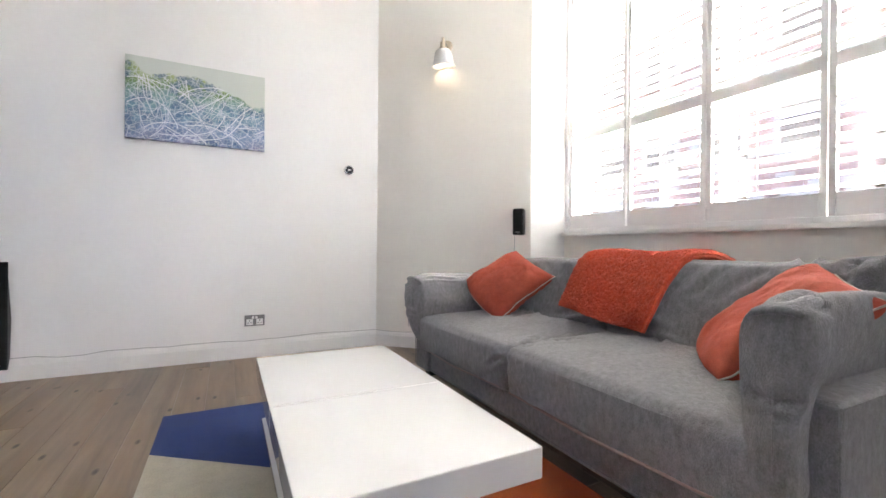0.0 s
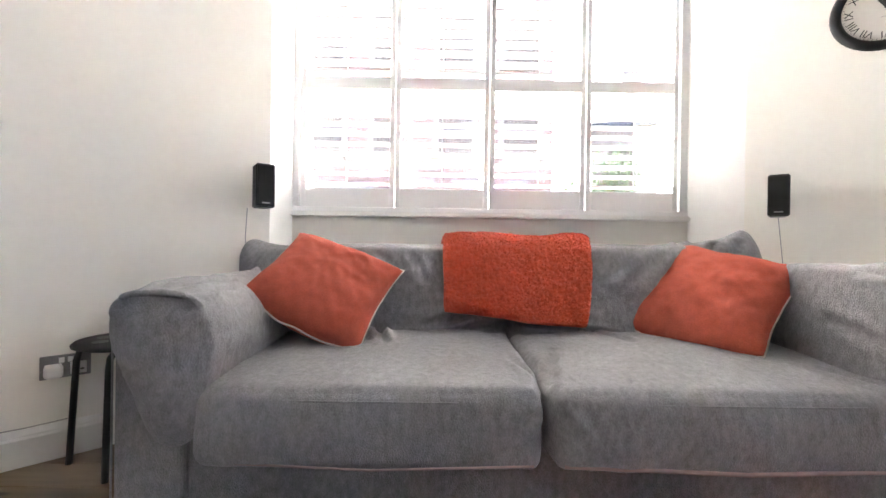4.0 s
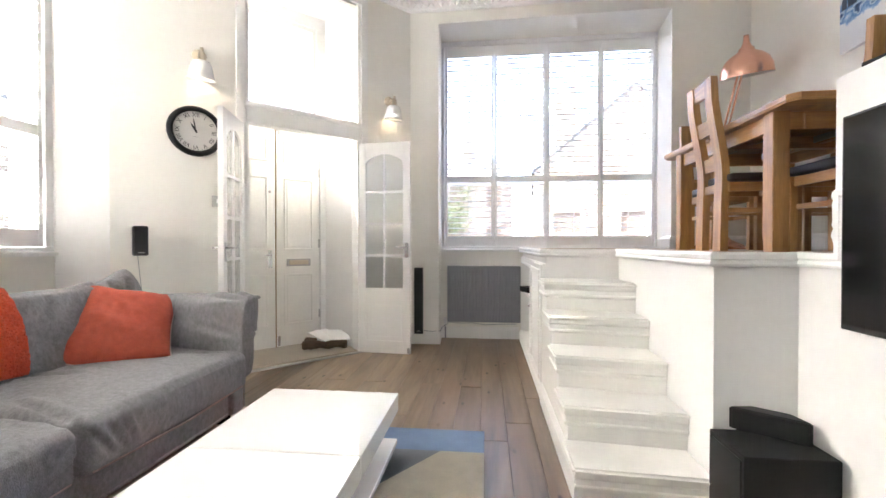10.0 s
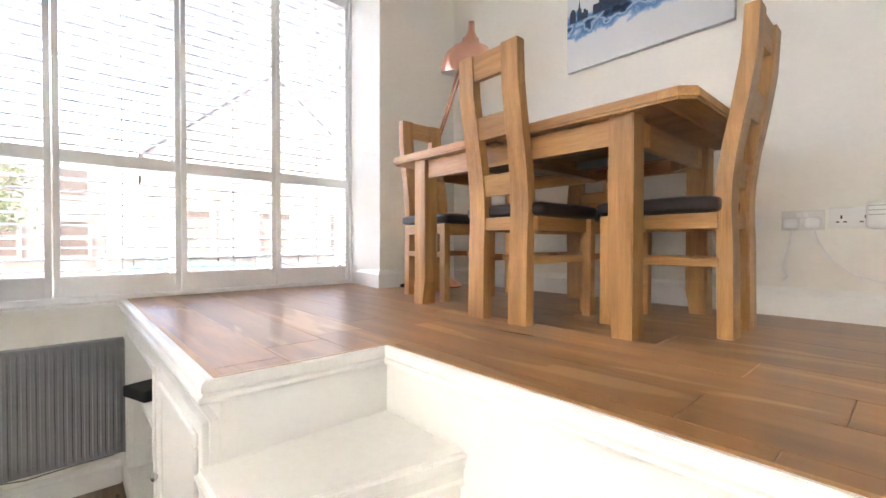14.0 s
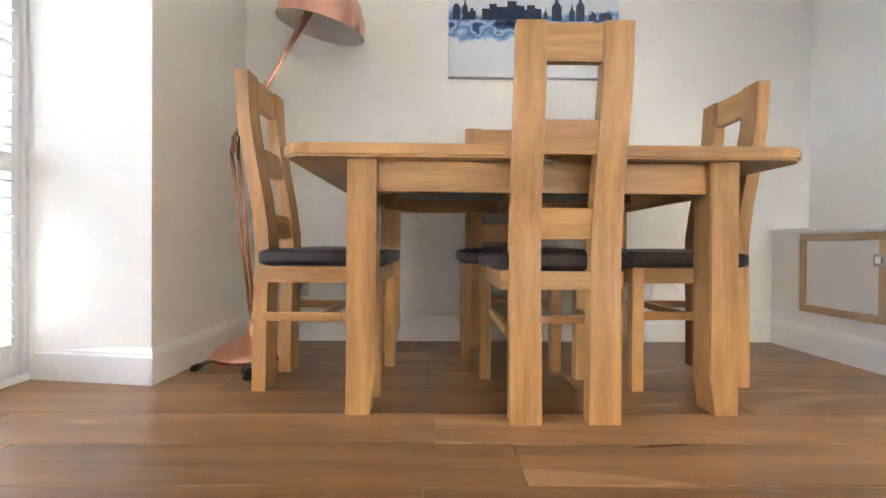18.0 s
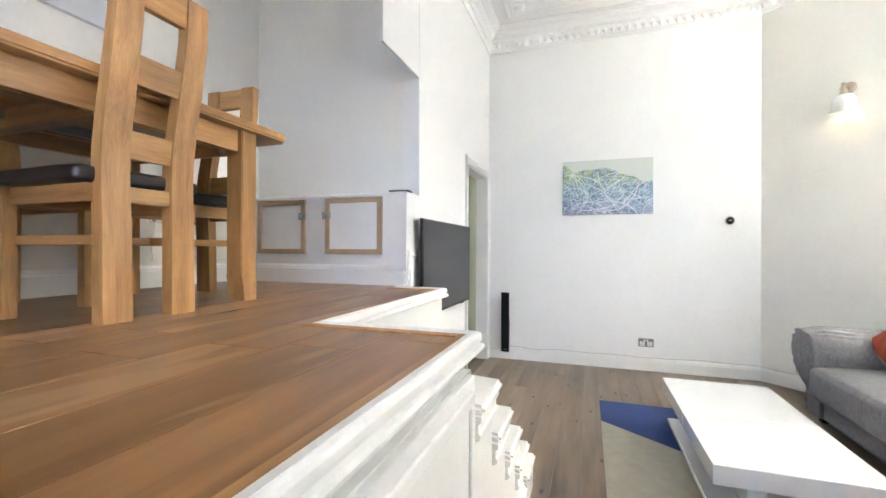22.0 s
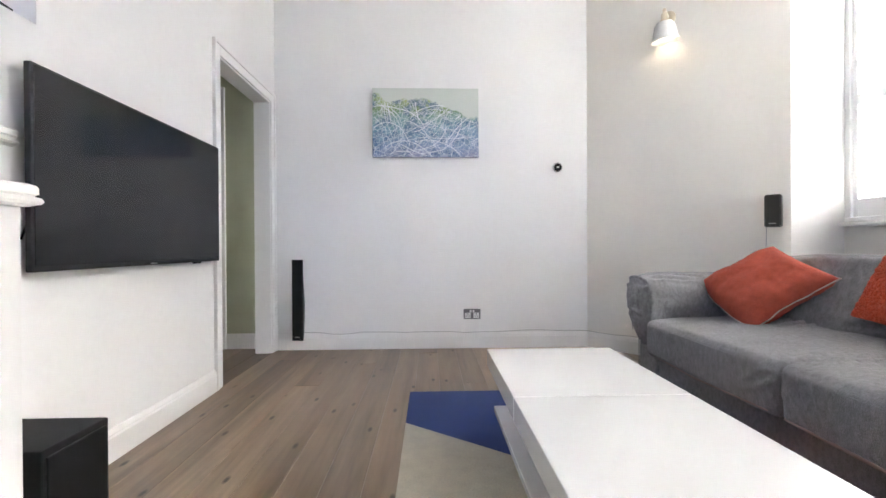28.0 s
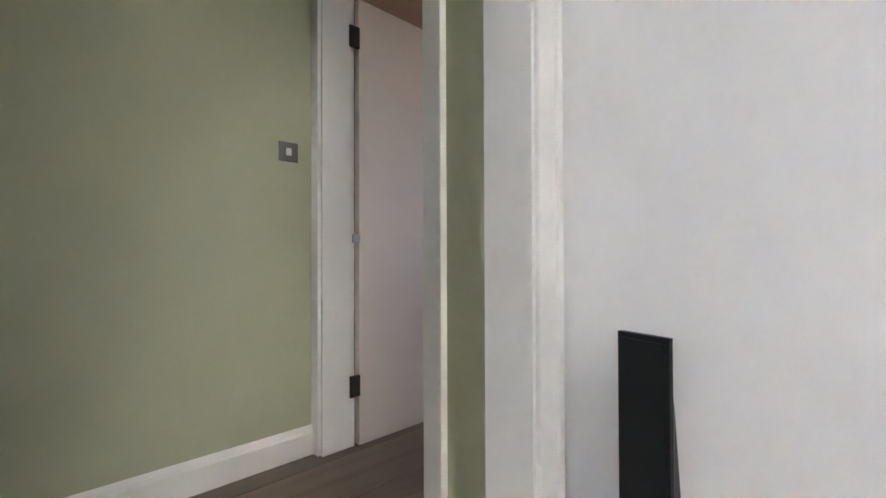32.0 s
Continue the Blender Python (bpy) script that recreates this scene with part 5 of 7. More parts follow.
def throw_pillow(name, top, right, bottom, left, label, seed):
    """A square feather cushion with piping, slumped between its four corners."""
    c = [Vector(p) for p in (top, right, bottom, left)]
    mid = sum(c, Vector()) / 4
    nrm = (c[1] - c[3]).cross(c[2] - c[0]).normalized()
    root = thing(name, Matrix.Translation(mid), label, "cushion", "coral cushions on the sofa")
    n = 44
    bm = bmesh.new()
    grid = {}
    for side in (-1, 1):
        for i in range(n + 1):
            for j in range(n + 1):
                a, b = i / n, j / n
                rim = i in (0, n) or j in (0, n)
                if rim and side == 1:
                    grid[side, i, j] = grid[-1, i, j]
                    continue
                sa, sb = 2 * a - 1, 2 * b - 1
                # edges draw in between the pointed corners
                a2 = 0.5 + sa / 2 * (1 - 0.085 * (1 - sb * sb))
                b2 = 0.5 + sb / 2 * (1 - (0.085 if sb < 0 else -0.14) * (1 - sa * sa))
                p = c[0].lerp(c[1], a2).lerp(c[3].lerp(c[2], a2), b2) - mid
                h = 0.088 * ((1 - sa ** 4) * (1 - sb ** 4)) ** 0.62
                q = Vector((sa * 2.2 + seed, sb * 2.2, side))
                w = 0.014 * noise.noise(q) - 0.007 * abs(noise.noise(Vector((sa * 3.2 - sb * 3.0 + seed, sa + sb, side)))) + 0.005 * noise.noise(q * 3.5)
                w *= (1 - sa ** 6) * (1 - sb ** 6)
                edge = 0.012 * noise.noise(Vector((sa * 3 + seed, sb * 3, 9)))
                grid[side, i, j] = bm.verts.new(p + nrm * (side * h + w + (edge if rim else 0)))
    for side in (-1, 1):
        for i in range(n):
            for j in range(n):
                bm.faces.new([grid[side, i, j], grid[side, i + 1, j], grid[side, i + 1, j + 1], grid[side, i, j + 1]])
    rim = [grid[1, i, 0].co.copy() for i in range(n)] + [grid[1, n, j].co.copy() for j in range(n)] + [grid[1, n - i, n].co.copy() for i in range(n)] + [grid[1, 0, n - j].co.copy() for j in range(n)]
    bmesh.ops.recalc_face_normals(bm, faces=bm.faces[:])
    lines = []
    for k, at_corner in enumerate(c):
        p = at_corner - mid
        along = (c[(k + 1) % 4] - at_corner).normalized()
        back = (c[k - 1] - at_corner).normalized()
        for q, (u, w) in enumerate(((0.17, 0.05), (0.11, 0.13), (0.05, 0.20))):
            if (k + q + int(seed)) % 3:
                a = p + along * 0.03 + back * 0.03 + nrm * 0.035
                lines.append((a, a + along * u + back * w + nrm * 0.035, 0.0062, 0.011))
    creases(bm, lines)
    part("cover", bm, CORAL, root, smooth=True)
    part("piping", tube(bmesh.new(), rim, 0.0034, 6, True), PIPING, root, "pale cream piping", True)
    return root


throw_pillow("cushion", (2.500, 2.900, 0.862), (2.452, 2.447, 0.708), (2.130, 2.570, 0.445), (2.118, 2.975, 0.652), "coral linen cushion with pale piping, leaning on the sofa back", 1.3)
throw_pillow("cushion", (2.610, 1.205, 0.838), (2.247, 0.925, 0.742), (2.045, 1.252, 0.470), (2.430, 1.540, 0.502), "coral linen cushion with pale piping, propped beside the arm", 6.1)

# folded fleece throw over the sofa back
throw_path = [(2.862, 0.775), (2.842, 0.805), (2.79, 0.824), (2.70, 0.840), (2.62, 0.842), (2.555, 0.833), (2.502, 0.798), (2.458, 0.738), (2.418, 0.675), (2.386, 0.615), (2.364, 0.572), (2.352, 0.540)]
thr = thing("throw_blanket", pose(2.55, 2.0, 0.53), "folded burnt-orange fleece throw draped over the sofa back", "blanket")


def drape(y0, y1, lift, seed, stop):
    bm = bmesh.new()
    rows = []
    pts = throw_path[:stop]
    dense = []
    for (xa, za), (xb, zb) in zip(pts, pts[1:]):
        dense += [(xa + (xb - xa) * k / 12, za + (zb - za) * k / 12) for k in range(12)]
    dense.append(pts[-1])
    m = 140
    for off in (0.0, 0.018):
        grid = []
        for i, (x, z) in enumerate(dense):
            a, b = dense[max(0, i - 5)], dense[min(len(dense) - 1, i + 5)]
            d = Vector((b[0] - a[0], b[1] - a[1])).normalized()
            nx, nz_ = d.y, -d.x
            if nz_ < 0 and nx > 0:
                nx, nz_ = -nx, -nz_
            t = i / (len(dense) - 1)
            row = []
            for j in range(m + 1):
                q = j / m
                yy = y0 + (y1 - y0) * q + 0.15 * max(0.0, t - 0.42) * (1 - q) - 0.02 * t * q + 0.008 * noise.noise(Vector((t * 4 + seed, q * 3, 0)))
                fold = 0.019 * math.sin(q * 9 + t * 3.0) * t + 0.008 * noise.noise(Vector((q * 6, t * 6, 3.0))) + off * 0.42 * noise.noise(Vector((q * 48, t * 48, seed)))
                end = 1.0 if 0 < j < m else 0.4
                o = lift + off * end + fold
                droop = (0.06 * (q - 0.5) + 0.006 * math.sin(q * 8.0 + 1.0)) * t ** 3
                row.append(bm.verts.new((x - nx * -o - 2.552, yy - 2.0, z + nz_ * o + droop - 0.548)))
            grid.append(row)
        rows.append(grid)
    for grid in rows:
        for a, b in zip(grid, grid[1:]):
            for j in range(m):
                bm.faces.new((a[j], a[j + 1], b[j + 1], b[j]))
    top, low = rows[1], rows[0]
    for i in range(len(top) - 1):
        for j in (0, m):
            bm.faces.new((top[i][j], top[i + 1][j], low[i + 1][j], low[i][j]))
    for i in (0, -1):
        for j in range(m):
            bm.faces.new((top[i][j], top[i][j + 1], low[i][j + 1], low[i][j]))
    return bm


part("lower_fold", drape(1.650, 2.296, 0.014, 1.0, len(throw_path)), FLEECE, thr, smooth=True)
upper = part("upper_fold", drape(1.646, 2.292, 0.031, 4.0, len(throw_path)), FLEECE, thr, smooth=True)

# shaggy pile standing off the throw
random.seed(14)
verts, faces = [], []
for poly in upper.data.polygons:
    for k in range(1):
        c, nrm = poly.center, poly.normal
        lean = (nrm + Vector((random.gauss(0, 0.4), random.gauss(0, 0.4), random.gauss(0, 0.4) - 0.2))).normalized()
        wide = lean.cross(Vector((random.gauss(0, 1), random.gauss(0, 1), random.gauss(0, 1)))).normalized() * random.uniform(0.0016, 0.0030)
        ln = random.uniform(0.002, 0.0045)
        i = len(verts)
        tip = c + lean * ln
        mid = c + lean * ln * 0.55 + nrm * 0.0015
        verts += [tuple(c - wide), tuple(c + wide), tuple(mid + wide * 0.9), tuple(mid - wide * 0.9), tuple(tip)]
        faces += [(i, i + 1, i + 2, i + 3), (i + 3, i + 2, i + 4)]
me = bpy.data.meshes.new("nap")
me.from_pydata(verts, [], faces)
me.materials.append(FLEECE)
pile = new("nap", me)
pile.parent = thr
pile["kind"] = "stuff"

# ---- coffee table ----
table = thing("coffee_table", pose(1.11, 1.99, 0.014), "white high-gloss coffee table on a low pedestal base", "coffee table")
part("top", solid(-0.313, 0.313, -0.643, -0.0375, 0.252, 0.338, bevel=0.004), LACQUER, table)
part("top", solid(-0.313, 0.313, -0.0345, 0.643, 0.252, 0.338, bevel=0.004), LACQUER, table)
part("shelf", solid(-0.295, 0.265, -0.70, 0.54, 0.064, 0.092, bevel=0.004), LACQUER, table)
part("pedestal", solid(-0.152, -0.080, -0.52, -0.10, 0.092, 0.252, bevel=0.004), LACQUER, table)
part("pedestal", solid(-0.06, 0.01, -0.02, 0.42, 0.092, 0.252, bevel=0.004), LACQUER, table)
part("plinth", solid(-0.215, 0.165, -0.668, 0.45, 0.0, 0.064, bevel=0.003), LACQUER, table)

# ---- rug ----
rug = thing("rug", pose(1.12, 1.98, 0.0), "tufted wool rug in navy, cream, grey, pale blue and orange", "rug")


def wool(name, color):
    return material(name, color, 0.95, spread=0.16, scale=14, fine=170, bump=0.9, bump_scale=190, sheen=0.05)


RX0, RX1, RY0, RY1 = 0.39, 1.845, 0.958, 3.01
patches = (("navy_block", (0.016, 0.042, 0.18), [(RX0, 2.57), (0.84, 2.235), (1.31, 2.235), (1.31, RY1), (RX0, RY1)]),
           ("cream_block", (0.50, 0.46, 0.36), [(RX0, 1.205), (0.61, 1.205), (0.87, 1.56), (0.84, 2.235), (RX0, 2.57)]),
           ("grey_block", (0.155, 0.165, 0.185), [(0.61, 1.205), (1.31, 1.205), (1.31, 2.235), (0.84, 2.235), (0.87, 1.56)]),
           ("pale_blue_block", (0.135, 0.205, 0.33), [(RX0, RY0), (1.335, RY0), (1.31, 1.205), (RX0, 1.205)]),
           ("orange_block", (0.54, 0.115, 0.022), [(1.335, RY0), (RX1, RY0), (RX1, 2.45), (1.31, 1.86), (1.31, 1.205)]),
           ("slate_block", (0.12, 0.125, 0.14), [(1.31, 1.86), (RX1, 2.45), (RX1, RY1), (1.31, RY1)]))
for nm, col, pts in patches:
    bm = bmesh.new()
    prism(bm, [(x - 1.12, y - 1.98) for x, y in pts], 0.001, 0.013)
    part(nm, bm, wool(nm + "_wool", col), rug)

# ---- television ----
tv = thing("television", pose(TV_X, 2.455, 0.795), "large black flat-screen television hung on the wall, switched off", "television")
part("bezel", solid(0.044, 0.068, -0.58, 0.594, 0.0, 0.665, bevel=0.004), BLACK, tv)
part("screen", solid(0.066, 0.0695, -0.571, 0.585, 0.018, 0.656), SCREEN, tv)
part("back_case", solid(0.008, 0.044, -0.46, 0.46, 0.06, 0.56, bevel=0.012), BLACK_MATT, tv)
part("sensor", solid(0.05, 0.066, 0.34, 0.40, -0.008, 0.001, bevel=0.002), BLACK, tv)
part("mount", solid(0.0, 0.01, -0.2, 0.2, 0.15, 0.45), STEEL, tv)
part("logo_mark", solid(0.0693, 0.0702, -0.022, 0.022, 0.0045, 0.0095), STEEL, tv)


# ---- loudspeakers ----
def satellite(x, y, turn, label):
    root = thing("satellite_speaker", pose(x, y, 0.985, 0, 0, turn), label, "loudspeaker", "surround loudspeakers")
    bm = bmesh.new()
    prism(bm, [(-0.044, 0.045), (0.044, 0.045), (0.034, -0.055), (-0.034, -0.055)][::-1], 0, 0.205)
    bmesh.ops.bevel(bm, geom=bm.edges[:], offset=0.006, segments=2, affect="EDGES")
    part("cabinet", bm, BLACK, root)
    part("grille", solid(-0.038, 0.038, 0.043, 0.051, 0.008, 0.197, bevel=0.004), BLACK_MATT, root)
    part("badge", solid(-0.018, 0.018, 0.0505, 0.0522, 0.018, 0.024), STEEL, root)
    part("bracket", solid(-0.02, 0.02, -0.10, -0.050, 0.08, 0.13, bevel=0.004), BLACK, root)
    return root


satellite(2.715, 3.150, 135 - 6, "small black speaker on a wall bracket by the window")
satellite(2.775, 0.63, 45 + 8, "small black speaker on a wall bracket near the clock")


def tower(x, y, z, turn, h):
    root = thing("tower_speaker", pose(x, y, z, 0, 0, turn), "slim black column speaker fixed low on the wall", "loudspeaker", "column loudspeakers")
    bm = bmesh.new()
    # a flat front; the body behind it swells at mid-height and thins out at both ends
    rings = []
    for f, deep, half in ((0.0, 0.045, 0.030), (0.10, 0.062, 0.030), (0.45, 0.078, 0.027), (0.80, 0.052, 0.027), (0.97, 0.020, 0.034), (1.0, 0.012, 0.040)):
        rings.append([bm.verts.new((x, y, h * f)) for x, y in ((-0.047, 0.0), (0.047, 0.0), (0.047, 0.010), (half, deep), (-half, deep), (-0.047, 0.010))])
    for a, b in zip(rings, rings[1:]):
        for k in range(6):
            bm.faces.new((a[k], a[(k + 1) % 6], b[(k + 1) % 6], b[k]))
    bm.faces.new(rings[0][::-1])
    bm.faces.new(rings[-1])
    part("cabinet", bm, BLACK, root)
    part("grille", solid(-0.041, 0.041, -0.004, 0.001, 0.02, h - 0.01), BLACK_MATT, root)
    part("badge", solid(-0.018, 0.018, -0.0052, -0.0038, 0.028, 0.034), STEEL, root)
    return root


tower(-0.59, 4.045, 0.095, -10, 0.672)
tower(1.088, -1.045, 0.125, 180, 0.695)

sub = thing("subwoofer", pose(-0.625, 1.724, 0), "black vinyl subwoofer cube in the corner beneath the television", "subwoofer")
part("cabinet", solid(-0.15, 0.15, -0.112, 0.112, 0.018, 0.354, bevel=0.004), BLACK_MATT, sub)
part("grille", solid(0.1485, 0.156, -0.10, 0.10, 0.04, 0.335, bevel=0.003), BLACK, sub)
for sx in (-1, 1):
    for sy in (-1, 1):
        part("foot", lathe(bmesh.new(), [(0.0, 0), (0.018, 0), (0.018, 0.02), (0, 0.02)], 12, Matrix.Translation((sx * 0.12, sy * 0.085, 0))), BLACK, sub)
cs = thing("centre_speaker", pose(-0.662, 1.660, 0.3545, 0, 0, 143), "black wedge-shaped centre speaker lying on the subwoofer", "loudspeaker")
bm = bmesh.new()
prism(bm, [(-0.124, -0.032), (-0.06, 0.030), (0.06, 0.030), (0.124, -0.032)][::-1], 0.006, 0.088)
bmesh.ops.bevel(bm, geom=bm.edges[:], offset=0.004, segments=2, affect="EDGES")
part("cabinet", bm, BLACK, cs)
part("grille", solid(-0.112, 0.112, -0.037, -0.030, 0.014, 0.080, bevel=0.003), BLACK_MATT, cs)
for x in (-0.08, 0.08):
    part("foot", solid(x - 0.02, x + 0.02, -0.02, 0.01, 0.0, 0.007), BLACK_MATT, cs)


# ---- wall lamps ----
def wall_lamp(x, y, z, turn):
    """Local: +y points into the room."""
    root = thing("wall_lamp", pose(x, y, z, 0, 0, turn), "wall lamp with a white bell shade and brass arm, lit", "wall lamp", "wall lamps")
    part("back_plate", lathe(bmesh.new(), [(0.0, 0.0), (0.05, 0.0), (0.05, 0.012), (0.044, 0.02), (0.012, 0.024), (0.0, 0.024)], 28, Matrix.Rotation(radians(-90), 4, "X")), BRASS, root, smooth=True)
    part("arm", tube(bmesh.new(), [(0, 0.015, 0), (0, 0.07, 0.004), (0, 0.105, 0.0)], 0.009, 10), BRASS, root, smooth=True)
    part("knuckle", lathe(bmesh.new(), [(0.0, 0.03), (0.012, 0.028), (0.014, 0.015), (0.012, -0.005), (0.024, -0.012), (0.026, -0.055), (0.032, -0.062), (0.032, -0.072), (0.0, -0.075)], 20, Matrix.Translation((0, 0.112, 0.0))), BRASS, root, "brushed brass lamp holder", True)
    m = Matrix.Translation((0, 0.112, -0.066)) @ Matrix.Rotation(radians(-9), 4, "X") @ Matrix.Scale(1.18, 4)
    shade = part("shade", lathe(bmesh.new(), [(0.026, 0.0), (0.045, -0.006), (0.058, -0.025), (0.066, -0.06), (0.072, -0.095), (0.084, -0.12), (0.0815, -0.1205), (0.0695, -0.096), (0.0635, -0.061), (0.0555, -0.028), (0.043, -0.010), (0.026, -0.004)], 32, m), ENAMEL, root, "white enamel bell shade", True)
    part("bulb", lathe(bmesh.new(), [(0.0, -0.108), (0.018, -0.103), (0.028, -0.088), (0.028, -0.07), (0.016, -0.045), (0.012, -0.01), (0.0, -0.008)], 16, m), BULB, shade, "lit warm bulb", True)
    return root


wall_lamp(2.335, 3.675, 2.595, 135)
wall_lamp(2.592, 0.262, 2.515, 45)
wall_lamp(1.385, -0.945, 2.53, 45)

# ---- clock ----
ck = thing("wall_clock", VM @ pose(0.522, 0.0, 1.932, 90, 0, 0), "round wall clock with black rim and Roman numerals", "clock")
part("rim", lathe(bmesh.new(), [(0.150, 0.0), (0.190, 0.0), (0.193, 0.012), (0.184, 0.034), (0.170, 0.046), (0.158, 0.040), (0.150, 0.022)], 56), BLACK, ck, "black moulded rim", True)
part("dial", lathe(bmesh.new(), [(0.0, 0.016), (0.155, 0.016), (0.155, 0.002), (0.0, 0.002)], 48), material("dial_card", (0.60, 0.585, 0.55), 0.5, spread=0.04, bump=0.0), ck, "cream dial")
INK = material("dial_ink", (0.02, 0.02, 0.022), 0.6, spread=0.05, bump=0.0)
for k, num in enumerate(("XII", "I", "II", "III", "IIII", "V", "VI", "VII", "VIII", "IX", "X", "XI")):
    an = radians(-30 * k)
    text_curve(num, 0.044, Matrix.Rotation(an, 4, "Z") @ Matrix.Translation((0, 0.122, 0.0165)), INK, "numeral", ck, 0.0004)
bm = bmesh.new()
for k in range(60):
    m = Matrix.Rotation(radians(6 * k), 4, "Z")
    ln = 0.008 if k % 5 else 0.011
    vs = [bm.verts.new(m @ Vector(p)) for p in ((-0.0008, 0.148 - ln, 0.0168), (0.0008, 0.148 - ln, 0.0168), (0.0008, 0.148, 0.0168), (-0.0008, 0.148, 0.0168))]
    bm.faces.new(vs)
part("minute_track", bm, INK, ck)
for nm, ln, wd, deg in (("hour_hand", 0.070, 0.0055, 31), ("minute_hand", 0.105, 0.004, 10)):
    part(nm, prism(bmesh.new(), [(-wd, -0.015), (wd, -0.015), (wd * 1.2, ln * 0.6), (0, ln), (-wd * 1.2, ln * 0.6)], 0.019, 0.0205), INK, ck, m=Matrix.Rotation(radians(deg), 4, "Z"))
part("boss", lathe(bmesh.new(), [(0.0, 0.024), (0.008, 0.023), (0.008, 0.018), (0.0, 0.018)], 16), INK, ck)
part("maker_mark", solid(-0.018, 0.018, -0.045, -0.041, 0.0162, 0.0168), STEEL, ck)


# ---- dining set on the platform ----
OX, OY = -1.585, 0.277
dt = thing("dining_table", pose(OX, OY, Z_DECK), "oak extending dining table with thick square legs", "dining table")


def slab(x0, x1, y0, y1, z0, z1, cut):
    """A table leaf with clipped outer corners and eased edges. cut: corner sizes at (x0y0, x1y0, x1y1, x0y1)."""
    a, b, c, d = cut
    pts = [(x0, y0 + a), (x0 + a, y0)] if a else [(x0, y0)]
    pts += [(x1 - b, y0), (x1, y0 + b)] if b else [(x1, y0)]
    pts += [(x1, y1 - c), (x1 - c, y1)] if c else [(x1, y1)]
    pts += [(x0 + d, y1), (x0, y1 - d)] if d else [(x0, y1)]
    bm = prism(bmesh.new(), pts, z0, z1)
    def outer(e):
        p, q = e.verts[0].co, e.verts[1].co
        return abs(p.z - q.z) < 1e-6 and not (abs(p.y - q.y) < 1e-6 and abs(p.y) < 0.7)
    bmesh.ops.bevel(bm, geom=[e for e in bm.edges if outer(e)], offset=0.008, segments=2, affect="EDGES")
    return bm


part("end_board", slab(-0.458, 0.458, -0.778, -0.692, 0.763, 0.803, (0.045, 0.045, 0, 0)), OAK_CROSS, dt)
part("tabletop", slab(-0.458, 0.458, -0.6914, -0.0006, 0.763, 0.803, (0, 0, 0, 0)), OAK_LONG, dt)
part("tabletop", slab(-0.458, 0.458, 0.0006, 0.6754, 0.763, 0.803, (0, 0, 0, 0)), OAK_LONG, dt)
part("end_board", slab(-0.458, 0.458, 0.676, 0.782, 0.763, 0.803, (0, 0, 0.045, 0.045)), OAK_CROSS, dt)
for sx in (-1, 1):
    for sy in (-1, 1):
        bm = bmesh.new()
        w = 0.044
        rows = [(0.0, 0.026), (0.03, 0.029), (0.07, 0.035), (0.12, w), (0.763, w)]
        rings = []
        for z, inner in rows:
            # the foot is cut away on its inner side
            x0, x1 = -w, w
            y0, y1 = (-inner, w) if sy > 0 else (-w, inner)
            rings.append([bm.verts.new((sx * 0.378 + x, sy * 0.545 + y, z)) for x, y in ((x0, y0), (x1, y0), (x1, y1), (x0, y1))])
        for a, b in zip(rings, rings[1:]):
            for k in range(4):
                bm.faces.new((a[k], a[(k + 1) % 4], b[(k + 1) % 4], b[k]))
        bm.faces.new(rings[0][::-1])
        bm.faces.new(rings[-1])
        bmesh.ops.bevel(bm, geom=[e for e in bm.edges if abs(e.verts[0].co.z - e.verts[1].co.z) > 0.05], offset=0.004, segments=2, affect="EDGES")
        part("leg", bm, OAK, dt)
    part("apron", solid(sx * 0.388 - 0.012, sx * 0.388 + 0.012, -0.500, 0.500, 0.668, 0.762, bevel=0.002), OAK_LONG, dt)
    part("apron", solid(-0.333, 0.333, sx * 0.555 - 0.012, sx * 0.555 + 0.012, 0.668, 0.762, bevel=0.002), OAK_CROSS, dt)
    part("runner", solid(sx * 0.22 - 0.02, sx * 0.22 + 0.02, -0.55, 0.55, 0.705, 0.757), OAK_LONG, dt, "dark runner below the top")
    part("slide", solid(sx * 0.18 - 0.006, sx * 0.18 + 0.006, -0.5, 0.5, 0.710, 0.750), STEEL, dt, "steel extension slide")
    for sy in (-1, 1):
        bm = prism(bmesh.new(), [(-0.10, -0.012), (0.10, -0.012), (0.10, 0.012), (-0.10, 0.012)], 0.672, 0.752)
        part("corner_brace", bm, OAK, dt, m=pose(sx * 0.315, sy * 0.495, 0, 0, 0, 45 if sx * sy < 0 else -45))
part("cross_bearer", solid(-0.37, 0.37, -0.03, 0.03, 0.678, 0.752), OAK_CROSS, dt)
part("catch", solid(0.40, 0.458, -0.045, 0.02, 0.752, 0.762, bevel=0.002), CHROME, dt, "small chrome leaf catch")


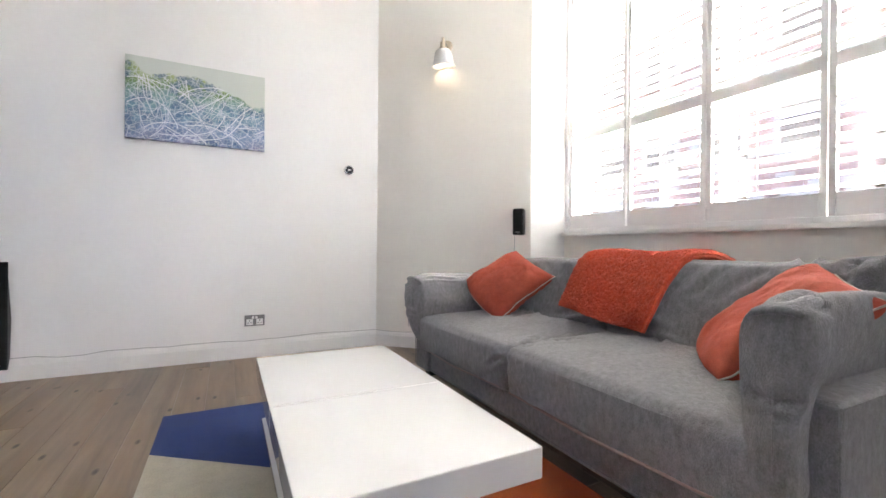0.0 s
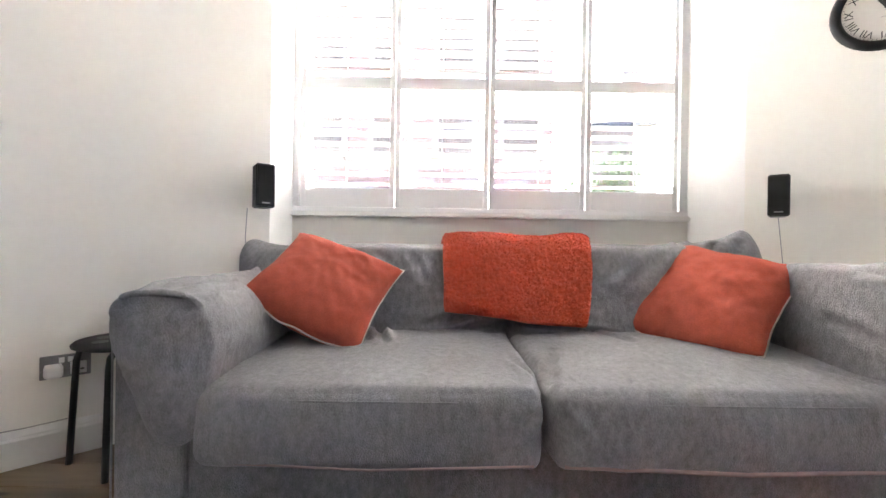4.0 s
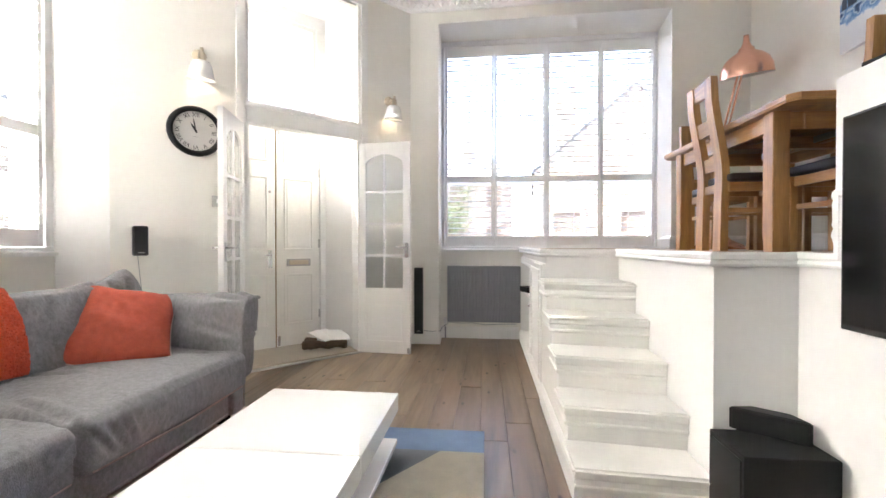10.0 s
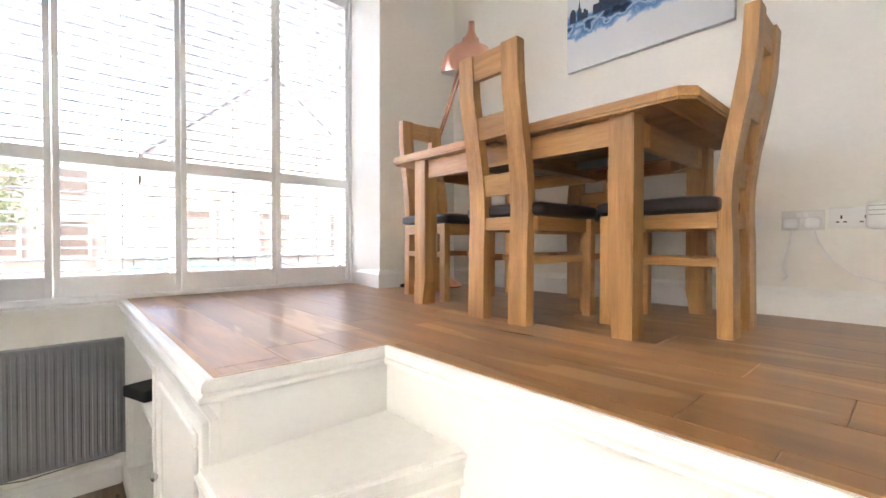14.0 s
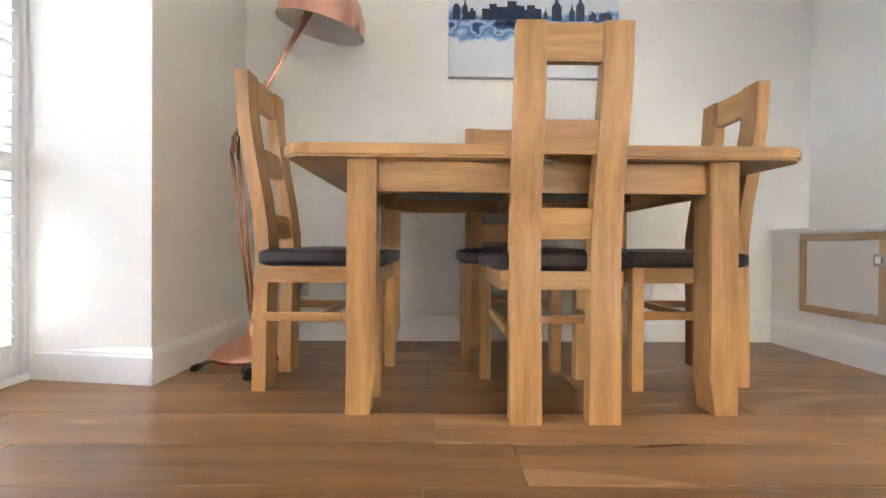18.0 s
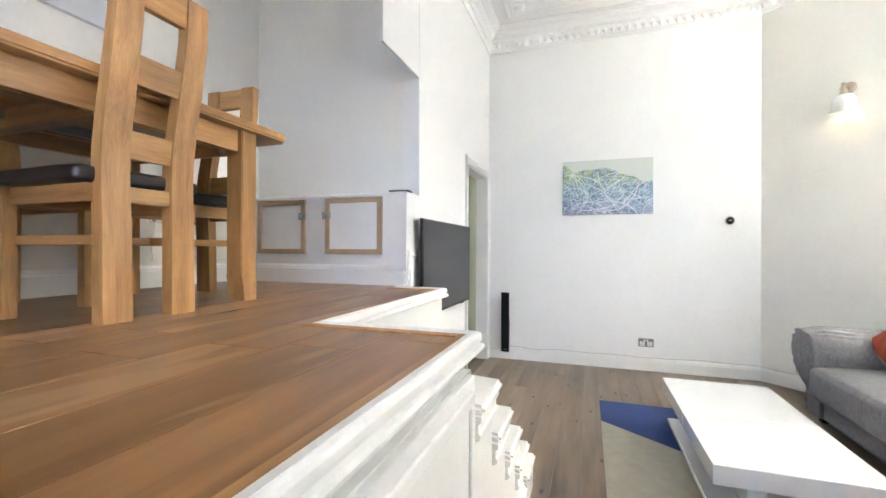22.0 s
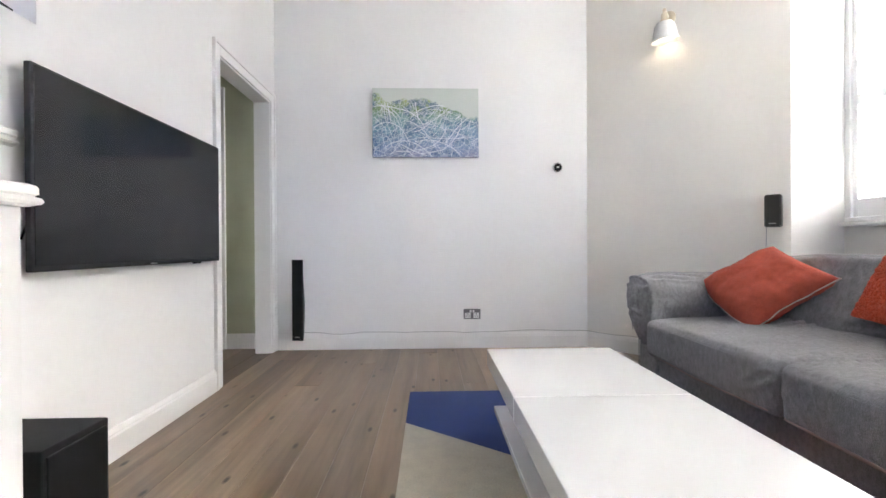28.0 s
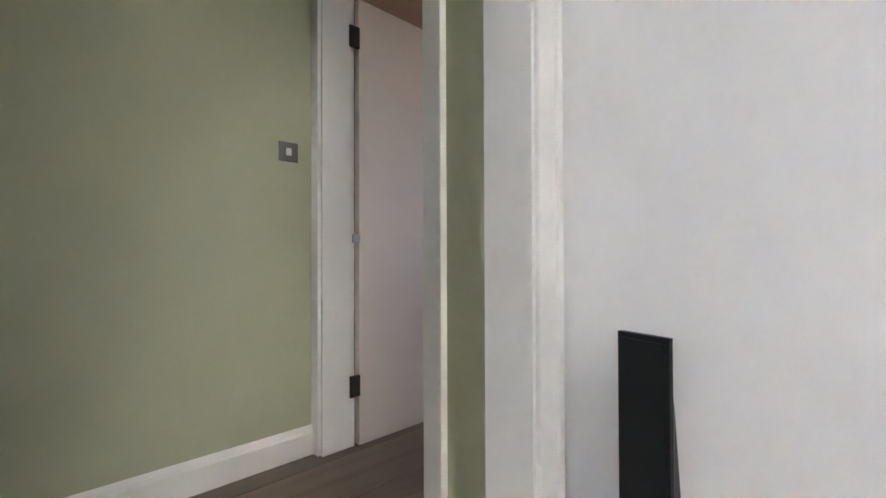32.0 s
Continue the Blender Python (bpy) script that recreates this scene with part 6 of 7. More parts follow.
def dining_chair(m):
    """Local: the sitter looks along +y; the back posts stand at y = 0."""
    root = thing("dining_chair", m, "oak dining chair with ladder back and dark leather seat", "chair", "chairs round the table")
    line = [(0.0, 0.0), (0.30, 0.004), (0.44, 0.010), (0.54, 0.008), (0.66, -0.008), (0.80, -0.034), (0.95, -0.058), (1.11, -0.066)]

    def back_y(z):
        for (z0, y0), (z1, y1) in zip(line, line[1:]):
            if z <= z1:
                return y0 + (y1 - y0) * (z - z0) / (z1 - z0)
        return line[-1][1]
    for s in (-1, 1):
        bm = bmesh.new()
        rings = []
        for i in range(23):
            z = 1.11 * i / 22
            y = back_y(z)
            xin, xout = 0.067 + 0.010 * z, 0.158
            d = 0.024 - 0.004 * max(0, z - 0.5)
            rings.append([bm.verts.new((s * x, y + q, z)) for x, q in ((xin, -d), (xout, -d), (xout, d), (xin, d))])
        for a, b in zip(rings, rings[1:]):
            for k in range(4):
                bm.faces.new((a[k], a[(k + 1) % 4], b[(k + 1) % 4], b[k]))
        bm.faces.new(rings[0][::-1])
        bm.faces.new(rings[-1])
        part("back_post", bm, OAK, root)
        bm = solid(s * 0.182 - 0.021, s * 0.182 + 0.021, 0.385, 0.427, 0.0, 0.435, bevel=0.003)
        part("front_leg", bm, OAK, root)
        part("side_rail", solid(s * 0.170 - 0.012, s * 0.170 + 0.012, 0.02, 0.39, 0.378, 0.434, bevel=0.002), OAK_LONG, root)
        part("stretcher", solid(s * 0.160 - 0.009, s * 0.160 + 0.009, 0.018, 0.39, 0.245, 0.275, bevel=0.002), OAK_LONG, root)
    part("front_rail", solid(-0.162, 0.162, 0.395, 0.419, 0.378, 0.434, bevel=0.002), OAK_CROSS, root)
    part("cross_stretcher", solid(-0.152, 0.152, 0.20, 0.222, 0.247, 0.273, bevel=0.002), OAK_CROSS, root)
    for z0, z1 in ((1.005, 1.108), (0.763, 0.857), (0.527, 0.617), (0.380, 0.434)):
        y = back_y((z0 + z1) / 2)
        slope = (back_y(z1) - back_y(z0)) / (z1 - z0)
        xin = 0.068 + 0.010 * z0
        part("back_rail", solid(-xin, xin, -0.014, 0.014, -(z1 - z0) / 2, (z1 - z0) / 2, bevel=0.002), OAK_CROSS, root, m=pose(0, y, (z0 + z1) / 2, -math.degrees(math.atan(slope)), 0, 0))
    bm = soft_box(0.42, 0.43, 0.056, 0.020, 14, (0, 0, 0.010), 0.004, 2.0)
    seat = part("seat", bm, LEATHER, root, "dark brown leather seat pad", True, pose(0, 0.228, 0.463))
    return root


first_chair = dining_chair(pose(-1.118, 0.325, Z_DECK, 0, 0, 90))
copy_thing(first_chair, pose(-1.526, -0.650, Z_DECK, 0, 0, -2))
copy_thing(first_chair, pose(-1.575, 1.068, Z_DECK, 0, 0, 180))
copy_thing(first_chair, pose(-2.030, 0.258, Z_DECK, 0, 0, -90))

# ---- copper floor lamp ----
fl = thing("floor_lamp", pose(-1.845, -0.885, Z_DECK), "tall copper angle-poise floor lamp with a dome shade", "floor lamp")
part("base", lathe(bmesh.new(), [(0.0, 0.0), (0.168, 0.0), (0.172, 0.010), (0.166, 0.024), (0.140, 0.044), (0.090, 0.066), (0.050, 0.088), (0.028, 0.112), (0.018, 0.135), (0.018, 0.165), (0.0, 0.165)], 48), COPPER, fl, "round polished copper base", True)
knee = Vector((-0.005, -0.087, 0.945))
low = Vector((0.0, 0.0, 0.20))
side = Vector((0.81, 0.59, 0)).normalized()
for s in (-1, 1):
    a, b = low + side * 0.045 * s, knee + side * 0.068 * s
    part("lower_arm", tube(bmesh.new(), [a, b], 0.0085, 10), COPPER, fl, smooth=True)
    c = Vector((0.012, 0.275, 1.60)) + Vector((0, 0.0, 0.028)) * s + side * 0.018 * s
    part("upper_arm", tube(bmesh.new(), [knee + side * 0.045 * s + Vector((0, 0, 0.05 if s < 0 else 0)), c], 0.0085, 10), COPPER, fl, smooth=True)
part("yoke", tube(bmesh.new(), [low + side * 0.04, low + Vector((0, 0, 0.03)), low - side * 0.04, low - Vector((0, 0, 0.045)) - side * 0.035, low - Vector((0, 0, 0.045)) + side * 0.035], 0.007, 8, True), COPPER, fl, smooth=True)
part("knee_plate", tube(bmesh.new(), [knee + side * 0.06, knee + Vector((0, 0, 0.055)), knee - side * 0.06, knee - Vector((0, 0, 0.012))], 0.008, 8, True), COPPER, fl, smooth=True)
for a, b in ((low - side * 0.04 + Vector((0, 0, 0.02)), low + side * 0.02 + Vector((0, 0, 0.36))), (knee + Vector((0, 0, 0.06)), knee + Vector((0.02, 0.15, 0.30)))):
    d = (b - a)
    coil = []
    ux = d.orthogonal().normalized()
    uy = d.cross(ux).normalized()
    for k in range(140):
        an = k * 0.9
        coil.append(a + d * (k / 139) + 0.0075 * (math.cos(an) * ux + math.sin(an) * uy))
    part("spring", tube(bmesh.new(), coil, 0.0022, 4), STEEL, fl, smooth=True)
sm = Matrix.Translation((0.017, 0.341, 1.672)) @ Matrix.Rotation(radians(8), 4, "Y") @ Matrix.Rotation(radians(-12), 4, "X") @ Matrix.Scale(1.05, 4)
shade = part("shade", lathe(bmesh.new(), [(0.0, 0.145), (0.018, 0.143), (0.022, 0.09), (0.036, 0.055), (0.052, 0.045), (0.058, 0.02), (0.110, -0.005), (0.152, -0.045), (0.178, -0.10), (0.188, -0.17)], 48, sm), COPPER, fl, "copper dome shade", True)
part("shade_lining", lathe(bmesh.new(), [(0.05, 0.006), (0.106, -0.012), (0.148, -0.050), (0.1745, -0.103), (0.1845, -0.1705), (0.188, -0.1712)], 48, sm), ENAMEL, shade, "white enamel lining", True)
part("lamp_bulb", lathe(bmesh.new(), [(0.0, -0.115), (0.02, -0.11), (0.030, -0.09), (0.026, -0.06), (0.013, -0.03), (0.013, 0.01), (0.0, 0.012)], 16, sm), GLASS, shade, "clear unlit bulb", True)
part("flex", tube(bmesh.new(), [knee + side * 0.05 + Vector((0, 0, 0.06)), knee + side * 0.10 + Vector((0, 0, 0.03)), knee + side * 0.10 - Vector((0, 0, 0.03)), knee + side * 0.06 - Vector((0, 0, 0.06))], 0.004, 6), BLACK_MATT, fl, smooth=True)

# lamp flex and foot switch on the floor
fx = thing("lamp_flex", pose(-1.70, -0.80, Z_DECK), "black lamp flex with a foot switch lying on the floor", "cable")
pts = [Vector((-0.12, 0.02, 0.008)) + Vector((0.03 * k + 0.05 * math.sin(k * 1.1), 0.05 * math.sin(k * 0.75 + 0.6), 0.0)) for k in range(12)]
part("flex", tube(bmesh.new(), pts, 0.004, 6), BLACK_MATT, fx, smooth=True)
part("foot_switch", soft_box(0.085, 0.05, 0.032, 0.014, 4), BLACK_MATT, fx, smooth=True, m=pose(0.20, 0.06, 0.018, 0, 0, 20))
px = thing("plug_lead", pose(-1.62, -1.0, Z_DECK), "short black lead with a plug on the floor", "cable")
part("lead", tube(bmesh.new(), [(0.0, 0.0, 0.012), (-0.05, 0.0, 0.012), (-0.10, 0.015, 0.01), (-0.16, 0.03, 0.006)], 0.004, 6), BLACK_MATT, px, smooth=True)
part("plug", soft_box(0.05, 0.03, 0.026, 0.01, 3), BLACK_MATT, px, smooth=True, m=pose(0.02, 0.0, 0.014))


# ---- pictures ----
def map_material():
    m = bpy.data.materials.new("map_print")
    m.use_nodes = True
    t = m.node_tree
    b = t.nodes["Principled BSDF"]
    b.inputs["Roughness"].default_value = 0.75
    co = t.nodes.new("ShaderNodeTexCoord")
    sep = t.nodes.new("ShaderNodeSeparateXYZ")
    t.links.new(co.outputs["Object"], sep.inputs[0])
    wob = t.nodes.new("ShaderNodeTexNoise")
    wob.inputs["Scale"].default_value = 6
    wob.inputs["Detail"].default_value = 3
    t.links.new(co.outputs["Object"], wob.inputs["Vector"])
    add = t.nodes.new("ShaderNodeMath")
    add.operation = "MULTIPLY_ADD"
    t.links.new(wob.outputs["Fac"], add.inputs[0])
    add.inputs[1].default_value = 0.30
    t.links.new(sep.outputs["Z"], add.inputs[2])
    rng = t.nodes.new("ShaderNodeMapRange")
    rng.inputs["From Min"].default_value, rng.inputs["From Max"].default_value = 0.10, 0.72
    t.links.new(add.outputs[0], rng.inputs["Value"])
    ramp = t.nodes.new("ShaderNodeValToRGB")
    e = ramp.color_ramp.elements
    e[0].position, e[0].color = 0.0, (0.27, 0.25, 0.38, 1)
    e[1].position, e[1].color = 1.0, (0.62, 0.66, 0.52, 1)
    for pos, col in ((0.22, (0.20, 0.28, 0.45, 1)), (0.45, (0.15, 0.30, 0.38, 1)), (0.62, (0.18, 0.31, 0.27, 1)), (0.74, (0.13, 0.23, 0.055, 1)), (0.85, (0.36, 0.44, 0.20, 1))):
        n_ = e.new(pos)
        n_.color = col
    t.links.new(rng.outputs[0], ramp.inputs["Fac"])
    last = ramp.outputs["Color"]
    blot = t.nodes.new("ShaderNodeTexNoise")
    blot.inputs["Scale"].default_value = 13
    t.links.new(co.outputs["Object"], blot.inputs["Vector"])
    br = t.nodes.new("ShaderNodeMapRange")
    br.inputs["From Min"].default_value, br.inputs["From Max"].default_value = 0.47, 0.60
    br.inputs["To Max"].default_value = 0.75
    t.links.new(blot.outputs["Fac"], br.inputs["Value"])
    mx = t.nodes.new("ShaderNodeMix")
    mx.data_type = "RGBA"
    t.links.new(br.outputs[0], mx.inputs["Factor"])
    t.links.new(last, mx.inputs["A"])
    mx.inputs["B"].default_value = (0.045, 0.11, 0.24, 1)
    last = mx.outputs["Result"]
    # land lies below a slanting coast
    coast = t.nodes.new("ShaderNodeMath")
    coast.operation = "MULTIPLY_ADD"
    east = t.nodes.new("ShaderNodeMath")
    east.operation = "MAXIMUM"
    t.links.new(sep.outputs["X"], east.inputs[0])
    east.inputs[1].default_value = 0.08
    t.links.new(east.outputs[0], coast.inputs[0])
    coast.inputs[1].default_value = 0.52
    t.links.new(add.outputs[0], coast.inputs[2])
    land = t.nodes.new("ShaderNodeMapRange")
    land.inputs["From Min"].default_value, land.inputs["From Max"].default_value = 0.680, 0.695
    land.inputs["To Min"].default_value, land.inputs["To Max"].default_value = 1.0, 0.0
    t.links.new(coast.outputs[0], land.inputs["Value"])
    for scale, width, power in ((13, 0.032, 0.7), (34, 0.065, 0.50), (80, 0.09, 0.16)):
        v = t.nodes.new("ShaderNodeTexVoronoi")
        v.feature = "DISTANCE_TO_EDGE"
        v.inputs["Scale"].default_value = scale
        t.links.new(co.outputs["Object"], v.inputs["Vector"])
        r = t.nodes.new("ShaderNodeMapRange")
        r.inputs["From Min"].default_value, r.inputs["From Max"].default_value = width * 0.4, width
        r.inputs["To Min"].default_value, r.inputs["To Max"].default_value = power, 0.0
        t.links.new(v.outputs["Distance"], r.inputs["Value"])
        mul = t.nodes.new("ShaderNodeMath")
        mul.operation = "MULTIPLY"
        t.links.new(r.outputs[0], mul.inputs[0])
        t.links.new(land.outputs[0], mul.inputs[1])
        mm = t.nodes.new("ShaderNodeMix")
        mm.data_type = "RGBA"
        t.links.new(mul.outputs[0], mm.inputs["Factor"])
        t.links.new(last, mm.inputs["A"])
        mm.inputs["B"].default_value = (0.72, 0.76, 0.80, 1)
        last = mm.outputs["Result"]
    sea = t.nodes.new("ShaderNodeMix")
    sea.data_type = "RGBA"
    t.links.new(land.outputs[0], sea.inputs["Factor"])
    sea.inputs["A"].default_value = (0.62, 0.66, 0.60, 1)
    t.links.new(last, sea.inputs["B"])
    t.links.new(sea.outputs["Result"], b.inputs["Base Color"])
    return m


pic = thing("map_canvas", pose(0.48, PIC_Y, 1.632), "canvas print of a city street map in blues and greens", "picture")
part("canvas", solid(-0.45, 0.45, -0.034, -0.001, 0.0, 0.582, bevel=0.003), map_material(), pic)
# main roads of the map lie on the print as thin pale bands
random.seed(19)
bm = bmesh.new()
for k in range(62):
    x, z, an = random.uniform(-0.44, 0.44), random.uniform(0.02, 0.44), random.choice((0.15, 0.35, -0.25, 1.2, 2.0)) + random.uniform(-0.4, 0.4)
    wd = random.choice((0.0009, 0.0012, 0.0015, 0.0020, 0.0030))
    bend = random.uniform(-0.10, 0.10)
    pts = []
    while len(pts) < 24 and abs(x) < 0.445 and 0.006 < z < min(0.575, 0.47 - 0.50 * max(0.0, x - 0.08)):
        pts.append((x, z, an))
        x += 0.022 * math.cos(an)
        z += 0.022 * math.sin(an)
        an += bend + random.uniform(-0.14, 0.14)
    rows = [(bm.verts.new((px_ - math.sin(a) * wd, -0.0346 - 0.00001 * k, pz + math.cos(a) * wd)), bm.verts.new((px_ + math.sin(a) * wd, -0.0346 - 0.00001 * k, pz - math.cos(a) * wd))) for px_, pz, a in pts]
    for (a, b), (c, d) in zip(rows, rows[1:]):
        bm.faces.new((a, b, d, c))
part("road_network", bm, material("road_print", (0.78, 0.80, 0.82), 0.75, spread=0.05, bump=0.0), pic, "pale printed streets")["kind"] = "stuff"


def wash_material():
    m = bpy.data.materials.new("skyline_print")
    m.use_nodes = True
    t = m.node_tree
    b = t.nodes["Principled BSDF"]
    b.inputs["Roughness"].default_value = 0.75
    co = t.nodes.new("ShaderNodeTexCoord")
    sep = t.nodes.new("ShaderNodeSeparateXYZ")
    t.links.new(co.outputs["Object"], sep.inputs[0])
    n1 = t.nodes.new("ShaderNodeTexNoise")
    n1.inputs["Scale"].default_value = 11
    n1.inputs["Detail"].default_value = 6
    t.links.new(co.outputs["Object"], n1.inputs["Vector"])
    # a ragged band of blue wash
    off = t.nodes.new("ShaderNodeMath")
    off.operation = "SUBTRACT"
    t.links.new(sep.outputs["Z"], off.inputs[0])
    off.inputs[1].default_value = 0.275
    ab = t.nodes.new("ShaderNodeMath")
    ab.operation = "ABSOLUTE"
    t.links.new(off.outputs[0], ab.inputs[0])
    dens = t.nodes.new("ShaderNodeMath")
    dens.operation = "MULTIPLY_ADD"
    t.links.new(ab.outputs[0], dens.inputs[0])
    dens.inputs[1].default_value = -4.2
    t.links.new(n1.outputs["Fac"], dens.inputs[2])
    ramp = t.nodes.new("ShaderNodeValToRGB")
    e = ramp.color_ramp.elements
    e[0].position, e[0].color = 0.20, (0.70, 0.72, 0.74, 1)
    e[1].position, e[1].color = 0.60, (0.012, 0.022, 0.05, 1)
    for pos, col in ((0.27, (0.30, 0.45, 0.66, 1)), (0.36, (0.08, 0.20, 0.45, 1)), (0.44, (0.42, 0.55, 0.70, 1)), (0.50, (0.05, 0.12, 0.28, 1))):
        n_ = e.new(pos)
        n_.color = col
    t.links.new(dens.outputs[0], ramp.inputs["Fac"])
    t.links.new(ramp.outputs["Color"], b.inputs["Base Color"])
    return m


sk = thing("skyline_canvas", pose(BACK_X, 0.46, 2.42, 0, 0, 90), "white canvas with a blue watercolour city skyline", "picture")
part("canvas", solid(-0.45, 0.45, -0.034, -0.001, 0.0, 0.60, bevel=0.003), wash_material(), sk)
NAVY = material("skyline_ink", (0.045, 0.065, 0.115), 0.7, spread=0.3, scale=30, bump=0.0)
random.seed(4)
for x, w, h, kind in ((-0.41, 0.020, 0.10, "dome"), (-0.365, 0.014, 0.13, "spire"), (-0.33, 0.022, 0.06, "block"), (-0.22, 0.055, 0.085, "block"), (-0.12, 0.07, 0.10, "block"), (-0.02, 0.06, 0.08, "block"),
                      (0.06, 0.012, 0.07, "spire"), (0.12, 0.026, 0.15, "spire"), (0.20, 0.014, 0.10, "spire"), (0.245, 0.022, 0.16, "spire"), (0.31, 0.02, 0.05, "block"), (0.38, 0.035, 0.055, "dome")):
    if kind == "spire":
        shape = [(x - w, 0.30), (x - w, 0.30 + h * 0.5), (x - w * 0.4, 0.30 + h * 0.62), (x, 0.30 + h), (x + w * 0.4, 0.30 + h * 0.62), (x + w, 0.30 + h * 0.5), (x + w, 0.30)]
    elif kind == "dome":
        shape = [(x - w, 0.30), (x - w, 0.30 + h * 0.5)] + [(x - w * math.cos(math.pi * k / 6), 0.30 + h * 0.5 + h * 0.35 * math.sin(math.pi * k / 6)) for k in range(1, 6)] + [(x + w, 0.30 + h * 0.5), (x + w, 0.30)]
    else:
        shape = [(x - w, 0.30), (x - w, 0.30 + h * 0.7), (x - w * 0.3, 0.30 + h * 0.7), (x - w * 0.3, 0.30 + h), (x + w * 0.4, 0.30 + h), (x + w * 0.4, 0.30 + h * 0.8), (x + w, 0.30 + h * 0.75), (x + w, 0.30)]
    part("skyline_mark", plate(bmesh.new(), shape, -0.0355, -0.0342), NAVY, sk)


# ---- radiators ----
def radiator(m, w, h, label):
    """Local: x along, y into the room, z up from its lower edge."""
    root = thing("radiator", m, label, "radiator", "radiators")
    for back in (0.0, 0.052):
        bm = bmesh.new()
        n_ = int(w / 0.033)
        step = w / n_
        pts = []
        for i in range(n_):
            x = i * step
            pts += [(x, 0.0), (x + step * 0.28, 0.0), (x + step * 0.40, 0.009), (x + step * 0.88, 0.009)]
        pts.append((w, 0.0))
        lo = [bm.verts.new((x, back + y, 0.035)) for x, y in pts]
        hi = [bm.verts.new((x, back + y, h - 0.035)) for x, y in pts]
        flat_lo = [bm.verts.new((x, back + 0.002, 0.0)) for x, y in pts]
        flat_hi = [bm.verts.new((x, back + 0.002, h)) for x, y in pts]
        for i in range(len(pts) - 1):
            bm.faces.new((lo[i], lo[i + 1], hi[i + 1], hi[i]))
            bm.faces.new((flat_lo[i], flat_lo[i + 1], lo[i + 1], lo[i]))
            bm.faces.new((hi[i], hi[i + 1], flat_hi[i + 1], flat_hi[i]))
        ob = part("panel", bm, GREY_PAINT, root)
        sol = ob.modifiers.new("sheet", "SOLIDIFY")
        sol.thickness = 0.003
    bm = bmesh.new()
    box(bm, -0.004, w + 0.004, 0.0, 0.062, h, h + 0.006, bevel=0.002)
    for i in range(int(w / 0.02)):
        box(bm, 0.012 + i * 0.02, 0.022 + i * 0.02, 0.012, 0.050, h + 0.006, h + 0.008)
    part("top_grille", bm, GREY_PAINT, root)
    for x in (-0.006, w):
        part("side_panel", solid(x, x + 0.006, 0.0, 0.062, 0.0, h, bevel=0.002), GREY_PAINT, root)
    part("valve", lathe(bmesh.new(), [(0.0, 0), (0.012, 0), (0.012, 0.05), (0.02, 0.055), (0.022, 0.10), (0.0, 0.105)], 14, Matrix.Translation((w + 0.03, 0.03, -0.06))), PLASTIC, root, "white radiator valve", True)
    part("pipe", tube(bmesh.new(), [(w + 0.03, 0.03, -0.05), (w + 0.03, 0.03, -0.19)], 0.008, 8), GREY_PAINT, root, smooth=True)
    return root


radiator(pose(0.012, -1.448, 0.196), 0.80, 0.62, "dark grey panel radiator below the window sill")
radiator(Matrix.Translation((W1_X - 0.001, 1.20, 0.20)) @ Matrix.Rotation(radians(90), 4, "Z"), 1.48, 0.60, "dark grey panel radiator behind the sofa")


# ---- electrical fittings ----
def socket_plate(m, mat, label, switches=2, plugs=0, name="double_socket"):
    """Local: x along the wall, z up, the face towards -y."""
    root = thing(name, m, label, "socket", "wall sockets")
    part("plate", solid(-0.073, 0.073, -0.008, 0.0, -0.043, 0.043, bevel=0.003), mat, root)
    for k, x in enumerate((-0.036, 0.036)[:switches]):
        part("insert", solid(x - 0.024, x + 0.024, -0.0095, -0.007, -0.034, 0.012, bevel=0.002), PLASTIC, root, "white insert")
        part("rocker", solid(x * 0.35 - 0.008, x * 0.35 + 0.008, -0.012, -0.007, 0.014, 0.034, bevel=0.002), PLASTIC, root)
        for px_, pz, w_, h_ in ((0.0, 0.002, 0.003, 0.007), (-0.011, -0.018, 0.0055, 0.0025), (0.011, -0.018, 0.0055, 0.0025)):
            part("slot", solid(x + px_ - w_, x + px_ + w_, -0.0102, -0.0094, pz - h_, pz + h_), BLACK, root)
    for k in range(plugs):
        x = (-0.036, 0.036)[k]
        part("plug", soft_box(0.055, 0.038, 0.05, 0.014, 4), PLASTIC, root, "white mains plug", True, pose(x, -0.026, -0.012))
    return root


socket_plate(pose(0.87, PIC_Y, 0.29), DARK_STEEL, "brushed steel double socket low on the wall")
wm = Matrix.Rotation(radians(90), 4, "Z")
socket_plate(Matrix.Translation((BACK_X, 1.165, 1.448)) @ wm, material("satin_plate", (0.74, 0.73, 0.71), 0.32, 0.35, spread=0.03, bump=0.0), "double socket with two white plugs in it", 2, 2)
socket_plate(Matrix.Translation((BACK_X, 1.325, 1.455)) @ wm, PLASTIC, "white double socket with a plug-in unit", 2, 0)
unit = thing("plug_in_unit", Matrix.Translation((BACK_X, 1.40, 1.46)) @ wm, "white ribbed plug-in unit on the socket", "plug-in unit")
part("body", soft_box(0.075, 0.045, 0.11, 0.018, 5), PLASTIC, unit, smooth=True, m=pose(0, -0.032, 0))
for k in range(3):
    part("groove", solid(-0.03, 0.03, -0.0562, -0.0545, 0.0 + k * 0.018, 0.003 + k * 0.018), STEEL, unit)
socket_plate(Matrix.Translation((BACK_X, -0.80, 1.30)) @ wm, STEEL, "steel double socket behind the floor lamp")
dgA = Matrix.Rotation(radians(-45), 4, "Z")
socket_plate(Matrix.Translation((2.30, 3.71, 0.34)) @ dgA, DARK_STEEL, "dark steel double socket with a white plug by the stool", 2, 1)
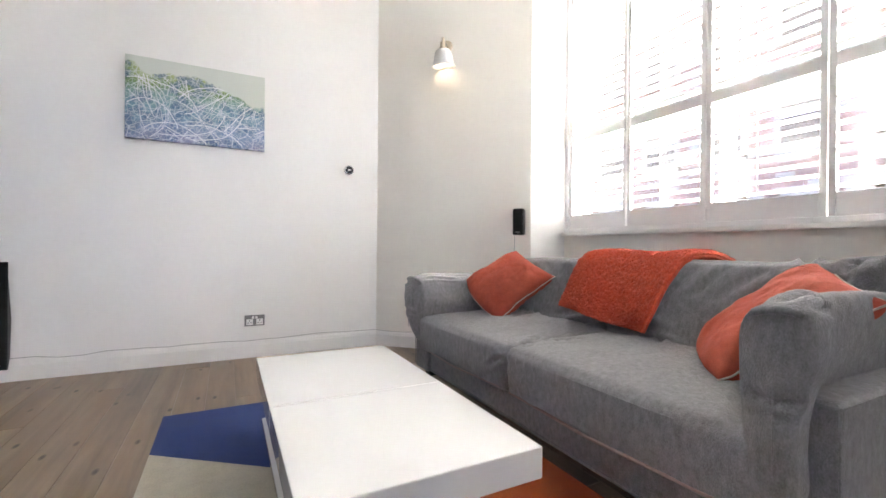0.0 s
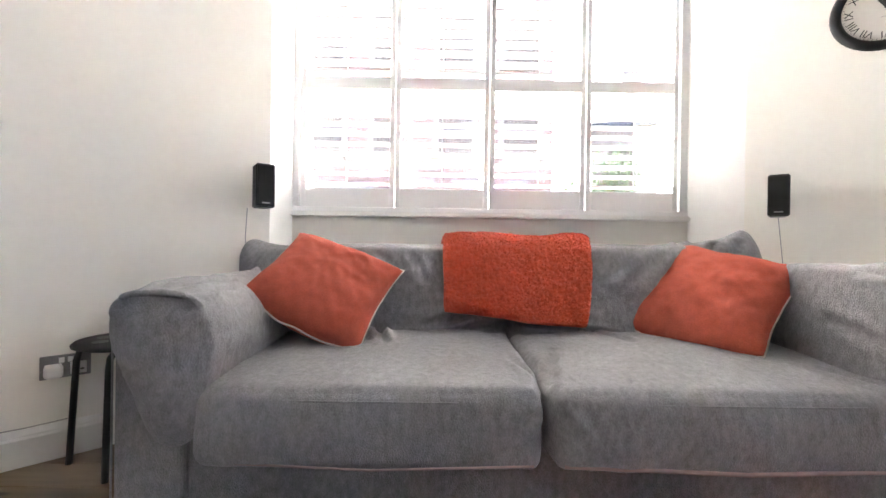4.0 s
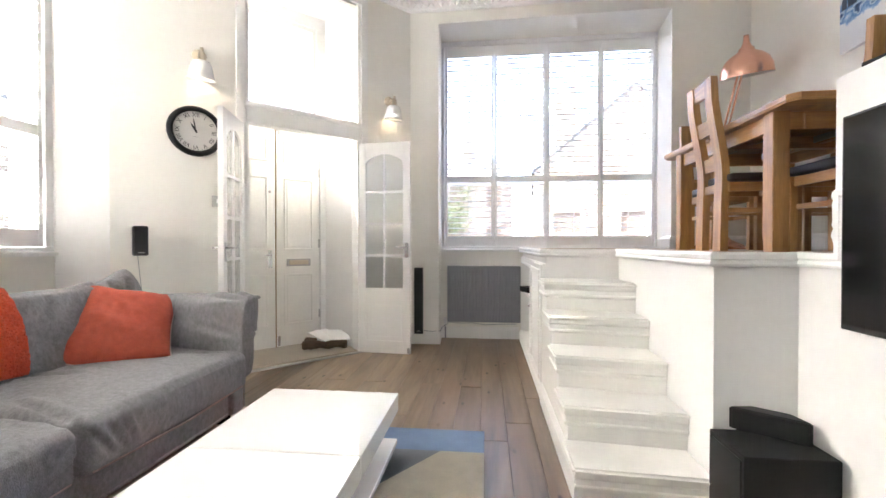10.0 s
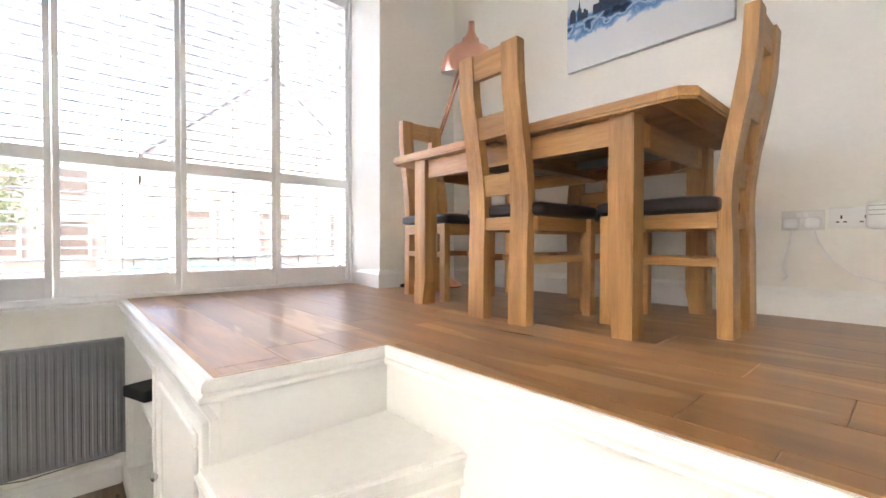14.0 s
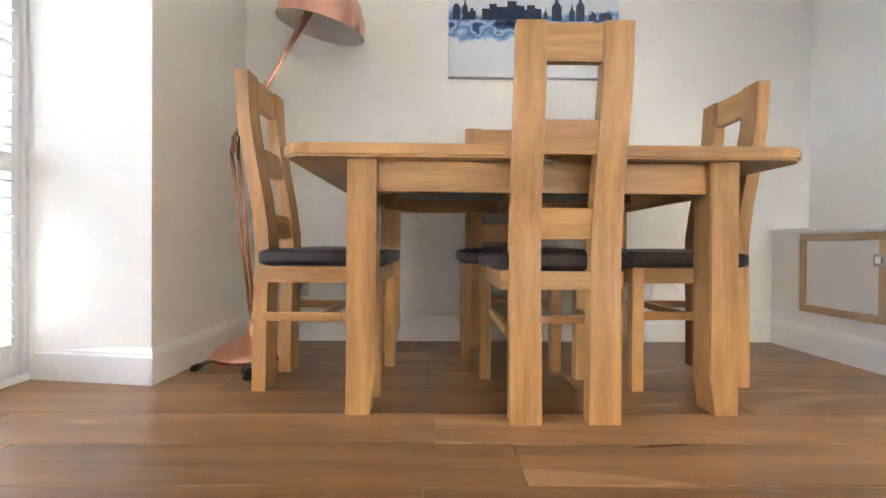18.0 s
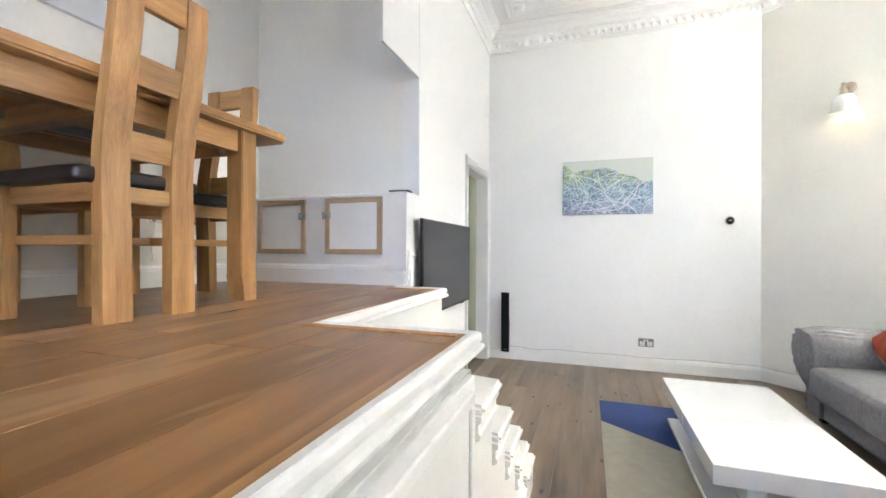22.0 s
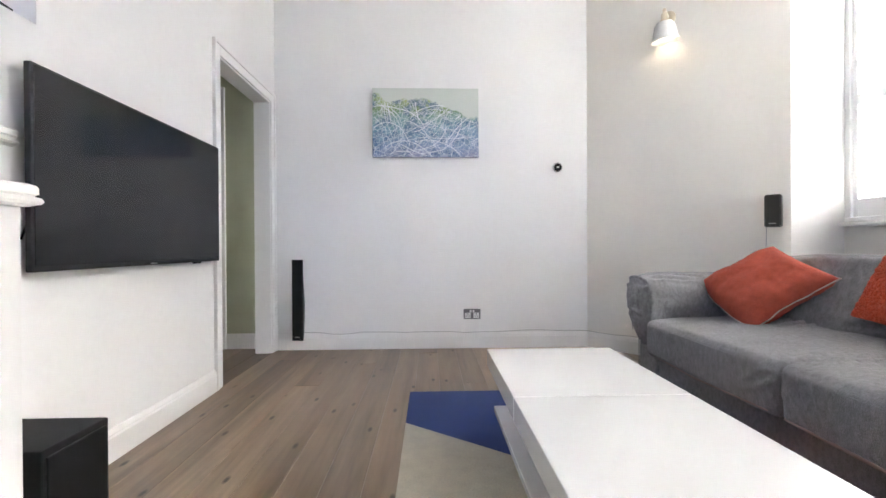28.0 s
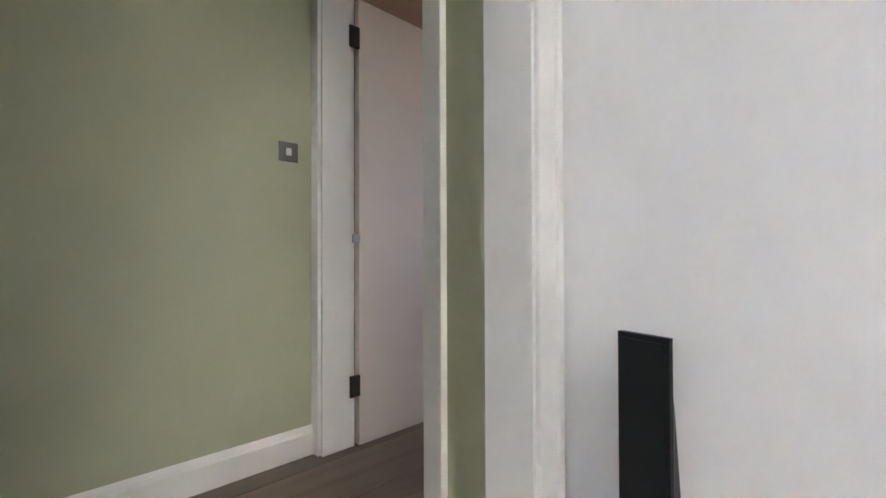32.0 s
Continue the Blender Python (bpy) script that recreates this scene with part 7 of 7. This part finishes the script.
for x0, z0, pts in ((0, 0, [(1.13, 1.42), (1.125, 1.36), (1.11, 1.30), (1.10, 1.235), (1.115, 1.20), (1.10, 1.185)]),
                    (0, 0, [(1.20, 1.42), (1.22, 1.35), (1.26, 1.28), (1.33, 1.22), (1.42, 1.19), (1.52, 1.175), (1.66, 1.18), (1.765, 1.21)])):
    cb = thing("white_cable", pose(BACK_X, pts[0][0], pts[-1][1]), "white flex hanging down the wall from a plug", "cable")
    part("flex", tube(bmesh.new(), [(0.016, y - pts[0][0], z - pts[-1][1]) for y, z in pts], 0.0035, 6), PLASTIC, cb, smooth=True)


def light_switch(m, mat, label):
    root = thing("light_switch", m, label, "light switch", "light switches")
    part("plate", solid(-0.043, 0.043, -0.008, 0.0, -0.043, 0.043, bevel=0.003), mat, root)
    part("rocker", solid(-0.012, 0.012, -0.013, -0.007, -0.016, 0.016, bevel=0.002), PLASTIC, root)
    return root


light_switch(VM @ pose(0.675, -0.0, 1.404), STEEL, "steel light switch beside the lobby door")
light_switch(Matrix.Translation((HALL_X, 4.075, 1.36)) @ wm, DARK_STEEL, "steel light switch on the green wall")
nest = thing("thermostat", pose(1.612, PIC_Y, 1.547, 90, 0, 0), "round dark thermostat with a chrome ring", "thermostat")
part("ring", lathe(bmesh.new(), [(0.0, 0.0), (0.038, 0.0), (0.042, 0.006), (0.042, 0.024), (0.036, 0.03), (0.0, 0.03)], 32), CHROME, nest, smooth=True)
part("face", lathe(bmesh.new(), [(0.0, 0.0325), (0.030, 0.0315), (0.034, 0.0295), (0.0, 0.0295)], 32), SCREEN, nest, "black glass face", True)
part("display", solid(-0.012, 0.012, -0.006, 0.006, 0.0322, 0.0332), STEEL, nest)
sd = thing("smoke_detector", pose(-0.39, 3.70, Z_CEIL), "white round smoke alarm on the ceiling", "smoke alarm")
part("body", lathe(bmesh.new(), [(0.0, 0.0), (0.055, 0.0), (0.055, -0.018), (0.045, -0.036), (0.02, -0.042), (0.0, -0.042)], 28), PLASTIC, sd, smooth=True)
part("vent", lathe(bmesh.new(), [(0.047, -0.030), (0.050, -0.026), (0.050, -0.022), (0.046, -0.022)], 28), STEEL, sd)


# ---- cables along the skirting ----
def cable(name, pts, label, mat=PLASTIC, r=0.0032, wob=0.006, seed=1):
    random.seed(seed)
    p0 = Vector(pts[0])
    fine = []
    for a, b in zip(pts, pts[1:]):
        a, b = Vector(a), Vector(b)
        n_ = max(2, int((b - a).length / 0.12))
        for k in range(n_):
            q = a.lerp(b, k / n_)
            fine.append(q + Vector((0, 0, random.uniform(-wob, wob))))
    fine.append(Vector(pts[-1]))
    root = thing(name, Matrix.Translation(p0), label, "cable")
    part("flex", tube(bmesh.new(), [q - p0 for q in fine], r, 6), mat, root, smooth=True)


cable("speaker_cable", [(-0.56, PIC_Y - 0.012, 0.138), (0.3, PIC_Y - 0.012, 0.142), (1.2, PIC_Y - 0.012, 0.138), (1.86, PIC_Y - 0.012, 0.144), (2.30, 3.695, 0.14)], "thin grey speaker cable along the top of the skirting", mat=material("grey_flex", (0.34, 0.34, 0.32), 0.5, spread=0.1), r=0.0022, seed=2, wob=0.010)
# white wires given a grey colour that stands for their shadows
cable("speaker_wire", [(2.73, 3.23, 0.985), (2.735, 3.24, 0.85), (2.745, 3.235, 0.7), (2.74, 3.235, 0.5)], "thin white wire below the speaker, greyed for its shading", mat=GREY_PAINT, r=0.002, wob=0.0, seed=3)
cable("speaker_wire", [(2.83, 0.585, 0.985), (2.825, 0.575, 0.86), (2.815, 0.565, 0.7)], "thin white wire below the speaker, greyed for its shading", mat=GREY_PAINT, r=0.002, wob=0.0, seed=4)
cable("radiator_cable", [(1.05, -1.125, 0.14), (0.95, -1.125, 0.13), (0.87, -1.16, 0.13), (0.86, -1.35, 0.16), (0.80, -1.45, 0.17), (0.4, -1.455, 0.165), (0.05, -1.455, 0.17)], "dark cable run below the radiator", mat=GREY_PAINT, wob=0.012, seed=5)
cable("television_lead", [(TV_X + 0.02, 1.96, 1.0), (TV_X + 0.012, 1.93, 0.98), (TV_X + 0.01, 1.90, 0.90)], "short black lead behind the television", mat=BLACK, seed=6, wob=0.0)

# ---- stool beside the sofa ----
st = thing("stool", pose(2.28, 3.46, 0), "black round stool with a punched seat and bent legs", "stool")
bm = bmesh.new()
n_ = 48
lathe(bm, [(0.0, 0.432), (0.150, 0.432), (0.164, 0.437), (0.166, 0.444), (0.158, 0.452), (0.0, 0.452)], 48)
part("seat", bm, BLACK_MATT, st, smooth=True)
for k in range(6):
    an = math.pi / 6 + k * math.pi / 3
    part("hole", lathe(bmesh.new(), [(0.0, 0.4525), (0.024, 0.4525), (0.026, 0.4535), (0.0, 0.4535)], 18, Matrix.Translation((0.088 * math.cos(an), 0.088 * math.sin(an), 0))), BLACK, st, "dark punched hole")
for k in range(4):
    an = k * math.pi / 2 + 0.3
    c, s = math.cos(an), math.sin(an)
    part("leg", tube(bmesh.new(), [(0.06 * c, 0.06 * s, 0.425), (0.12 * c, 0.12 * s, 0.425), (0.150 * c, 0.150 * s, 0.412), (0.160 * c, 0.160 * s, 0.38), (0.178 * c, 0.178 * s, 0.004)], 0.011, 10), BLACK, st, smooth=True)

# ---- bin under the stool ----
wb = thing("waste_bin", pose(2.47, 3.36, 0), "small chrome waste bin with a dark liner beside the sofa", "bin")
part("body", lathe(bmesh.new(), [(0.0, 0.004), (0.085, 0.0), (0.088, 0.01), (0.105, 0.30), (0.108, 0.305), (0.101, 0.30), (0.084, 0.012), (0.0, 0.010)], 36), CHROME, wb, smooth=True)
part("liner", lathe(bmesh.new(), [(0.098, 0.18), (0.0995, 0.30), (0.110, 0.309), (0.111, 0.285), (0.107, 0.285), (0.097, 0.302), (0.094, 0.18)], 36), BLACK_MATT, wb, "black plastic liner", True)

# ---- post on the lobby floor ----
mt = thing("folded_sack", VM @ pose(1.715, 0.34, 0.022, 0, 0, -30), "crumpled brown hessian sack on the lobby floor", "sack")
bm = soft_box(0.44, 0.27, 0.066, 0.026, 34, (0, 0, 0.008), 0.020, 3.0, 9.0)
wrinkle(bm, 0.018, 2.0, (7.0, 16.0, 6.0))
wrinkle(bm, 0.007, 5.0, (30.0, 22.0, 30.0))
part("cloth", bm, material("hessian", (0.20, 0.135, 0.08), 0.95, spread=0.25, scale=20, fine=200, bump=0.9, bump_scale=160), mt, smooth=True, m=pose(0, 0, 0.044))
for k, (x, y, z, r) in enumerate(((0.02, -0.02, 0.104, 12), (0.05, -0.05, 0.111, -14), (-0.02, -0.04, 0.118, 32))):
    en = thing("envelope", VM @ pose(1.715 + x, 0.33 + y, 0.036 + z, 13 + 3 * k, 4, r), "white envelope lying on the sack", "envelope", "post on the floor")
    part("paper", solid(-0.16, 0.16, -0.11, 0.11, 0, 0.005), PLASTIC, en)

# ---- floorboards ----
random.seed(11)
floor = bpy.data.objects["floor"]
BOARD = 0.152
for i in range(28):
    x = TV_X + BOARD * i
    y = -1.6 - random.random() * 1.6
    while y < 4.2:
        ln = 2.6 + random.random() * 1.4
        y0, y1 = max(y, -1.47), min(y + ln, 4.135)
        if y1 - y0 > 0.05 and x < 3.2:
            part("floorboard", solid(x + 0.0008, x + BOARD - 0.0008, y0, y1 - 0.002, -0.012, random.uniform(-0.0012, 0.0), bevel=0.0015, segments=1), PINE, floor)
        y += ln
# hall boards, brown and partly darkened in colour for the dimness there
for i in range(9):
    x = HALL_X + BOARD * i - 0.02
    part("floorboard", solid(x + 0.0008, min(x + BOARD, TV_X) - 0.0008, 2.2, 6.5, -0.012, random.uniform(-0.0012, 0.0), bevel=0.0015, segments=1), PINE_DIMMED, floor)

deck = structure("floor_platform", prism(bmesh.new(), [(BACK_X, -1.55), (-0.020, -1.55), (-0.020, 0.382), (-0.516, 0.382), (-0.516, 1.572), (-0.85, 1.572), (-0.85, 1.77), (BACK_X, 1.77)], Z_DECK - 0.0115, Z_DECK - 0.008), LAMINATE, "brown laminate floor of the dining platform", "floor")
PLANK = 0.193


def deck_piece(x0, x1, y0, y1):
    part("plank", solid(x0 + 0.0006, x1 - 0.0006, y0 + 0.0006, y1 - 0.0006, Z_DECK - 0.008, Z_DECK, bevel=0.0012, segments=1), LAMINATE, deck)


random.seed(5)
x = -0.020
row = 0
while x > BACK_X + 0.01:
    x0 = max(x - PLANK, BACK_X)
    y = -1.55 - random.random() * 1.1
    top = 0.382 if x0 > -0.516 - 0.1 else (1.572 if x0 > -0.85 - 0.1 else 1.77)
    end = {0.382: 1.572, 1.572: 1.77}.get(top, top) if x0 < {0.382: -0.516, 1.572: -0.85}.get(top, -9) else top
    cut = {0.382: -0.516, 1.572: -0.85}.get(top, x)
    while y < end:
        y1 = min(y + 1.26, end)
        if y1 > -1.55:
            if y < top:
                deck_piece(x0, x, max(y, -1.55), min(y1, top))
            if y1 > top:
                deck_piece(x0, cut, max(y, top), y1)
        y += 1.26
    x -= PLANK
    row += 1
bm = bmesh.new()
sweep(bm, [(-0.0155, -1.45), (-0.0155, 0.3865), (-0.5125, 0.3865), (-0.5125, 1.5765), (-0.84, 1.5765)], [(-0.020, Z_DECK - 0.004), (-0.020, Z_DECK + 0.004), (0.0015, Z_DECK + 0.007), (0.0015, Z_DECK - 0.004)])
structure("trim_deck", bm, OAK_LONG, "thin pale wood bead along the laminate edge", "moulding")


# ---- outside ----
ASPHALT = material("asphalt", (0.055, 0.055, 0.057), 0.9, spread=0.2, scale=3, fine=80, bump=0.3, space="World")
PAVE = material("paving", (0.33, 0.32, 0.30), 0.85, spread=0.15, scale=2, fine=50, space="World")
STONE = material("rubble_stone", (0.20, 0.165, 0.13), 0.9, spread=0.35, scale=2.2, fine=14, bump=0.6, space="World")
BRICK = material("red_sandstone", (0.195, 0.120, 0.092), 0.9, spread=0.25, scale=2.5, fine=20, bump=0.4, space="World")
SLATE = material("slate", (0.055, 0.056, 0.06), 0.7, spread=0.25, scale=5, fine=40, space="World")
DARK_PANE = material("street_window", (0.105, 0.080, 0.060), 0.95, spread=0.1, bump=0.0)
TRIM = material("stone_dressing", (0.25, 0.21, 0.17), 0.85, spread=0.12, scale=4, space="World")
LEAF = material("leaves", (0.10, 0.13, 0.055), 0.7, spread=0.5, scale=3, fine=12, bump=0.0, space="World")
BARK = material("bark", (0.09, 0.07, 0.055), 0.9, spread=0.3, scale=8)
Z_ST = -0.45
structure("ground", solid(-160, 160, -160, 160, Z_ST - 0.3, Z_ST), ASPHALT, "grey asphalt street", "ground")
bm = bmesh.new()
prism(bm, [(3.65, 40), (3.65, 0.6), (2.6, -1.9), (-40, -1.9), (-40, -4.2), (3.4, -4.2), (6.1, -1.4), (6.1, 40)], Z_ST, Z_ST + 0.12)
structure("pavement", bm, PAVE, "grey paved footway along the house", "pavement")


def house(name, m, w, h, d, wall_mat, cols, rows, roof_h, label, gable=False):
    """A tenement seen through the shutters. Local: the front faces +y at y = 0."""
    root = thing(name, m, label, "building", "houses across the street")
    bm = bmesh.new()
    if gable:
        pts = [(-w / 2, 0), (w / 2, 0), (w / 2, h), (0, h + roof_h), (-w / 2, h)]
    else:
        pts = [(-w / 2, 0), (w / 2, 0), (w / 2, h), (-w / 2, h)]
    plate(bm, pts, -d, 0)
    part("wall", bm, wall_mat, root)
    bm = bmesh.new()
    if gable:
        for s in (-1, 1):
            q = [(0, h + roof_h + 0.02), (s * (w / 2 + 0.12), h - 0.08), (s * (w / 2 + 0.12), h + 0.03), (0, h + roof_h + 0.13)]
            plate(bm, q if s > 0 else q[::-1], -d - 0.1, 0.06)
    else:
        prism(bm, [(-w / 2 - 0.2, 0.25), (w / 2 + 0.2, 0.25), (w / 2 + 0.2, -d), (-w / 2 - 0.2, -d)], h, h + 0.25)
        v = [bm.verts.new(p) for p in ((-w / 2, 0.1, h + 0.25), (w / 2, 0.1, h + 0.25), (w / 2, -d / 2, h + roof_h), (-w / 2, -d / 2, h + roof_h), (-w / 2, -d, h + 0.25), (w / 2, -d, h + 0.25))]
        bm.faces.new((v[0], v[1], v[2], v[3]))
        bm.faces.new((v[3], v[2], v[5], v[4]))
        bm.faces.new((v[0], v[3], v[4]))
        bm.faces.new((v[1], v[5], v[2]))
    roof = part("roof", bm, SLATE, root)
    for x in (-w * 0.32, w * 0.3):
        part("chimney", solid(x - 0.5, x + 0.5, -d / 2 - 0.35, -d / 2 + 0.35, h + roof_h * 0.55, h + roof_h + 1.5), wall_mat, roof)
    for r in range(rows):
        for c in range(cols):
            x = -w / 2 + w * (c + 0.5) / cols
            z = 1.1 + r * 3.1
            if z + 1.8 > h:
                continue
            win = part("window", solid(x - 0.55, x + 0.55, 0.005, 0.03, z, z + 1.75), DARK_PANE, root)
            bm = bmesh.new()
            for q in ((x - 0.72, x - 0.55, z - 0.1, z + 1.95), (x + 0.55, x + 0.72, z - 0.1, z + 1.95), (x - 0.72, x + 0.72, z + 1.75, z + 2.0), (x - 0.72, x + 0.72, z - 0.2, z)):
                box(bm, q[0], q[1], 0.002, 0.08, q[2], q[3])
            part("frame", bm, TRIM, win)
            part("sash_bar", solid(x - 0.55, x + 0.55, 0.03, 0.05, z + 0.83, z + 0.91), PLASTIC, win)
    # courses of stone stand proud of the wall
    bm = bmesh.new()
    z = 0.3
    k = 0
    while z < h - 0.3:
        x = -w / 2 + random.random() * 0.3
        while x < w / 2 - 0.8:
            ln = 0.35 + random.random() * 0.6
            if random.random() < 0.33:
                box(bm, x, x + ln - 0.03, 0.0, 0.012 + random.random() * 0.02, z, z + 0.24)
            x += ln
        z += 0.27
        k += 1
    ob = part("stone_course", bm, TRIM, root)
    ob["kind"] = "stuff"
    return root


random.seed(21)
house("tenement", pose(14.5, 7.2, Z_ST, 0, 0, 90), 17, 12.9, 9, BRICK, 8, 4, 2.5, "red sandstone tenement across the street")
house("tenement", pose(19.0, -9.5, Z_ST, 0, 0, 70), 10, 7.0, 8, STONE, 4, 2, 2.6, "pale stone houses further along the street")
house("stone_house", pose(-5.6, -14.5, Z_ST, 0, 0, -6), 8.0, 4.6, 9, STONE, 3, 1, 3.4, "rubble stone house with a slate gable", True)
house("tenement", pose(6.5, -27.0, Z_ST, 0, 0, 6), 16, 6.0, 8, STONE, 6, 2, 2.5, "distant row of stone houses")
gw = thing("garden_wall", pose(-3.4, -9.5, Z_ST), "low rubble stone garden wall", "wall")
bm = bmesh.new()
random.seed(8)
for r in range(6):
    x = -5.0
    while x < 3.0:
        ln = 0.28 + random.random() * 0.35
        box(bm, x, x + ln - 0.02, -0.18 - random.random() * 0.04, 0.18 + random.random() * 0.05, r * 0.24, r * 0.24 + 0.225)
        x += ln
ob = part("stone_course", bm, STONE, gw)
ob["kind"] = "stuff"
part("coping", solid(-5.05, 3.05, -0.24, 0.24, 1.44, 1.54, bevel=0.02), TRIM, gw)


def tree(m, h, spread, seed, label):
    random.seed(seed)
    root = thing("tree", m, label, "tree", "street trees")
    bm = bmesh.new()
    top = Vector((0, 0, h * 0.55))
    tube(bm, [(0, 0, 0), (0.04, 0.02, h * 0.25), tuple(top)], [0.16, 0.12, 0.07], 8)
    tips = []
    for k in range(9):
        an = k * 2.4
        tip = Vector((math.cos(an) * spread * random.uniform(0.4, 0.85), math.sin(an) * spread * random.uniform(0.4, 0.85), h * random.uniform(0.55, 0.95)))
        st_ = Vector((0.02, 0.01, h * random.uniform(0.28, 0.5)))
        mid = st_.lerp(tip, 0.5) + Vector((0, 0, 0.2))
        tube(bm, [tuple(st_), tuple(mid), tuple(tip)], [0.06, 0.04, 0.015], 6)
        tips += [tip, mid]
    part("trunk", bm, BARK, root)
    verts, faces = [], []
    for c in tips:
        for k in range(150):
            p = c + Vector((random.gauss(0, 0.33), random.gauss(0, 0.33), random.gauss(0, 0.26))) * spread * 0.62
            a = Vector((random.uniform(-1, 1), random.uniform(-1, 1), random.uniform(-1, 1))).normalized()
            b_ = a.orthogonal().normalized()
            s = random.uniform(0.05, 0.10)
            i = len(verts)
            verts += [tuple(p - a * s), tuple(p + b_ * s * 0.5), tuple(p + a * s), tuple(p - b_ * s * 0.5)]
            faces.append((i, i + 1, i + 2, i + 3))
    me = bpy.data.meshes.new("crown")
    me.from_pydata(verts, [], faces)
    me.materials.append(LEAF)
    ob = new("crown", me)
    ob.parent = root
    ob["kind"] = "stuff"
    return root


tree(pose(12.2, -1.9, Z_ST), 3.9, 1.4, 32, "leafy street tree beyond the window")
tree(pose(4.6, -15.0, Z_ST), 4.6, 1.9, 33, "leafy tree beside the parked cars")
tree(pose(2.4, -17.5, Z_ST), 4.2, 1.7, 34, "leafy tree beside the parked cars")


def car(m, paint, label):
    root = thing("parked_car", m, label, "car", "parked cars")
    side = [(-2.1, 0.35), (-2.12, 0.70), (-1.95, 0.86), (-1.15, 0.96), (-0.55, 1.42), (0.75, 1.45), (1.45, 1.02), (2.0, 0.92), (2.12, 0.62), (2.1, 0.32)]
    bm = bmesh.new()
    plate(bm, side, -0.86, 0.86)
    bmesh.ops.bevel(bm, geom=bm.edges[:], offset=0.07, segments=3, affect="EDGES")
    part("body", bm, paint, root, smooth=True)
    for s in (-1, 1):
        part("side_window", plate(bmesh.new(), [(-0.98, 1.0), (-0.50, 1.36), (0.70, 1.38), (1.25, 1.03)], s * 0.865 - 0.006, s * 0.865 + 0.006), DARK_PANE, root)
        for x in (-1.3, 1.32):
            wheel = part("wheel", lathe(bmesh.new(), [(0.0, -0.1), (0.30, -0.1), (0.32, -0.06), (0.32, 0.06), (0.30, 0.1), (0.0, 0.1)], 24, Matrix.Translation((x, s * 0.80, 0.32)) @ Matrix.Rotation(radians(90), 4, "X")), BLACK_MATT, root)
            part("rim", lathe(bmesh.new(), [(0.0, -0.108), (0.19, -0.108), (0.2, -0.10), (0.2, 0.10), (0.19, 0.108), (0.0, 0.108)], 20, Matrix.Translation((x, s * 0.80, 0.32)) @ Matrix.Rotation(radians(90), 4, "X")), STEEL, wheel)
        part("headlight", solid(-2.13, -2.0, s * 0.62 - 0.16, s * 0.62 + 0.16, 0.66, 0.80, bevel=0.03), CHROME, root)
    part("windscreen", plate(bmesh.new(), [(-1.12, 0.99), (-0.60, 1.40), (-0.58, 1.38), (-1.10, 0.97)], -0.70, 0.70), DARK_PANE, root)
    return root


WHITE_PAINT = material("car_white", (0.65, 0.66, 0.67), 0.2, spread=0.02, bump=0.0, coat=0.6)
SILVER = material("car_silver", (0.30, 0.31, 0.32), 0.3, 0.5, spread=0.02, bump=0.0, coat=0.6)
TEAL = material("car_green", (0.03, 0.12, 0.09), 0.25, spread=0.03, bump=0.0, coat=0.6)
car(pose(3.2, -11.6, Z_ST, 0, 0, 8), WHITE_PAINT, "white parked car across the street")
car(pose(-1.6, -7.2, Z_ST, 0, 0, 3), TEAL, "dark green parked car by the kerb")
car(pose(8.4, -13.8, Z_ST, 0, 0, -12), SILVER, "silver parked car across the street")
car(pose(9.2, 3.4, Z_ST, 0, 0, 92), SILVER, "silver parked car outside the bay window")
